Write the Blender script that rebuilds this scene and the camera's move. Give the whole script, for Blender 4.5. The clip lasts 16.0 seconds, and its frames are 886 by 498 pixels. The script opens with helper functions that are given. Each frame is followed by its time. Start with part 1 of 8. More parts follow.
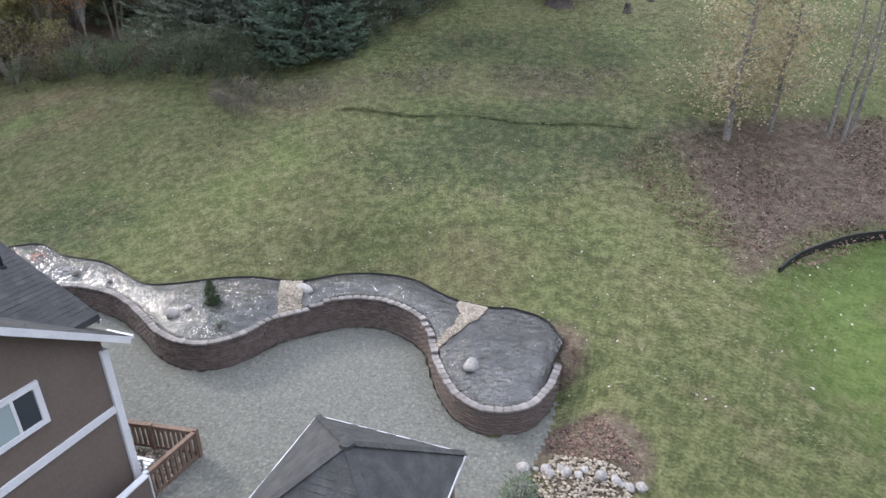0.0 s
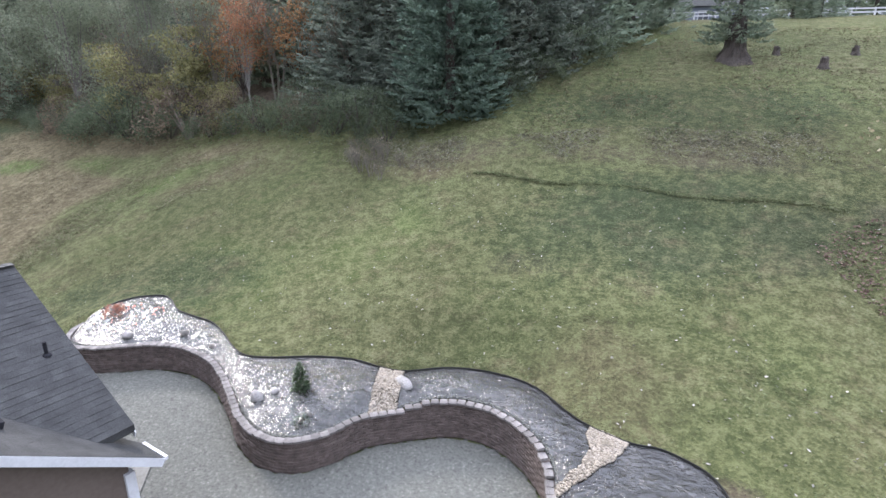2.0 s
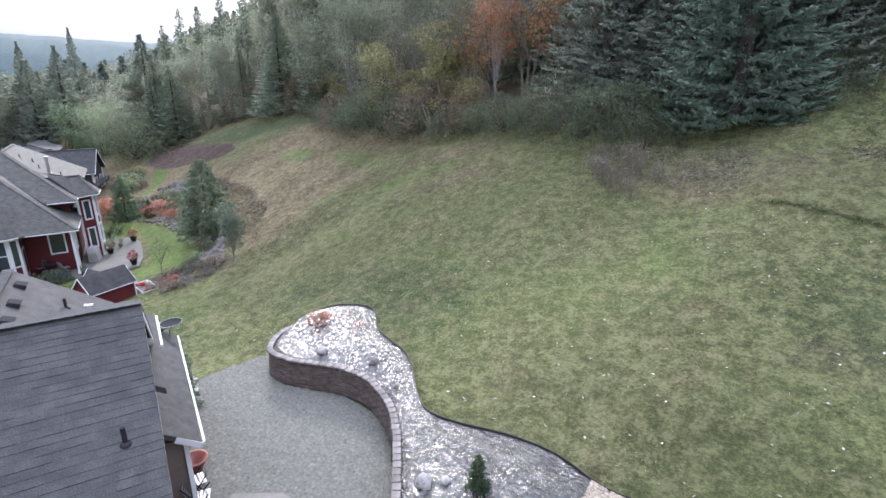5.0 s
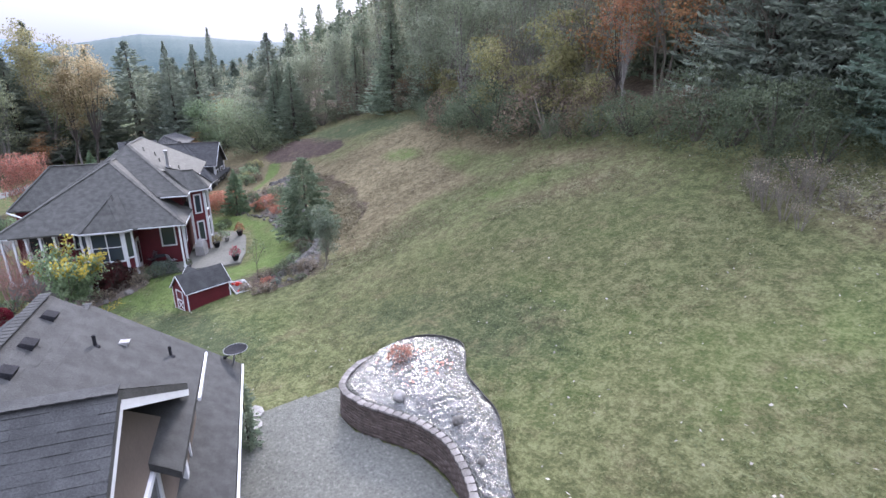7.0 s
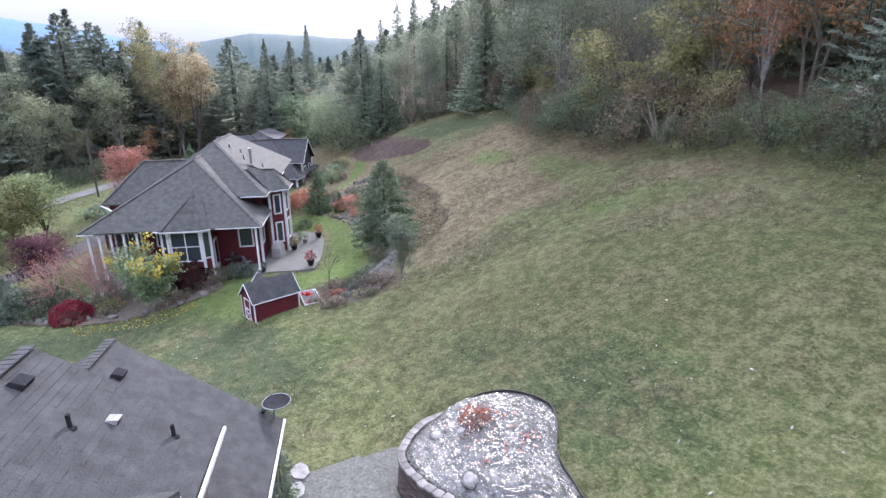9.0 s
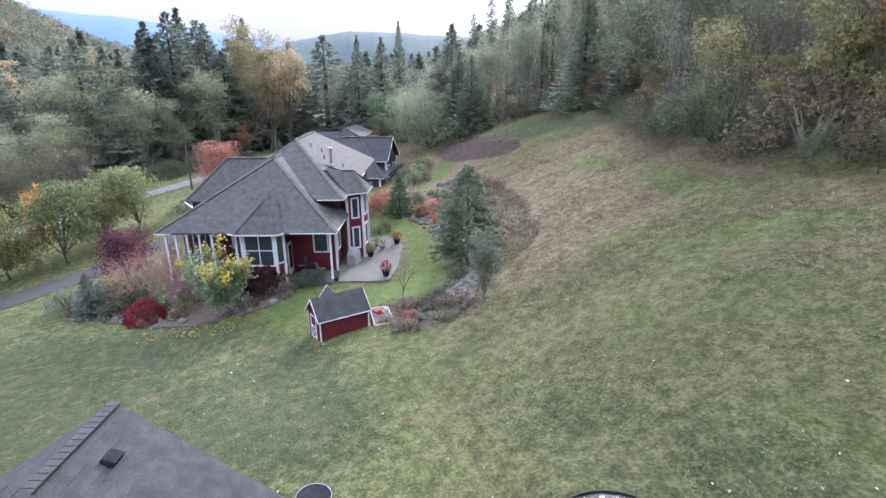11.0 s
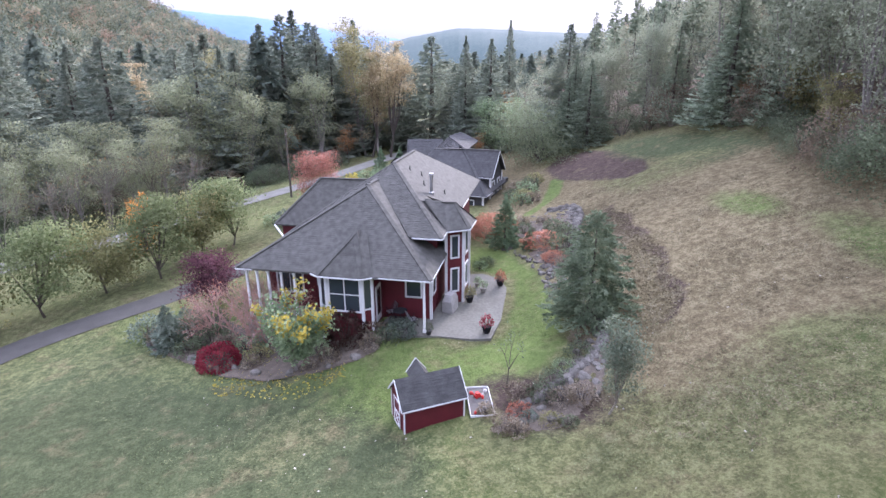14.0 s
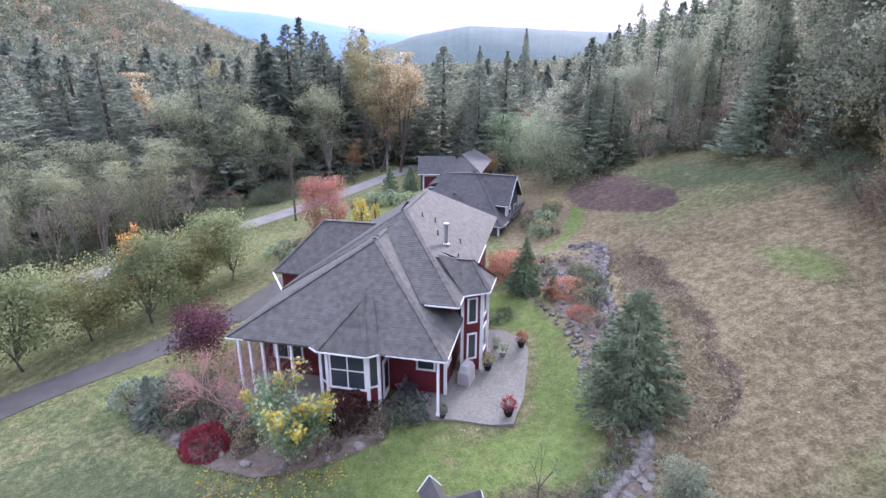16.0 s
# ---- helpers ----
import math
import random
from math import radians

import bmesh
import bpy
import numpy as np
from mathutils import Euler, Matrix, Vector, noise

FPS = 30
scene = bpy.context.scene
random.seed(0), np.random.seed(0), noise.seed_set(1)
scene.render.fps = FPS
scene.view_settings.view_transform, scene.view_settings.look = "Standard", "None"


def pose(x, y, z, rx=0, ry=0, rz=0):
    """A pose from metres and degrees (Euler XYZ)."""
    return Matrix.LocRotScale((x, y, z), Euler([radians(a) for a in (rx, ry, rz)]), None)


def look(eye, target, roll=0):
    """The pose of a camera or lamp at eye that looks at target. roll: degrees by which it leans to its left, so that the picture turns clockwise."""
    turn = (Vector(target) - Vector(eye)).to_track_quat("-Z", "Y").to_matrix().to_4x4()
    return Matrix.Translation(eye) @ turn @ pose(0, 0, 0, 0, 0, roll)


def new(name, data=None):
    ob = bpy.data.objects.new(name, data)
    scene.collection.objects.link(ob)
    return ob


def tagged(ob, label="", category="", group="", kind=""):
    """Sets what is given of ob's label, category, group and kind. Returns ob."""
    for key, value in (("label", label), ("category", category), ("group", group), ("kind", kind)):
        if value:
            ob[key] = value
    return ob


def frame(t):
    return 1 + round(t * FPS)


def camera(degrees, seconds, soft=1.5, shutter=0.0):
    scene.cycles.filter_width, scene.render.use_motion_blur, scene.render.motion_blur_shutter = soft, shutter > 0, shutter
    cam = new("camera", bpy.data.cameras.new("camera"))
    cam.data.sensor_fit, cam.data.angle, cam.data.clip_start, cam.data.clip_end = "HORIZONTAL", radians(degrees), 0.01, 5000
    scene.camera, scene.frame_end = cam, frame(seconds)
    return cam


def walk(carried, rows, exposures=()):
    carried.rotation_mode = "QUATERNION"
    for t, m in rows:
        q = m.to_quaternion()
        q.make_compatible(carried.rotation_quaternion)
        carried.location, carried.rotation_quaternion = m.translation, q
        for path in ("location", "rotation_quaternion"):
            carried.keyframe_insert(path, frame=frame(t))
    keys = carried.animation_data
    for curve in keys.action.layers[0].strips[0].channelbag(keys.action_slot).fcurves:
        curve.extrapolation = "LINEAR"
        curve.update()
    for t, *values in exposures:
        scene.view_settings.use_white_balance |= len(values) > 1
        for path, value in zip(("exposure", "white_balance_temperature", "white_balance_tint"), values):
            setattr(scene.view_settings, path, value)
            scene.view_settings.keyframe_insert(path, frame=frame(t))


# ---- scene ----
cam = camera(79.2, 16.0)
METRES, EYE, TILT, LEAN, TURN = 33.0, 11.0, -23.0, -0.7, 0.0
ROWS = [
    (0.0, 0.0, 0.0, 0.0, 0.0, 0.0, 0.0),
    (0.5, 0.0035, 0.0283, 0.0165, 3.58, 2.58, -1.31),
    (1.0, 0.0043, 0.0554, 0.0227, 6.76, 5.63, -2.62),
    (1.5, 0.0038, 0.0818, 0.0329, 9.98, 5.46, -3.85),
    (2.0, 0.0012, 0.1076, 0.0429, 14.14, 5.1, -5.36),
    (2.5, -0.0032, 0.1331, 0.0533, 18.95, 4.48, -7.13),
    (3.0, -0.0095, 0.1582, 0.0631, 23.84, 3.75, -8.84),
    (3.5, -0.0187, 0.1825, 0.0731, 28.66, 2.83, -10.49),
    (4.0, -0.0293, 0.2059, 0.0834, 32.19, 2.06, -11.64),
    (4.5, -0.0433, 0.2282, 0.0928, 35.4, 1.32, -12.69),
    (5.0, -0.0591, 0.2494, 0.1016, 39.24, 0.35, -13.85),
    (7.5, -0.1627, 0.3421, 0.141, 52.98, -3.77, -17.72),
    (8.0, -0.1876, 0.3572, 0.1472, 55.12, -4.47, -18.27),
    (8.5, -0.2128, 0.3708, 0.1537, 57.7, -5.4, -18.87),
    (9.0, -0.2385, 0.3844, 0.1594, 60.46, -6.37, -19.46),
    (11.5, -0.382, 0.432, 0.1795, 72.88, -11.13, -21.52),
    (12.0, -0.4131, 0.4361, 0.1851, 75.93, -12.32, -21.84),
    (12.5, -0.4454, 0.4376, 0.1922, 78.39, -13.31, -22.09),
    (13.0, -0.4794, 0.4385, 0.1999, 79.92, -13.94, -22.27),
    (13.5, -0.5137, 0.4377, 0.2097, 80.99, -14.41, -22.4),
    (14.0, -0.5481, 0.4349, 0.2218, 81.58, -14.67, -22.55),
    (14.5, -0.583, 0.4298, 0.2371, 82.05, -14.92, -22.66),
    (15.0, -0.6177, 0.4237, 0.2549, 82.37, -15.11, -22.76),
    (15.5, -0.6533, 0.4179, 0.2726, 82.57, -15.25, -22.85),
    (16.0, -0.6888, 0.4116, 0.2892, 82.66, -15.35, -22.93),
]
walk(cam, [(t, pose(0, 0, EYE, TILT, LEAN, TURN) @ pose(METRES * x, METRES * y, METRES * z, 90 + pitch, roll, yaw)) for t, x, y, z, yaw, pitch, roll in ROWS],
     exposures=[(0, 0.66, 6350, 12), (1, 0.88, 6290, 13), (3, 0.97, 6180, 15), (9, 1.06, 6000, 19), (12, 1.14, 6000, 21), (16, 1.24, 5930, 27)])

# ---- light ----
SUN = Vector((-0.80, 0.55, 0.50)).normalized()
world = bpy.data.worlds.new("world")
scene.world = world
world.use_nodes = True
wn, wl = world.node_tree.nodes, world.node_tree.links
bg = wn["Background"]
sky = wn.new("ShaderNodeTexSky")
sky.sky_type = "NISHITA"
sky.sun_disc = False
sky.sun_elevation = math.asin(SUN.z)
sky.sun_rotation = math.atan2(SUN.x, SUN.y)
sky.dust_density, sky.air_density = 3.0, 1.0
wc = wn.new("ShaderNodeTexCoord")
wm = wn.new("ShaderNodeMapping")
wm.inputs["Scale"].default_value = (1.2, 1.2, 5.0)
cloud = wn.new("ShaderNodeTexNoise")
cloud.inputs["Scale"].default_value, cloud.inputs["Detail"].default_value = 1.6, 6.0
cr = wn.new("ShaderNodeValToRGB")
cr.color_ramp.elements[0].position, cr.color_ramp.elements[0].color = 0.30, (0.62, 0.62, 0.62, 1)
cr.color_ramp.elements[1].position, cr.color_ramp.elements[1].color = 0.62, (0.97, 0.97, 0.97, 1)
mixs = wn.new("ShaderNodeMixRGB")
mixs.inputs[2].default_value = (9.3, 9.9, 11.9, 1)
wl.new(wc.outputs["Generated"], wm.inputs["Vector"])
wl.new(wm.outputs["Vector"], cloud.inputs["Vector"])
wl.new(cloud.outputs["Fac"], cr.inputs["Fac"])
wl.new(cr.outputs["Color"], mixs.inputs[0])
wl.new(sky.outputs["Color"], mixs.inputs[1])
# an overcast dome, three times brighter overhead than at the horizon, with thin bright cloud round the sun
sep = wn.new("ShaderNodeSeparateXYZ")
dome = wn.new("ShaderNodeMapRange")
dome.inputs["From Max"].default_value, dome.inputs["To Min"].default_value, dome.inputs["To Max"].default_value = 1.0, 0.205, 1.64
wl.new(wc.outputs["Generated"], sep.inputs[0])
wl.new(sep.outputs["Z"], dome.inputs["Value"])
dot = wn.new("ShaderNodeVectorMath")
dot.operation = "DOT_PRODUCT"
dot.inputs[1].default_value = SUN
wl.new(wc.outputs["Generated"], dot.inputs[0])
glow = wn.new("ShaderNodeMath")
glow.operation, glow.use_clamp = "MAXIMUM", False
glow.inputs[1].default_value = 0.0
wl.new(dot.outputs["Value"], glow.inputs[0])
power = wn.new("ShaderNodeMath")
power.operation = "POWER"
power.inputs[1].default_value = 22.0
wl.new(glow.outputs[0], power.inputs[0])
gain = wn.new("ShaderNodeMath")
gain.operation = "MULTIPLY_ADD"
gain.inputs[1].default_value = 0.7
wl.new(power.outputs[0], gain.inputs[0])
wl.new(dome.outputs[0], gain.inputs[2])
bright = wn.new("ShaderNodeVectorMath")
bright.operation = "SCALE"
wl.new(mixs.outputs["Color"], bright.inputs[0])
wl.new(gain.outputs[0], bright.inputs["Scale"])
wl.new(bright.outputs[0], bg.inputs["Color"])
bg.inputs["Strength"].default_value = 0.152
lamp = bpy.data.lights.new("sun", "SUN")
lamp.energy, lamp.angle, lamp.color = 2.35, radians(11), (1.0, 0.955, 0.90)
sun = new("sun", lamp)
sun.matrix_world = look(SUN * 50, (0, 0, 0))


# ---- materials ----
TONE = 0.72  # scales the paint and mineral colours to the light


def ramp_material(name, colours, scale=3.0, rough=0.9, bump=0.3, bump_scale=None, fine=8.0, spec=0.3, metal=0.0,
                  island=0.0, obj=0.0, coords="Object", stretch=(1, 1, 1), detail=8.0, contrast=0.22, translucent=0.0):
    """Noise at two scales runs through the colours; island and obj vary brightness piece by piece."""
    m = bpy.data.materials.new(name)
    m.use_nodes = True
    n, l = m.node_tree.nodes, m.node_tree.links
    b = n["Principled BSDF"]
    b.inputs["Roughness"].default_value, b.inputs["Metallic"].default_value = rough, metal
    b.inputs["Specular IOR Level"].default_value = spec
    tc, mp = n.new("ShaderNodeTexCoord"), n.new("ShaderNodeMapping")
    mp.inputs["Scale"].default_value = stretch
    l.new(tc.outputs[coords], mp.inputs["Vector"])
    big, small = n.new("ShaderNodeTexNoise"), n.new("ShaderNodeTexNoise")
    big.inputs["Scale"].default_value, big.inputs["Detail"].default_value = scale, detail
    small.inputs["Scale"].default_value, small.inputs["Detail"].default_value = scale * fine, 6.0
    l.new(mp.outputs["Vector"], big.inputs["Vector"])
    l.new(mp.outputs["Vector"], small.inputs["Vector"])
    add = n.new("ShaderNodeMath")
    add.operation = "ADD"
    l.new(big.outputs["Fac"], add.inputs[0])
    l.new(small.outputs["Fac"], add.inputs[1])
    half = n.new("ShaderNodeMath")
    half.operation = "MULTIPLY"
    half.inputs[1].default_value = 0.5
    l.new(add.outputs[0], half.inputs[0])
    r = n.new("ShaderNodeValToRGB")
    e = r.color_ramp.elements
    while len(e) < len(colours):
        e.new(0.5)
    for i, c in enumerate(colours):
        e[i].position = 0.5 - contrast / 2 + contrast * i / max(1, len(colours) - 1)
        e[i].color = (*(v * (1 if translucent else TONE) for v in c), 1)
    l.new(half.outputs[0], r.inputs["Fac"])
    colour = r.outputs["Color"]
    if island or obj:
        hsv = n.new("ShaderNodeHueSaturation")
        total = None
        for amount, node, out in ((island, "ShaderNodeNewGeometry", "Random Per Island"), (obj, "ShaderNodeObjectInfo", "Random")):
            if not amount:
                continue
            mr = n.new("ShaderNodeMapRange")
            mr.inputs["To Min"].default_value, mr.inputs["To Max"].default_value = 1 - amount, 1 + amount
            l.new(n.new(node).outputs[out], mr.inputs["Value"])
            if total is None:
                total = mr.outputs[0]
            else:
                mu = n.new("ShaderNodeMath")
                mu.operation = "MULTIPLY"
                l.new(total, mu.inputs[0])
                l.new(mr.outputs[0], mu.inputs[1])
                total = mu.outputs[0]
        l.new(total, hsv.inputs["Value"])
        l.new(colour, hsv.inputs["Color"])
        colour = hsv.outputs["Color"]
    l.new(colour, b.inputs["Base Color"])
    if bump:
        bp = n.new("ShaderNodeBump")
        bp.inputs["Strength"].default_value, bp.inputs["Distance"].default_value = bump, 0.05
        bn = n.new("ShaderNodeTexNoise")
        bn.inputs["Scale"].default_value, bn.inputs["Detail"].default_value = bump_scale or scale * fine, 6.0
        l.new(mp.outputs["Vector"], bn.inputs["Vector"])
        l.new(bn.outputs["Fac"], bp.inputs["Height"])
        l.new(bp.outputs["Normal"], b.inputs["Normal"])
    if translucent:
        tr, mx = n.new("ShaderNodeBsdfTranslucent"), n.new("ShaderNodeMixShader")
        mx.inputs[0].default_value = translucent
        l.new(colour, tr.inputs["Color"])
        l.new(b.outputs[0], mx.inputs[1])
        l.new(tr.outputs[0], mx.inputs[2])
        l.new(mx.outputs[0], n["Material Output"].inputs["Surface"])
    return m


def leaves(name, a, b_, c, isl=0.13):
    return ramp_material(name, [a, b_, c], scale=0.5, rough=0.8, bump=0, fine=5.0, island=isl, obj=0.18, spec=0.15, translucent=0.6)


def ground_material():
    """Lawn, dry slope, lush lawn, leaf litter, soil and dark green with painted shade, mixed by painted zones with
    noise-broken edges.
    """
    m = bpy.data.materials.new("ground")
    m.use_nodes = True
    n, l = m.node_tree.nodes, m.node_tree.links
    b = n["Principled BSDF"]
    b.inputs["Roughness"].default_value, b.inputs["Specular IOR Level"].default_value = 1.0, 0.1
    tc = n.new("ShaderNodeTexCoord")

    def noise_fac(scale, detail=6.0, rough=0.6):
        t = n.new("ShaderNodeTexNoise")
        t.inputs["Scale"].default_value, t.inputs["Detail"].default_value, t.inputs["Roughness"].default_value = scale, detail, rough
        l.new(tc.outputs["Object"], t.inputs["Vector"])
        return t.outputs["Fac"]

    def ramp(fac, stops):
        r = n.new("ShaderNodeValToRGB")
        e = r.color_ramp.elements
        while len(e) < len(stops):
            e.new(0.5)
        for i, (p, c) in enumerate(stops):
            e[i].position, e[i].color = p, (*(v * TONE for v in c), 1)
        l.new(fac, r.inputs["Fac"])
        return r.outputs["Color"]

    def mix(fac, a, c):
        x = n.new("ShaderNodeMixRGB")
        l.new(fac, x.inputs[0])
        l.new(a, x.inputs[1])
        l.new(c, x.inputs[2])
        return x.outputs[0]

    def math_node(op, a, c):
        x = n.new("ShaderNodeMath")
        x.operation = op
        x.use_clamp = False
        for i, v in enumerate((a, c)):
            if isinstance(v, float):
                x.inputs[i].default_value = v
            else:
                l.new(v, x.inputs[i])
        return x.outputs[0]

    patch, mid, fine, broad = noise_fac(0.13, 5.0), noise_fac(2.1, 5.0), noise_fac(8.5, 5.0, 0.7), noise_fac(0.05, 3.0)
    tuft = math_node("ADD", math_node("MULTIPLY", mid, 0.46), math_node("MULTIPLY", fine, 0.54))
    green = ramp(tuft, [(0.42, GRASS[0]), (0.5, GRASS[1]), (0.58, GRASS[2])])
    olive = ramp(tuft, [(0.42, OLIVE[0]), (0.5, OLIVE[1]), (0.58, OLIVE[2])])
    dry = ramp(tuft, [(0.40, DRY[0]), (0.5, DRY[1]), (0.61, DRY[2])])
    lush = ramp(tuft, [(0.36, LUSH[0]), (0.5, LUSH[1]), (0.64, LUSH[2])])
    litter = ramp(tuft, [(0.36, LITTER[0]), (0.5, LITTER[1]), (0.66, LITTER[2])])
    soil = ramp(tuft, [(0.36, SOIL[0]), (0.5, SOIL[1]), (0.66, SOIL[2])])
    deep = ramp(tuft, [(0.36, SHADE_GREEN[0]), (0.5, SHADE_GREEN[1]), (0.64, SHADE_GREEN[2])])
    pr = n.new("ShaderNodeValToRGB")
    pr.color_ramp.elements[0].position, pr.color_ramp.elements[1].position = 0.36, 0.66
    l.new(patch, pr.inputs["Fac"])
    colour = mix(pr.outputs["Color"], green, olive)
    # worn, straw-coloured patches of half a metre to two metres
    worn = n.new("ShaderNodeMapRange")
    worn.inputs["From Min"].default_value, worn.inputs["From Max"].default_value, worn.inputs["To Max"].default_value = 0.52, 0.68, 0.55
    l.new(noise_fac(0.62, 7.0, 0.68), worn.inputs["Value"])
    for zone, layer in (("dry", dry), ("lush", lush), ("litter", litter), ("soil", soil), ("deep", deep)):
        at = n.new("ShaderNodeAttribute")
        at.attribute_name = zone
        wob = math_node("SUBTRACT", math_node("ADD", math_node("MULTIPLY", patch, 1.1), math_node("MULTIPLY", tuft, 1.2)), 0.65)
        edge = math_node("SUBTRACT", math_node("ADD", at.outputs["Fac"], 0.0), math_node("MULTIPLY", wob, 1.0))
        sharp = n.new("ShaderNodeMapRange")
        sharp.inputs["From Min"].default_value, sharp.inputs["From Max"].default_value = -0.20, 0.20
        l.new(edge, sharp.inputs["Value"])
        colour = mix(sharp.outputs[0], colour, layer)
    colour = mix(worn.outputs[0], colour, dry)
    hs = n.new("ShaderNodeHueSaturation")
    mr = n.new("ShaderNodeMapRange")
    mr.inputs["From Min"].default_value, mr.inputs["From Max"].default_value = 0.35, 0.65
    mr.inputs["To Min"].default_value, mr.inputs["To Max"].default_value = 0.8, 1.2
    l.new(broad, mr.inputs["Value"])
    l.new(mr.outputs[0], hs.inputs["Value"])
    l.new(colour, hs.inputs["Color"])
    l.new(hs.outputs["Color"], b.inputs["Base Color"])
    bp = n.new("ShaderNodeBump")
    bp.inputs["Strength"].default_value, bp.inputs["Distance"].default_value = 1.0, 0.28
    l.new(tuft, bp.inputs["Height"])
    l.new(bp.outputs["Normal"], b.inputs["Normal"])
    return m


GRASS = [(0.079, 0.096, 0.039), (0.127, 0.147, 0.059), (0.190, 0.207, 0.092)]
OLIVE = [(0.097, 0.103, 0.045), (0.155, 0.160, 0.072), (0.228, 0.226, 0.117)]
DRY = [(0.104, 0.086, 0.048), (0.184, 0.154, 0.088), (0.282, 0.243, 0.147)]
LUSH = [(0.082, 0.122, 0.034), (0.132, 0.184, 0.054), (0.188, 0.244, 0.086)]
SHADE_GREEN = [(0.048, 0.063, 0.030), (0.080, 0.099, 0.048), (0.126, 0.147, 0.075)]
LITTER = [(0.078, 0.060, 0.046), (0.160, 0.124, 0.092), (0.290, 0.238, 0.180)]
SOIL = [(0.050, 0.037, 0.031), (0.092, 0.067, 0.056), (0.165, 0.126, 0.105)]

M_ground = ground_material()
M_gravel = ramp_material("gravel", [(0.082, 0.083, 0.069), (0.172, 0.174, 0.147), (0.198, 0.200, 0.172), (0.35, 0.352, 0.305)], scale=11.0, fine=5, bump=0.9, bump_scale=50, contrast=0.30)
M_asphalt = ramp_material("asphalt", [(0.048, 0.047, 0.043), (0.084, 0.082, 0.075)], scale=0.8, fine=30, bump=0.2, contrast=0.3)
M_concrete = ramp_material("concrete", [(0.190, 0.184, 0.160), (0.282, 0.274, 0.240)], scale=0.9, fine=12, bump=0.1, contrast=0.3)
M_roof = ramp_material("dark_shingle", [(0.056, 0.056, 0.049), (0.080, 0.080, 0.071), (0.107, 0.107, 0.096)], scale=3.0, fine=14, rough=0.8, bump=0.3, obj=0.06, island=0.07)
M_roof_blue = ramp_material("slate_shingle", [(0.050, 0.051, 0.049), (0.067, 0.068, 0.066), (0.087, 0.088, 0.085)], scale=3.0, fine=14, rough=0.82, bump=0.3, obj=0.03, island=0.07, spec=0.2)
M_red = ramp_material("red_siding", [(0.105, 0.014, 0.020), (0.135, 0.019, 0.026)], scale=2, fine=10, rough=0.6, bump=0.1)
M_taupe = ramp_material("taupe_siding", [(0.155, 0.122, 0.100), (0.185, 0.148, 0.122)], scale=1, fine=14, rough=0.8, bump=0.08)
M_white = ramp_material("white_paint", [(0.70, 0.71, 0.72), (0.80, 0.81, 0.82)], scale=3, rough=0.5, bump=0.03)
M_darkmetal = ramp_material("dark_metal", [(0.02, 0.02, 0.022), (0.04, 0.04, 0.045)], scale=6, rough=0.9, bump=0.02, spec=0.1)
M_metal = ramp_material("galvanised_metal", [(0.45, 0.46, 0.48), (0.6, 0.61, 0.63)], scale=4, rough=0.35, bump=0.02, metal=0.8)
M_block = ramp_material("wall_block", [(0.088, 0.068, 0.058), (0.132, 0.104, 0.089), (0.182, 0.148, 0.128)], scale=5, fine=9, rough=0.95, bump=0.5, obj=0.13, island=0.16, contrast=0.3)
M_cap = ramp_material("cap_stone", [(0.15, 0.135, 0.122), (0.235, 0.215, 0.196), (0.33, 0.307, 0.282)], scale=4, fine=9, rough=0.95, bump=0.4, obj=0.28, contrast=0.3)
M_rock = ramp_material("pale_rock", [(0.20, 0.186, 0.166), (0.37, 0.352, 0.325), (0.54, 0.52, 0.485)], scale=3.5, fine=6, bump=0.9, obj=0.15, contrast=0.35)
M_greyrock = ramp_material("grey_rock", [(0.060, 0.056, 0.049), (0.118, 0.111, 0.098), (0.205, 0.194, 0.174)], scale=1.5, fine=7, bump=0.7, obj=0.2, island=0.35, contrast=0.35)
M_pebble = ramp_material("tan_pebble", [(0.20, 0.168, 0.125), (0.33, 0.285, 0.22), (0.46, 0.41, 0.34)], scale=3, fine=6, bump=0.1, island=0.4, contrast=0.4)
M_bark = ramp_material("bark", [(0.055, 0.045, 0.038), (0.125, 0.105, 0.088)], scale=3, fine=8, bump=0.6, stretch=(1, 1, 0.25))
M_palebark = ramp_material("pale_bark", [(0.17, 0.155, 0.135), (0.36, 0.335, 0.30)], scale=2, fine=8, bump=0.3, stretch=(1, 1, 0.4))
M_twig = ramp_material("grey_twig", [(0.165, 0.145, 0.112), (0.275, 0.248, 0.200)], scale=2, bump=0.1, obj=0.2)
M_pinktwig = ramp_material("pink_twig", [(0.30, 0.175, 0.145), (0.46, 0.30, 0.255)], scale=2, bump=0.1)
M_cedar = ramp_material("cedar_wood", [(0.16, 0.105, 0.075), (0.25, 0.175, 0.13)], scale=3, fine=6, bump=0.2, stretch=(1, 1, 0.2), obj=0.15)
M_terracotta = ramp_material("terracotta", [(0.22, 0.07, 0.05), (0.32, 0.12, 0.085)], scale=4, rough=0.6, bump=0.05)
M_deck = ramp_material("dark_deck", [(0.030, 0.031, 0.036), (0.055, 0.056, 0.062)], scale=2, rough=0.7, bump=0.1)
M_cover = ramp_material("grey_cover", [(0.30, 0.29, 0.28), (0.42, 0.41, 0.40)], scale=3, rough=0.7, bump=0.4)
M_toyred = ramp_material("red_plastic", [(0.55, 0.035, 0.03), (0.65, 0.05, 0.04)], scale=4, rough=0.4, bump=0)
M_sand = ramp_material("sand", [(0.095, 0.090, 0.084), (0.150, 0.143, 0.134)], scale=4, bump=0.3)
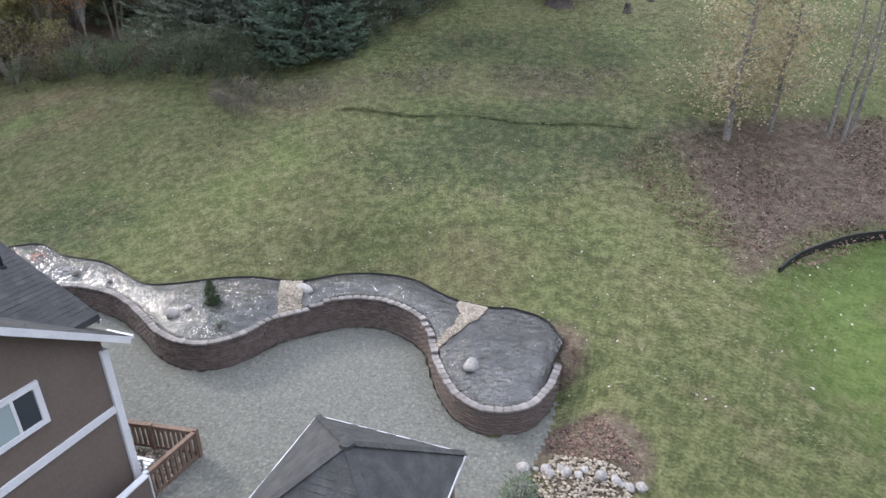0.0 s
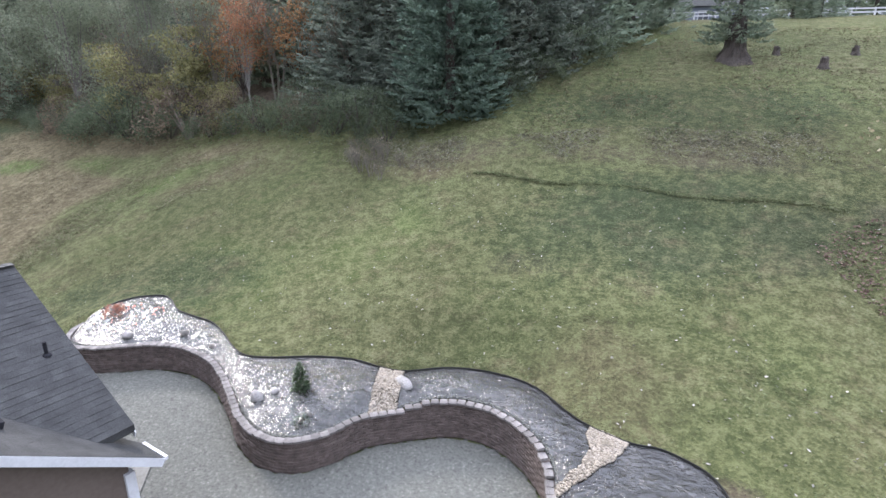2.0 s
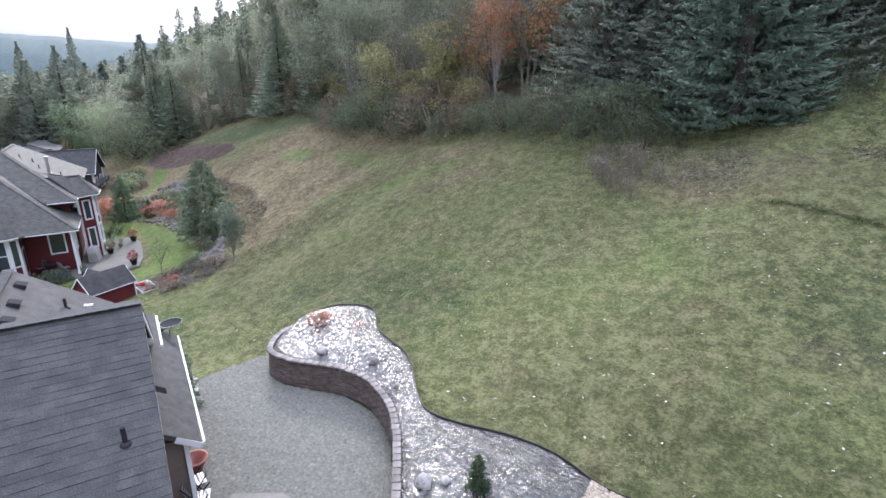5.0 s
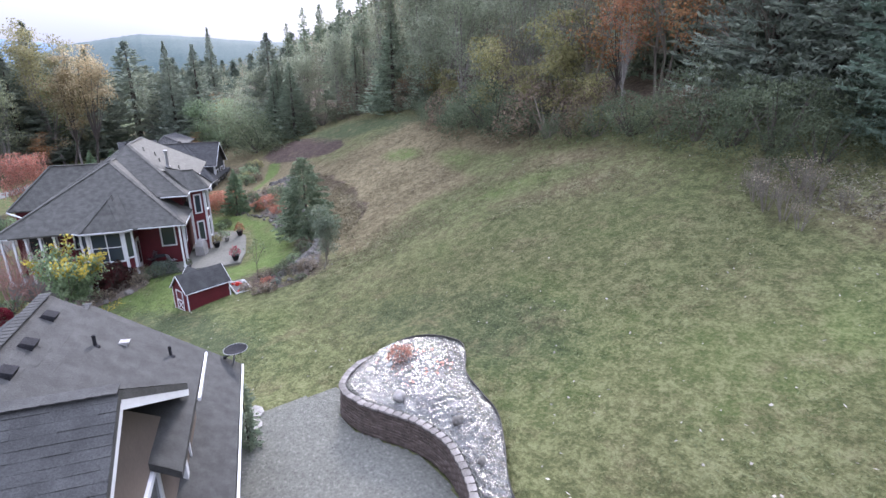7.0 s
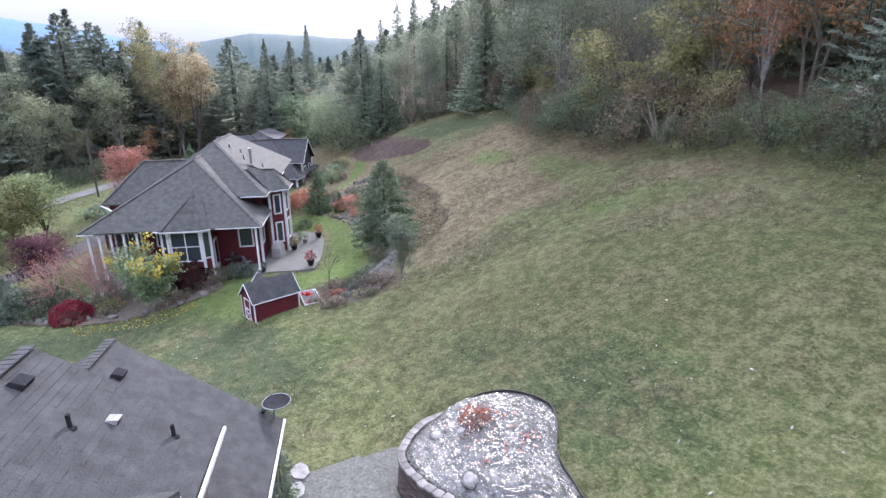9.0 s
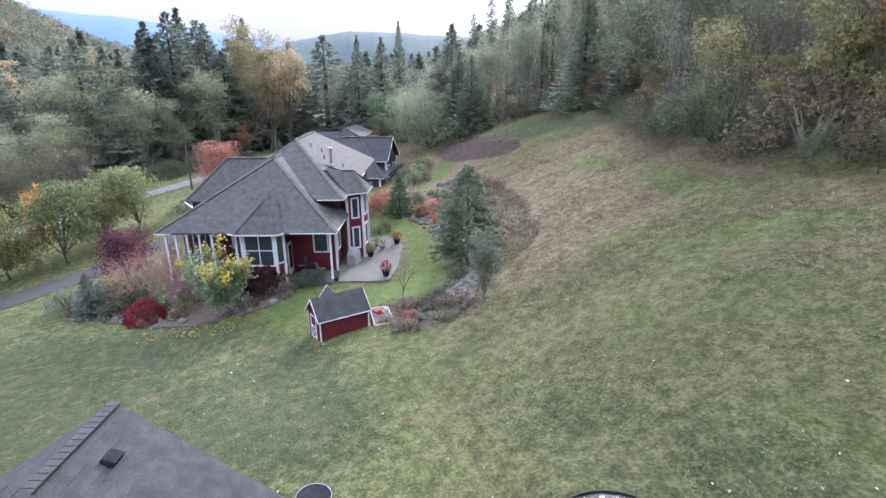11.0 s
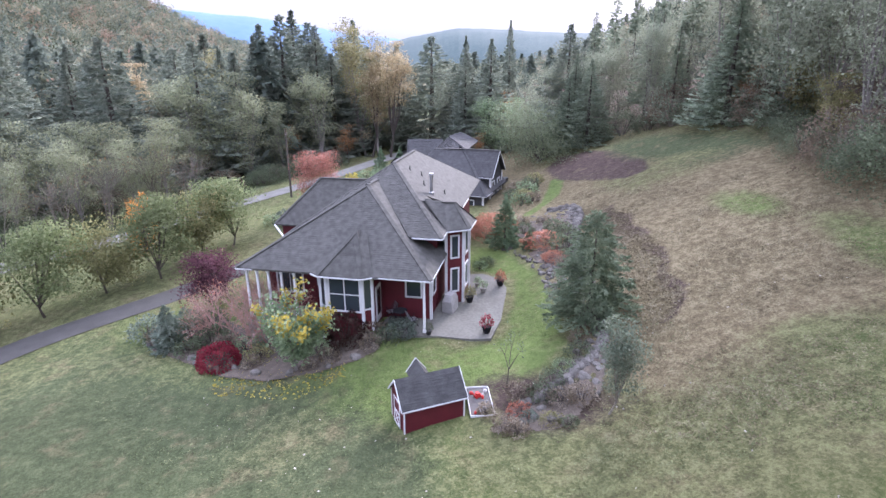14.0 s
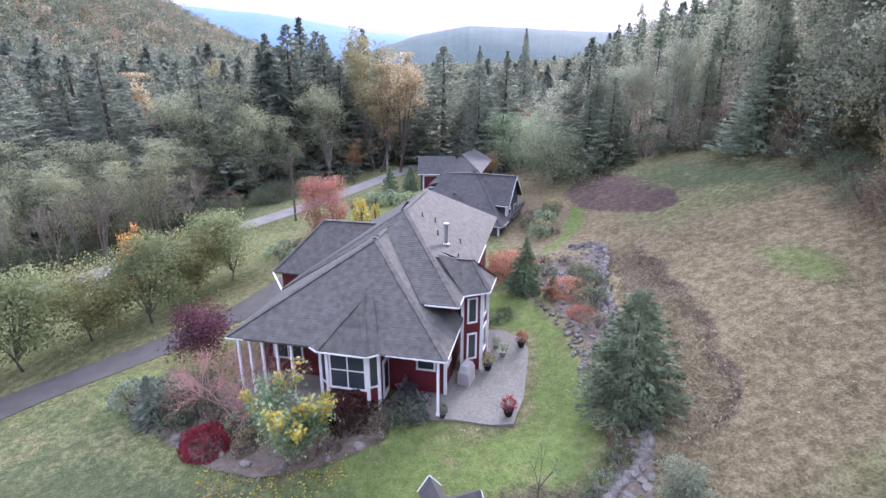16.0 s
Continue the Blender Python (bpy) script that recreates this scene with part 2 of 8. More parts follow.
M_mulch = ramp_material("bark_mulch", [(0.060, 0.049, 0.038), (0.116, 0.096, 0.074), (0.195, 0.164, 0.128)], scale=3, fine=8, bump=0.8, contrast=0.35)
M_edging = ramp_material("black_edging", [(0.012, 0.013, 0.012), (0.028, 0.03, 0.026)], scale=3, bump=0.1, rough=0.6)

glass = bpy.data.materials.new("window_glass")
glass.use_nodes = True
gb = glass.node_tree.nodes["Principled BSDF"]
gb.inputs["Base Color"].default_value, gb.inputs["Roughness"].default_value = (0.03, 0.038, 0.045, 1), 0.08
gb.inputs["Specular IOR Level"].default_value = 0.8
M_glass = glass
# paler copy of the glass for the left half of one window
blind = glass.copy()
blind.name = "window_glass_over_pale_blind"
blind.node_tree.nodes["Principled BSDF"].inputs["Base Color"].default_value = (0.27, 0.33, 0.33, 1)
M_pale_pane = blind


def plastic_material():
    """Black polythene sheet, creased and damp, so that it mirrors the bright sky in streaks."""
    m = bpy.data.materials.new("black_polythene")
    m.use_nodes = True
    n, l = m.node_tree.nodes, m.node_tree.links
    b = n["Principled BSDF"]
    tc = n.new("ShaderNodeTexCoord")
    warp = n.new("ShaderNodeTexNoise")
    warp.inputs["Scale"].default_value = 0.9
    l.new(tc.outputs["Object"], warp.inputs["Vector"])
    grainy = n.new("ShaderNodeMapping")
    grainy.inputs["Scale"].default_value, grainy.inputs["Rotation"].default_value = (0.9, 1.5, 1.0), (0, 0, 0.3)
    l.new(tc.outputs["Object"], grainy.inputs["Vector"])
    mx = n.new("ShaderNodeMixRGB")
    mx.inputs[0].default_value = 0.42
    l.new(grainy.outputs["Vector"], mx.inputs[1])
    l.new(warp.outputs["Color"], mx.inputs[2])
    wr = n.new("ShaderNodeTexVoronoi")
    wr.inputs["Scale"].default_value, wr.inputs["Randomness"].default_value = 5.2, 1.0
    l.new(mx.outputs[0], wr.inputs["Vector"])
    fine = n.new("ShaderNodeTexNoise")
    fine.inputs["Scale"].default_value, fine.inputs["Detail"].default_value, fine.inputs["Distortion"].default_value = 9.0, 3.0, 1.5
    l.new(mx.outputs[0], fine.inputs["Vector"])
    both = n.new("ShaderNodeMath")
    both.operation = "MULTIPLY_ADD"
    both.inputs[1].default_value = 0.7
    l.new(wr.outputs["Distance"], both.inputs[0])
    l.new(fine.outputs["Fac"], both.inputs[2])
    bp = n.new("ShaderNodeBump")
    bp.inputs["Strength"].default_value, bp.inputs["Distance"].default_value = 1.0, 0.075
    l.new(both.outputs[0], bp.inputs["Height"])
    l.new(bp.outputs["Normal"], b.inputs["Normal"])
    l.new(bp.outputs["Normal"], b.inputs["Coat Normal"])
    dust = n.new("ShaderNodeTexNoise")
    dust.inputs["Scale"].default_value, dust.inputs["Detail"].default_value = 1.4, 8.0
    l.new(tc.outputs["Object"], dust.inputs["Vector"])
    r = n.new("ShaderNodeValToRGB")
    r.color_ramp.elements[0].position, r.color_ramp.elements[0].color = 0.4, (0.016, 0.016, 0.016, 1)
    r.color_ramp.elements[1].position, r.color_ramp.elements[1].color = 0.75, (0.055, 0.054, 0.052, 1)
    l.new(dust.outputs["Fac"], r.inputs["Fac"])
    l.new(r.outputs["Color"], b.inputs["Base Color"])
    rr = n.new("ShaderNodeMapRange")
    rr.inputs["To Min"].default_value, rr.inputs["To Max"].default_value = 0.10, 0.22
    l.new(dust.outputs["Fac"], rr.inputs["Value"])
    l.new(rr.outputs[0], b.inputs["Roughness"])
    b.inputs["Specular IOR Level"].default_value = 0.74
    b.inputs["Specular Tint"].default_value = (0.96, 0.97, 0.90, 1)
    b.inputs["Coat Weight"].default_value, b.inputs["Coat Roughness"].default_value, b.inputs["Coat IOR"].default_value = 0.42, 0.13, 1.55
    b.inputs["Coat Tint"].default_value = (1.0, 0.98, 0.95, 1)
    return m


M_plastic = plastic_material()
L_spruce = leaves("spruce_needles", (0.086, 0.124, 0.092), (0.136, 0.186, 0.138), (0.208, 0.270, 0.202))
L_fir = leaves("fir_needles", (0.146, 0.190, 0.132), (0.232, 0.280, 0.198), (0.345, 0.395, 0.285), isl=0.09)
L_pine = leaves("bright_fir_needles", (0.088, 0.138, 0.080), (0.155, 0.222, 0.132), (0.240, 0.325, 0.205))
L_bluegreen = leaves("bluish_needles", (0.107, 0.141, 0.111), (0.174, 0.215, 0.17), (0.271, 0.311, 0.247))
L_alder = leaves("grey_green_leaves", (0.200, 0.228, 0.154), (0.278, 0.306, 0.212), (0.360, 0.384, 0.274), isl=0.07)
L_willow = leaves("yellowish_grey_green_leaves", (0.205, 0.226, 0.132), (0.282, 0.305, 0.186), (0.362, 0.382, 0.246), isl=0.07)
L_hemlock = leaves("dark_valley_needles", (0.132, 0.162, 0.126), (0.202, 0.236, 0.184), (0.292, 0.326, 0.252), isl=0.08)
L_green = leaves("green_leaves", (0.129, 0.187, 0.108), (0.24, 0.319, 0.18), (0.397, 0.474, 0.302))
L_olive = leaves("yellow_green_leaves", (0.165, 0.168, 0.076), (0.275, 0.265, 0.122), (0.405, 0.372, 0.19))
L_gold = leaves("golden_leaves", (0.24, 0.186, 0.102), (0.37, 0.301, 0.177), (0.485, 0.428, 0.287))
L_yellow = leaves("yellow_leaves", (0.332, 0.269, 0.053), (0.460, 0.383, 0.083), (0.543, 0.474, 0.139))
L_orange = leaves("orange_leaves", (0.221, 0.114, 0.055), (0.341, 0.191, 0.092), (0.448, 0.297, 0.149))
L_red = leaves("red_orange_leaves", (0.34, 0.140, 0.082), (0.47, 0.225, 0.135), (0.57, 0.345, 0.215))
L_crimson = leaves("crimson_leaves", (0.175, 0.022, 0.036), (0.27, 0.038, 0.056), (0.38, 0.07, 0.09))
L_purple = leaves("purple_leaves", (0.058, 0.023, 0.035), (0.106, 0.046, 0.059), (0.167, 0.083, 0.098))
L_birch = leaves("birch_leaves", (0.291, 0.242, 0.136), (0.437, 0.374, 0.229), (0.587, 0.52, 0.368))
L_bramble = leaves("bramble_leaves", (0.070, 0.090, 0.055), (0.122, 0.150, 0.090), (0.205, 0.236, 0.150))
L_brownweed = leaves("dry_weed_stems", (0.135, 0.108, 0.076), (0.226, 0.190, 0.140), (0.365, 0.328, 0.262))
L_rust = leaves("rusty_leaves", (0.272, 0.096, 0.063), (0.384, 0.163, 0.113), (0.462, 0.232, 0.166))
# far foliage: paler, greyer copies with valley haze mixed into the leaf colour
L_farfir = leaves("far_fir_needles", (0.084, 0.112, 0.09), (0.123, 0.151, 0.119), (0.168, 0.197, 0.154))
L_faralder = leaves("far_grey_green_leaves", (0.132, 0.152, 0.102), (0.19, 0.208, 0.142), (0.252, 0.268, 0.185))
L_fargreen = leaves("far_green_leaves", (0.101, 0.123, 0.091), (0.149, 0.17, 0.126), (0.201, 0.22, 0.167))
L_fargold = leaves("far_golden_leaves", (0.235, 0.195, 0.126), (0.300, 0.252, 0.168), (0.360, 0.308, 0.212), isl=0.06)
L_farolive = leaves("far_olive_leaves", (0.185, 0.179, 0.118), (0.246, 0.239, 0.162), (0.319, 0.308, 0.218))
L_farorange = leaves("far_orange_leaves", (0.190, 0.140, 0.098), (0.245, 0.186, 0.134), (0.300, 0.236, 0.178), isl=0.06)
L_flame = leaves("flame_orange_leaves", (0.42, 0.17, 0.045), (0.58, 0.27, 0.07), (0.66, 0.38, 0.12))
M_roof_dark = ramp_material("charcoal_shingle", [(0.036, 0.037, 0.037), (0.052, 0.053, 0.053), (0.070, 0.071, 0.071)], scale=3.0, fine=14, rough=0.75, bump=0.3, island=0.12)
M_darkwall = ramp_material("dark_grey_siding", [(0.045, 0.048, 0.050), (0.075, 0.078, 0.080)], scale=2, fine=10, rough=0.7, bump=0.1)


# ---- building blocks ----
class Geo:
    """Collects vertices and faces of one mesh."""

    def __init__(self):
        self.v, self.f = [], []

    def add(self, verts, faces):
        k = len(self.v)
        self.v += [tuple(map(float, p)) for p in verts]
        self.f += [tuple(i + k for i in f) for f in faces]
        return self

    def box(self, x0, y0, z0, x1, y1, z1):
        return self.add([(x0, y0, z0), (x1, y0, z0), (x1, y1, z0), (x0, y1, z0), (x0, y0, z1), (x1, y0, z1), (x1, y1, z1), (x0, y1, z1)],
                        [(3, 2, 1, 0), (4, 5, 6, 7), (0, 1, 5, 4), (1, 2, 6, 5), (2, 3, 7, 6), (3, 0, 4, 7)])

    def beam(self, a, b, w, h):
        """A bar of section w by h from a to b."""
        a, b = Vector(a), Vector(b)
        d = (b - a).normalized()
        side = d.cross(Vector((0, 0, 1)))
        side = side.normalized() if side.length > 1e-4 else Vector((1, 0, 0))
        up = side.cross(d)
        s, u = side * w / 2, up * h / 2
        return self.add([a - s - u, a + s - u, a + s + u, a - s + u, b - s - u, b + s - u, b + s + u, b - s + u],
                        [(0, 1, 2, 3), (7, 6, 5, 4), (0, 4, 5, 1), (1, 5, 6, 2), (2, 6, 7, 3), (3, 7, 4, 0)])

    def tube(self, a, b, r0, r1, n=6):
        a, b = Vector(a), Vector(b)
        d = (b - a).normalized()
        s = d.orthogonal().normalized()
        t = d.cross(s)
        ring = [s * math.cos(2 * math.pi * i / n) + t * math.sin(2 * math.pi * i / n) for i in range(n)]
        return self.add([a + p * r0 for p in ring] + [b + p * r1 for p in ring],
                        [(i, (i + 1) % n, n + (i + 1) % n, n + i) for i in range(n)] + [tuple(range(n - 1, -1, -1)), tuple(range(n, 2 * n))])

    def lathe(self, x, y, profile, n=12):
        k, m = len(self.v), len(profile)
        for r, z in profile:
            self.v += [(x + r * math.cos(2 * math.pi * i / n), y + r * math.sin(2 * math.pi * i / n), z) for i in range(n)]
        for j in range(m - 1):
            self.f += [(k + j * n + i, k + j * n + (i + 1) % n, k + (j + 1) * n + (i + 1) % n, k + (j + 1) * n + i) for i in range(n)]
        self.f += [tuple(k + i for i in range(n - 1, -1, -1)), tuple(k + (m - 1) * n + i for i in range(n))]
        return self

    def slab(self, pts, thick):
        """A flat polygon given a thickness downwards."""
        n = len(pts)
        return self.add(list(pts) + [(p[0], p[1], p[2] - thick) for p in pts],
                        [tuple(range(n)), tuple(range(2 * n - 1, n - 1, -1))] + [(i, n + i, n + (i + 1) % n, (i + 1) % n) for i in range(n)])


def mesh_of(name, geo, material, smooth=False, normals=None):
    me = bpy.data.meshes.new(name)
    if isinstance(geo, Geo):
        me.from_pydata(geo.v, [], geo.f)
    else:
        v, f = geo
        me.vertices.add(len(v))
        me.vertices.foreach_set("co", np.asarray(v, np.float32).ravel())
        k = f.shape[1]
        me.loops.add(f.size)
        me.loops.foreach_set("vertex_index", f.astype(np.int32).ravel())
        me.polygons.add(len(f))
        me.polygons.foreach_set("loop_start", np.arange(0, f.size, k, dtype=np.int32))
    me.update(calc_edges=True)
    if smooth:
        me.polygons.foreach_set("use_smooth", np.ones(len(me.polygons), bool))
    if material:
        me.materials.append(material)
    if normals is not None:
        me.normals_split_custom_set(normals.tolist())
    return me


def unit(a):
    return a / (np.linalg.norm(a, axis=-1, keepdims=True) + 1e-9)


def rounded(v, f, out, own):
    """Turns every leaf spray outwards and gives it the soft normals of the rounded clump it belongs to."""
    q = v.reshape(-1, 4, 3)
    g = unit(np.cross(q[:, 2] - q[:, 0], q[:, 3] - q[:, 1]))
    back = (g * out).sum(1) < 0
    f[back] = f[back][:, ::-1]
    g[back] *= -1
    return v, f, np.repeat(unit(unit(out) + own * g), 4, 0)


def crown_mesh(name, v, f, out, leaf, own=0.45):
    v, f, nrm = rounded(v, f, out, own)
    return mesh_of(name, (v, f), leaf, normals=nrm)


def part(name, geo, material, parent=None, label="", smooth=False):
    """Links one mesh as an object, under a thing or a part."""
    me = geo if isinstance(geo, bpy.types.Mesh) else mesh_of(name, geo, material, smooth)
    ob = new(name, me)
    if parent is not None:
        ob.parent = parent
    return tagged(ob, label)


def thing(name, m, label, category, group="", kind=""):
    ob = new(name)
    ob.empty_display_size = 0.1
    ob.matrix_world = m
    return tagged(ob, label, category, group, kind)


# ---- the lie of the land ----
KX = [-85, -70, -63, -57, -50, -35, -20, -5, 12]
KB = [-3.4, -3.6, -3.75, -3.9, -4.0, -2.7, -0.95, 0.45, 0.5]
KY = [34.0, 30.6, 28.4, 26.4, 23.7, 23.0, 20.9, 20.3, 19.2]


def hill(x, y):
    """Height of the natural ground: valley floor, hillside above its toe line, a flat top to the east, the far valley side."""
    x, y = np.asarray(x, float), np.asarray(y, float)
    low = np.interp(x, KX, KB) - 0.012 * np.maximum(-85 - x, 0) * np.exp(np.minimum(x + 85, 0) / 300)
    toe = np.interp(x, KX, KY)
    up = 1.2 * np.logaddexp(0, (y - toe) / 3.0)
    east = 1 / (1 + np.exp(-np.clip((x + 14) / 4, -50, 50)))
    up = up * (0.12 + 0.88 * np.clip((x + 300) / 130, 0, 1))
    soft = np.where(up > 10, 10 + 8 * np.tanh((up - 10) * 0.094), up)
    up = east * soft + (1 - east) * 60 * np.tanh(up / 60)
    flat = 0.08 * np.clip(y - 10, -28, 8)
    far = 130 * np.exp(-((x + 560) / 260) ** 2 - ((y + 330) / 190) ** 2)
    return low + np.minimum(up, 60) + flat + far


def spline(points, n):
    """n evenly spaced points on a smooth curve through the given ones."""
    p = np.array(points, float)
    q = np.vstack([2 * p[0] - p[1], p, 2 * p[-1] - p[-2]])
    out = []
    for i in range(len(p) - 1):
        a, b, c, d = q[i], q[i + 1], q[i + 2], q[i + 3]
        t = np.linspace(0, 1, 24, endpoint=False)[:, None]
        out.append(0.5 * (2 * b + (c - a) * t + (2 * a - 5 * b + 4 * c - d) * t ** 2 + (3 * b - a - 3 * c + d) * t ** 3))
    out.append(p[-1:])
    c = np.vstack(out)
    s = np.r_[0, np.cumsum(np.linalg.norm(np.diff(c[:, :2], axis=0), axis=1))]
    w = np.linspace(0, s[-1], n)
    return np.stack([np.interp(w, s, c[:, k]) for k in range(c.shape[1])], 1)


def inside(x, y, poly):
    """Whether points lie in a polygon, and how far they are from its rim."""
    x, y = np.asarray(x, float), np.asarray(y, float)
    ins, dist = np.zeros(x.shape, bool), np.full(x.shape, 1e9)
    for (ax, ay), (bx, by) in zip(poly, list(poly[1:]) + [poly[0]]):
        cross = (ay > y) != (by > y)
        with np.errstate(divide="ignore", invalid="ignore"):
            ins ^= cross & (x < (bx - ax) * (y - ay) / (by - ay + 1e-12) + ax)
        t = np.clip(((x - ax) * (bx - ax) + (y - ay) * (by - ay)) / ((bx - ax) ** 2 + (by - ay) ** 2 + 1e-12), 0, 1)
        dist = np.minimum(dist, np.hypot(x - ax - t * (bx - ax), y - ay - t * (by - ay)))
    return ins, dist


# the front of the serpentine wall with its cap height, and the grass line behind the bed
WALL = [(-20.2, 20.35, 1.12), (-20.1, 19.35, 1.08), (-19.47, 18.43, 1.05), (-18.84, 18.07, 1.05), (-17.8, 18.18, 1.05), (-16.9, 18.58, 1.05), (-16.0, 18.97, 1.05),
        (-15.1, 19.15, 1.05), (-14.1, 19.04, 1.05), (-12.95, 18.58, 1.05), (-12.1, 18.0, 1.05), (-10.88, 16.9, 1.05), (-9.8, 15.85, 1.05), (-8.7, 15.2, 1.05),
        (-7.6, 15.15, 1.05), (-6.7, 15.75, 1.05), (-5.98, 16.76, 1.05), (-5.0, 17.36, 1.1), (-3.9, 17.9, 1.3), (-2.9, 18.04, 1.3), (-1.9, 17.72, 1.3),
        (-1.0, 16.95, 1.3), (-0.45, 16.05, 1.12), (-0.3, 15.2, 0.97), (-0.05, 14.1, 0.86), (0.44, 12.9, 0.86), (1.31, 12.18, 0.86), (2.56, 12.32, 0.86), (3.43, 13.28, 0.86), (4.02, 14.58, 0.86)]
EDGE = [(-20.05, 20.45), (-20.2, 21.6), (-19.8, 22.5), (-18.8, 23.0), (-17.9, 22.6), (-16.9, 21.8), (-15.65, 21.4), (-14.6, 21.1), (-13.5, 20.35), (-12.4, 19.45),
        (-11.55, 19.0), (-10.6, 19.1), (-9.74, 19.38), (-9.0, 19.62), (-7.9, 19.77), (-7.2, 19.7), (-6.4, 19.5), (-5.5, 19.5), (-4.2, 20.08), (-3.05, 20.22),
        (-1.85, 20.03), (-0.89, 19.53), (0.03, 18.52), (0.72, 17.94), (1.82, 17.44), (2.65, 17.37), (3.42, 16.93), (3.75, 16.6), (3.95, 16.1), (4.1, 15.2)]


def paired(n):
    """The two rims of the bed, sampled at the same stations."""
    def dense(p):
        p = np.array(p, float)
        q = np.vstack([2 * p[0] - p[1], p, 2 * p[-1] - p[-2]])
        s = np.linspace(0, len(p) - 1, n)
        i = np.minimum(s.astype(int), len(p) - 2)
        t = (s - i)[:, None]
        a, b, c, d = q[i], q[i + 1], q[i + 2], q[i + 3]
        return 0.5 * (2 * b + (c - a) * t + (2 * a - 5 * b + 4 * c - d) * t ** 2 + (3 * b - a - 3 * c + d) * t ** 3)
    return dense(WALL), dense(EDGE)


wall_rim, edge_rim = paired(420)
YARD = [tuple(p) for p in wall_rim[::7, :2]] + [(4.02, 14.58), (3.45, 12.6), (2.9, 11.5), (2.3, 10.4), (3.2, 8.5), (4.0, 4.0), (4.0, -4.0), (-16.0, -8.0), (-24.0, 10.0), (-21.2, 14.6), (-20.9, 16.0), (-20.8, 17.4), (-20.6, 19.0)]
BED = [tuple(p) for p in wall_rim[::7, :2]] + [tuple(p) for p in edge_rim[::-7]]


PATIO = [(-44.9, 19.4), (-44.25, 21.2), (-44.2, 22.3), (-46.4, 23.4), (-50.3, 24.7), (-51.2, 24.95), (-52.8, 24.9), (-54.0, 23.9), (-54.0, 20.0), (-49, 17.6), (-46.3, 15.8), (-45.2, 16.6)]
PATIO_Z = -2.465


def ground_z(x, y):
    """The made ground: the hill, levelled in the yard and kept below the bed."""
    x, y = np.atleast_1d(np.asarray(x, float)), np.atleast_1d(np.asarray(y, float))
    z = hill(x, y)
    near = (x > -30) & (x < 10) & (y > -14) & (y < 28)
    if near.any():
        xn, yn = x[near], y[near]
        ins, d = inside(xn, yn, YARD)
        inb, db = inside(xn, yn, BED)
        zn = z[near]
        level = np.clip(d / 1.6, 0, 1)
        w = np.clip(db / 2.5, 0, 1)
        zn = np.where(d < db - 0.01, zn * level, 1.25 * (1 - w) + zn * w)
        zn = np.where(ins, 0.0, zn)
        back = np.where(db < d - 0.01, d / (d + db + 1e-6), 0.0)
        zn = np.where(inb, -0.1 + 1.3 * np.clip((back - 0.5) * 2, 0, 1), zn)
        z[near] = zn
    court = (x > -58) & (x < -41) & (y > 13) & (y < 28)
    if court.any():
        ins, d = inside(x[court], y[court], PATIO)
        z[court] = np.where(ins, PATIO_Z, PATIO_Z + (z[court] - PATIO_Z) * np.clip((d - 0.4) / 1.8, 0, 1))
    return z


def gz(x, y):
    return float(ground_z(x, y)[0])


def blob(x, y, cx, cy, rx, ry, turn=0.0):
    """A soft round zone, 1 in its middle and 0 outside."""
    c, s = math.cos(radians(turn)), math.sin(radians(turn))
    u, v = (x - cx) * c + (y - cy) * s, -(x - cx) * s + (y - cy) * c
    return np.clip(1.5 - np.sqrt((u / rx) ** 2 + (v / ry) ** 2), 0, 1)


LAWN = [(-42, 18.0), (-44.5, 23.0), (-48, 24.5), (-52.5, 26.0), (-56, 23.0), (-62, 24.0), (-59.5, 26.4), (-52, 27.4), (-45.5, 26.4), (-41, 25.2), (-38.4, 22.6), (-37.2, 20.4), (-38.5, 17)]


def soft_in(x, y, poly, width):
    out = np.zeros_like(x)
    lo, hi = np.min(poly, 0) - 3, np.max(poly, 0) + 3
    m = (x > lo[0]) & (x < hi[0]) & (y > lo[1]) & (y < hi[1])
    i, d = inside(x[m], y[m], poly)
    out[m] = np.clip(0.5 + np.where(i, d, -d) / width, 0, 1)
    return out


def graded(lo, a, b, hi, step, growth):
    mid = np.arange(a, b + step / 2, step)
    out, left, s = [], a, step
    while left > lo:
        s *= growth
        left -= s
        out.append(left)
    right, s, out2 = b, step, []
    while right < hi:
        s *= growth
        right += s
        out2.append(right)
    return np.r_[np.array(out[::-1]), mid, np.array(out2)]


def road_line(x):
    return np.interp(x, [-140, -107, -95, -74, -60, -52, -40, -20, 60], [32, 22.8, 12.8, 4.6, 0.6, -6.2, -16, -32, -90])


SOILED = [(-84.5, 38.4), (-88, 41.4), (-86, 44.6), (-80, 45.6), (-72, 44.9), (-67.8, 43.4), (-67.5, 41.2), (-73, 39.0), (-77, 37.6)]
STRIP = [(-67.6, 30.6), (-70.5, 33.6), (-74.2, 35.4), (-78, 37.0), (-79.5, 38.6), (-76, 37.9), (-71.4, 35.6), (-68.2, 32.6), (-66.4, 30.4)]
LEAFY = [(11.4, 30.6), (12.3, 26.3), (12.0, 21.2), (11.6, 18.8), (13.4, 19.4), (15.3, 20.8), (17.6, 21.8), (20, 22.2), (30, 22.6), (32, 31), (20, 31.4)]


def scarp(x):
    return 31.7 - 0.14 * x + 0.16 * np.sin(x * 0.9)


def bank_line(x):
    return np.interp(x, [-62.5, -58, -54.7, -48.7, -43.6, -41, -38.5], [36.6, 36.2, 35.5, 34.2, 32.5, 31.4, 29.4])


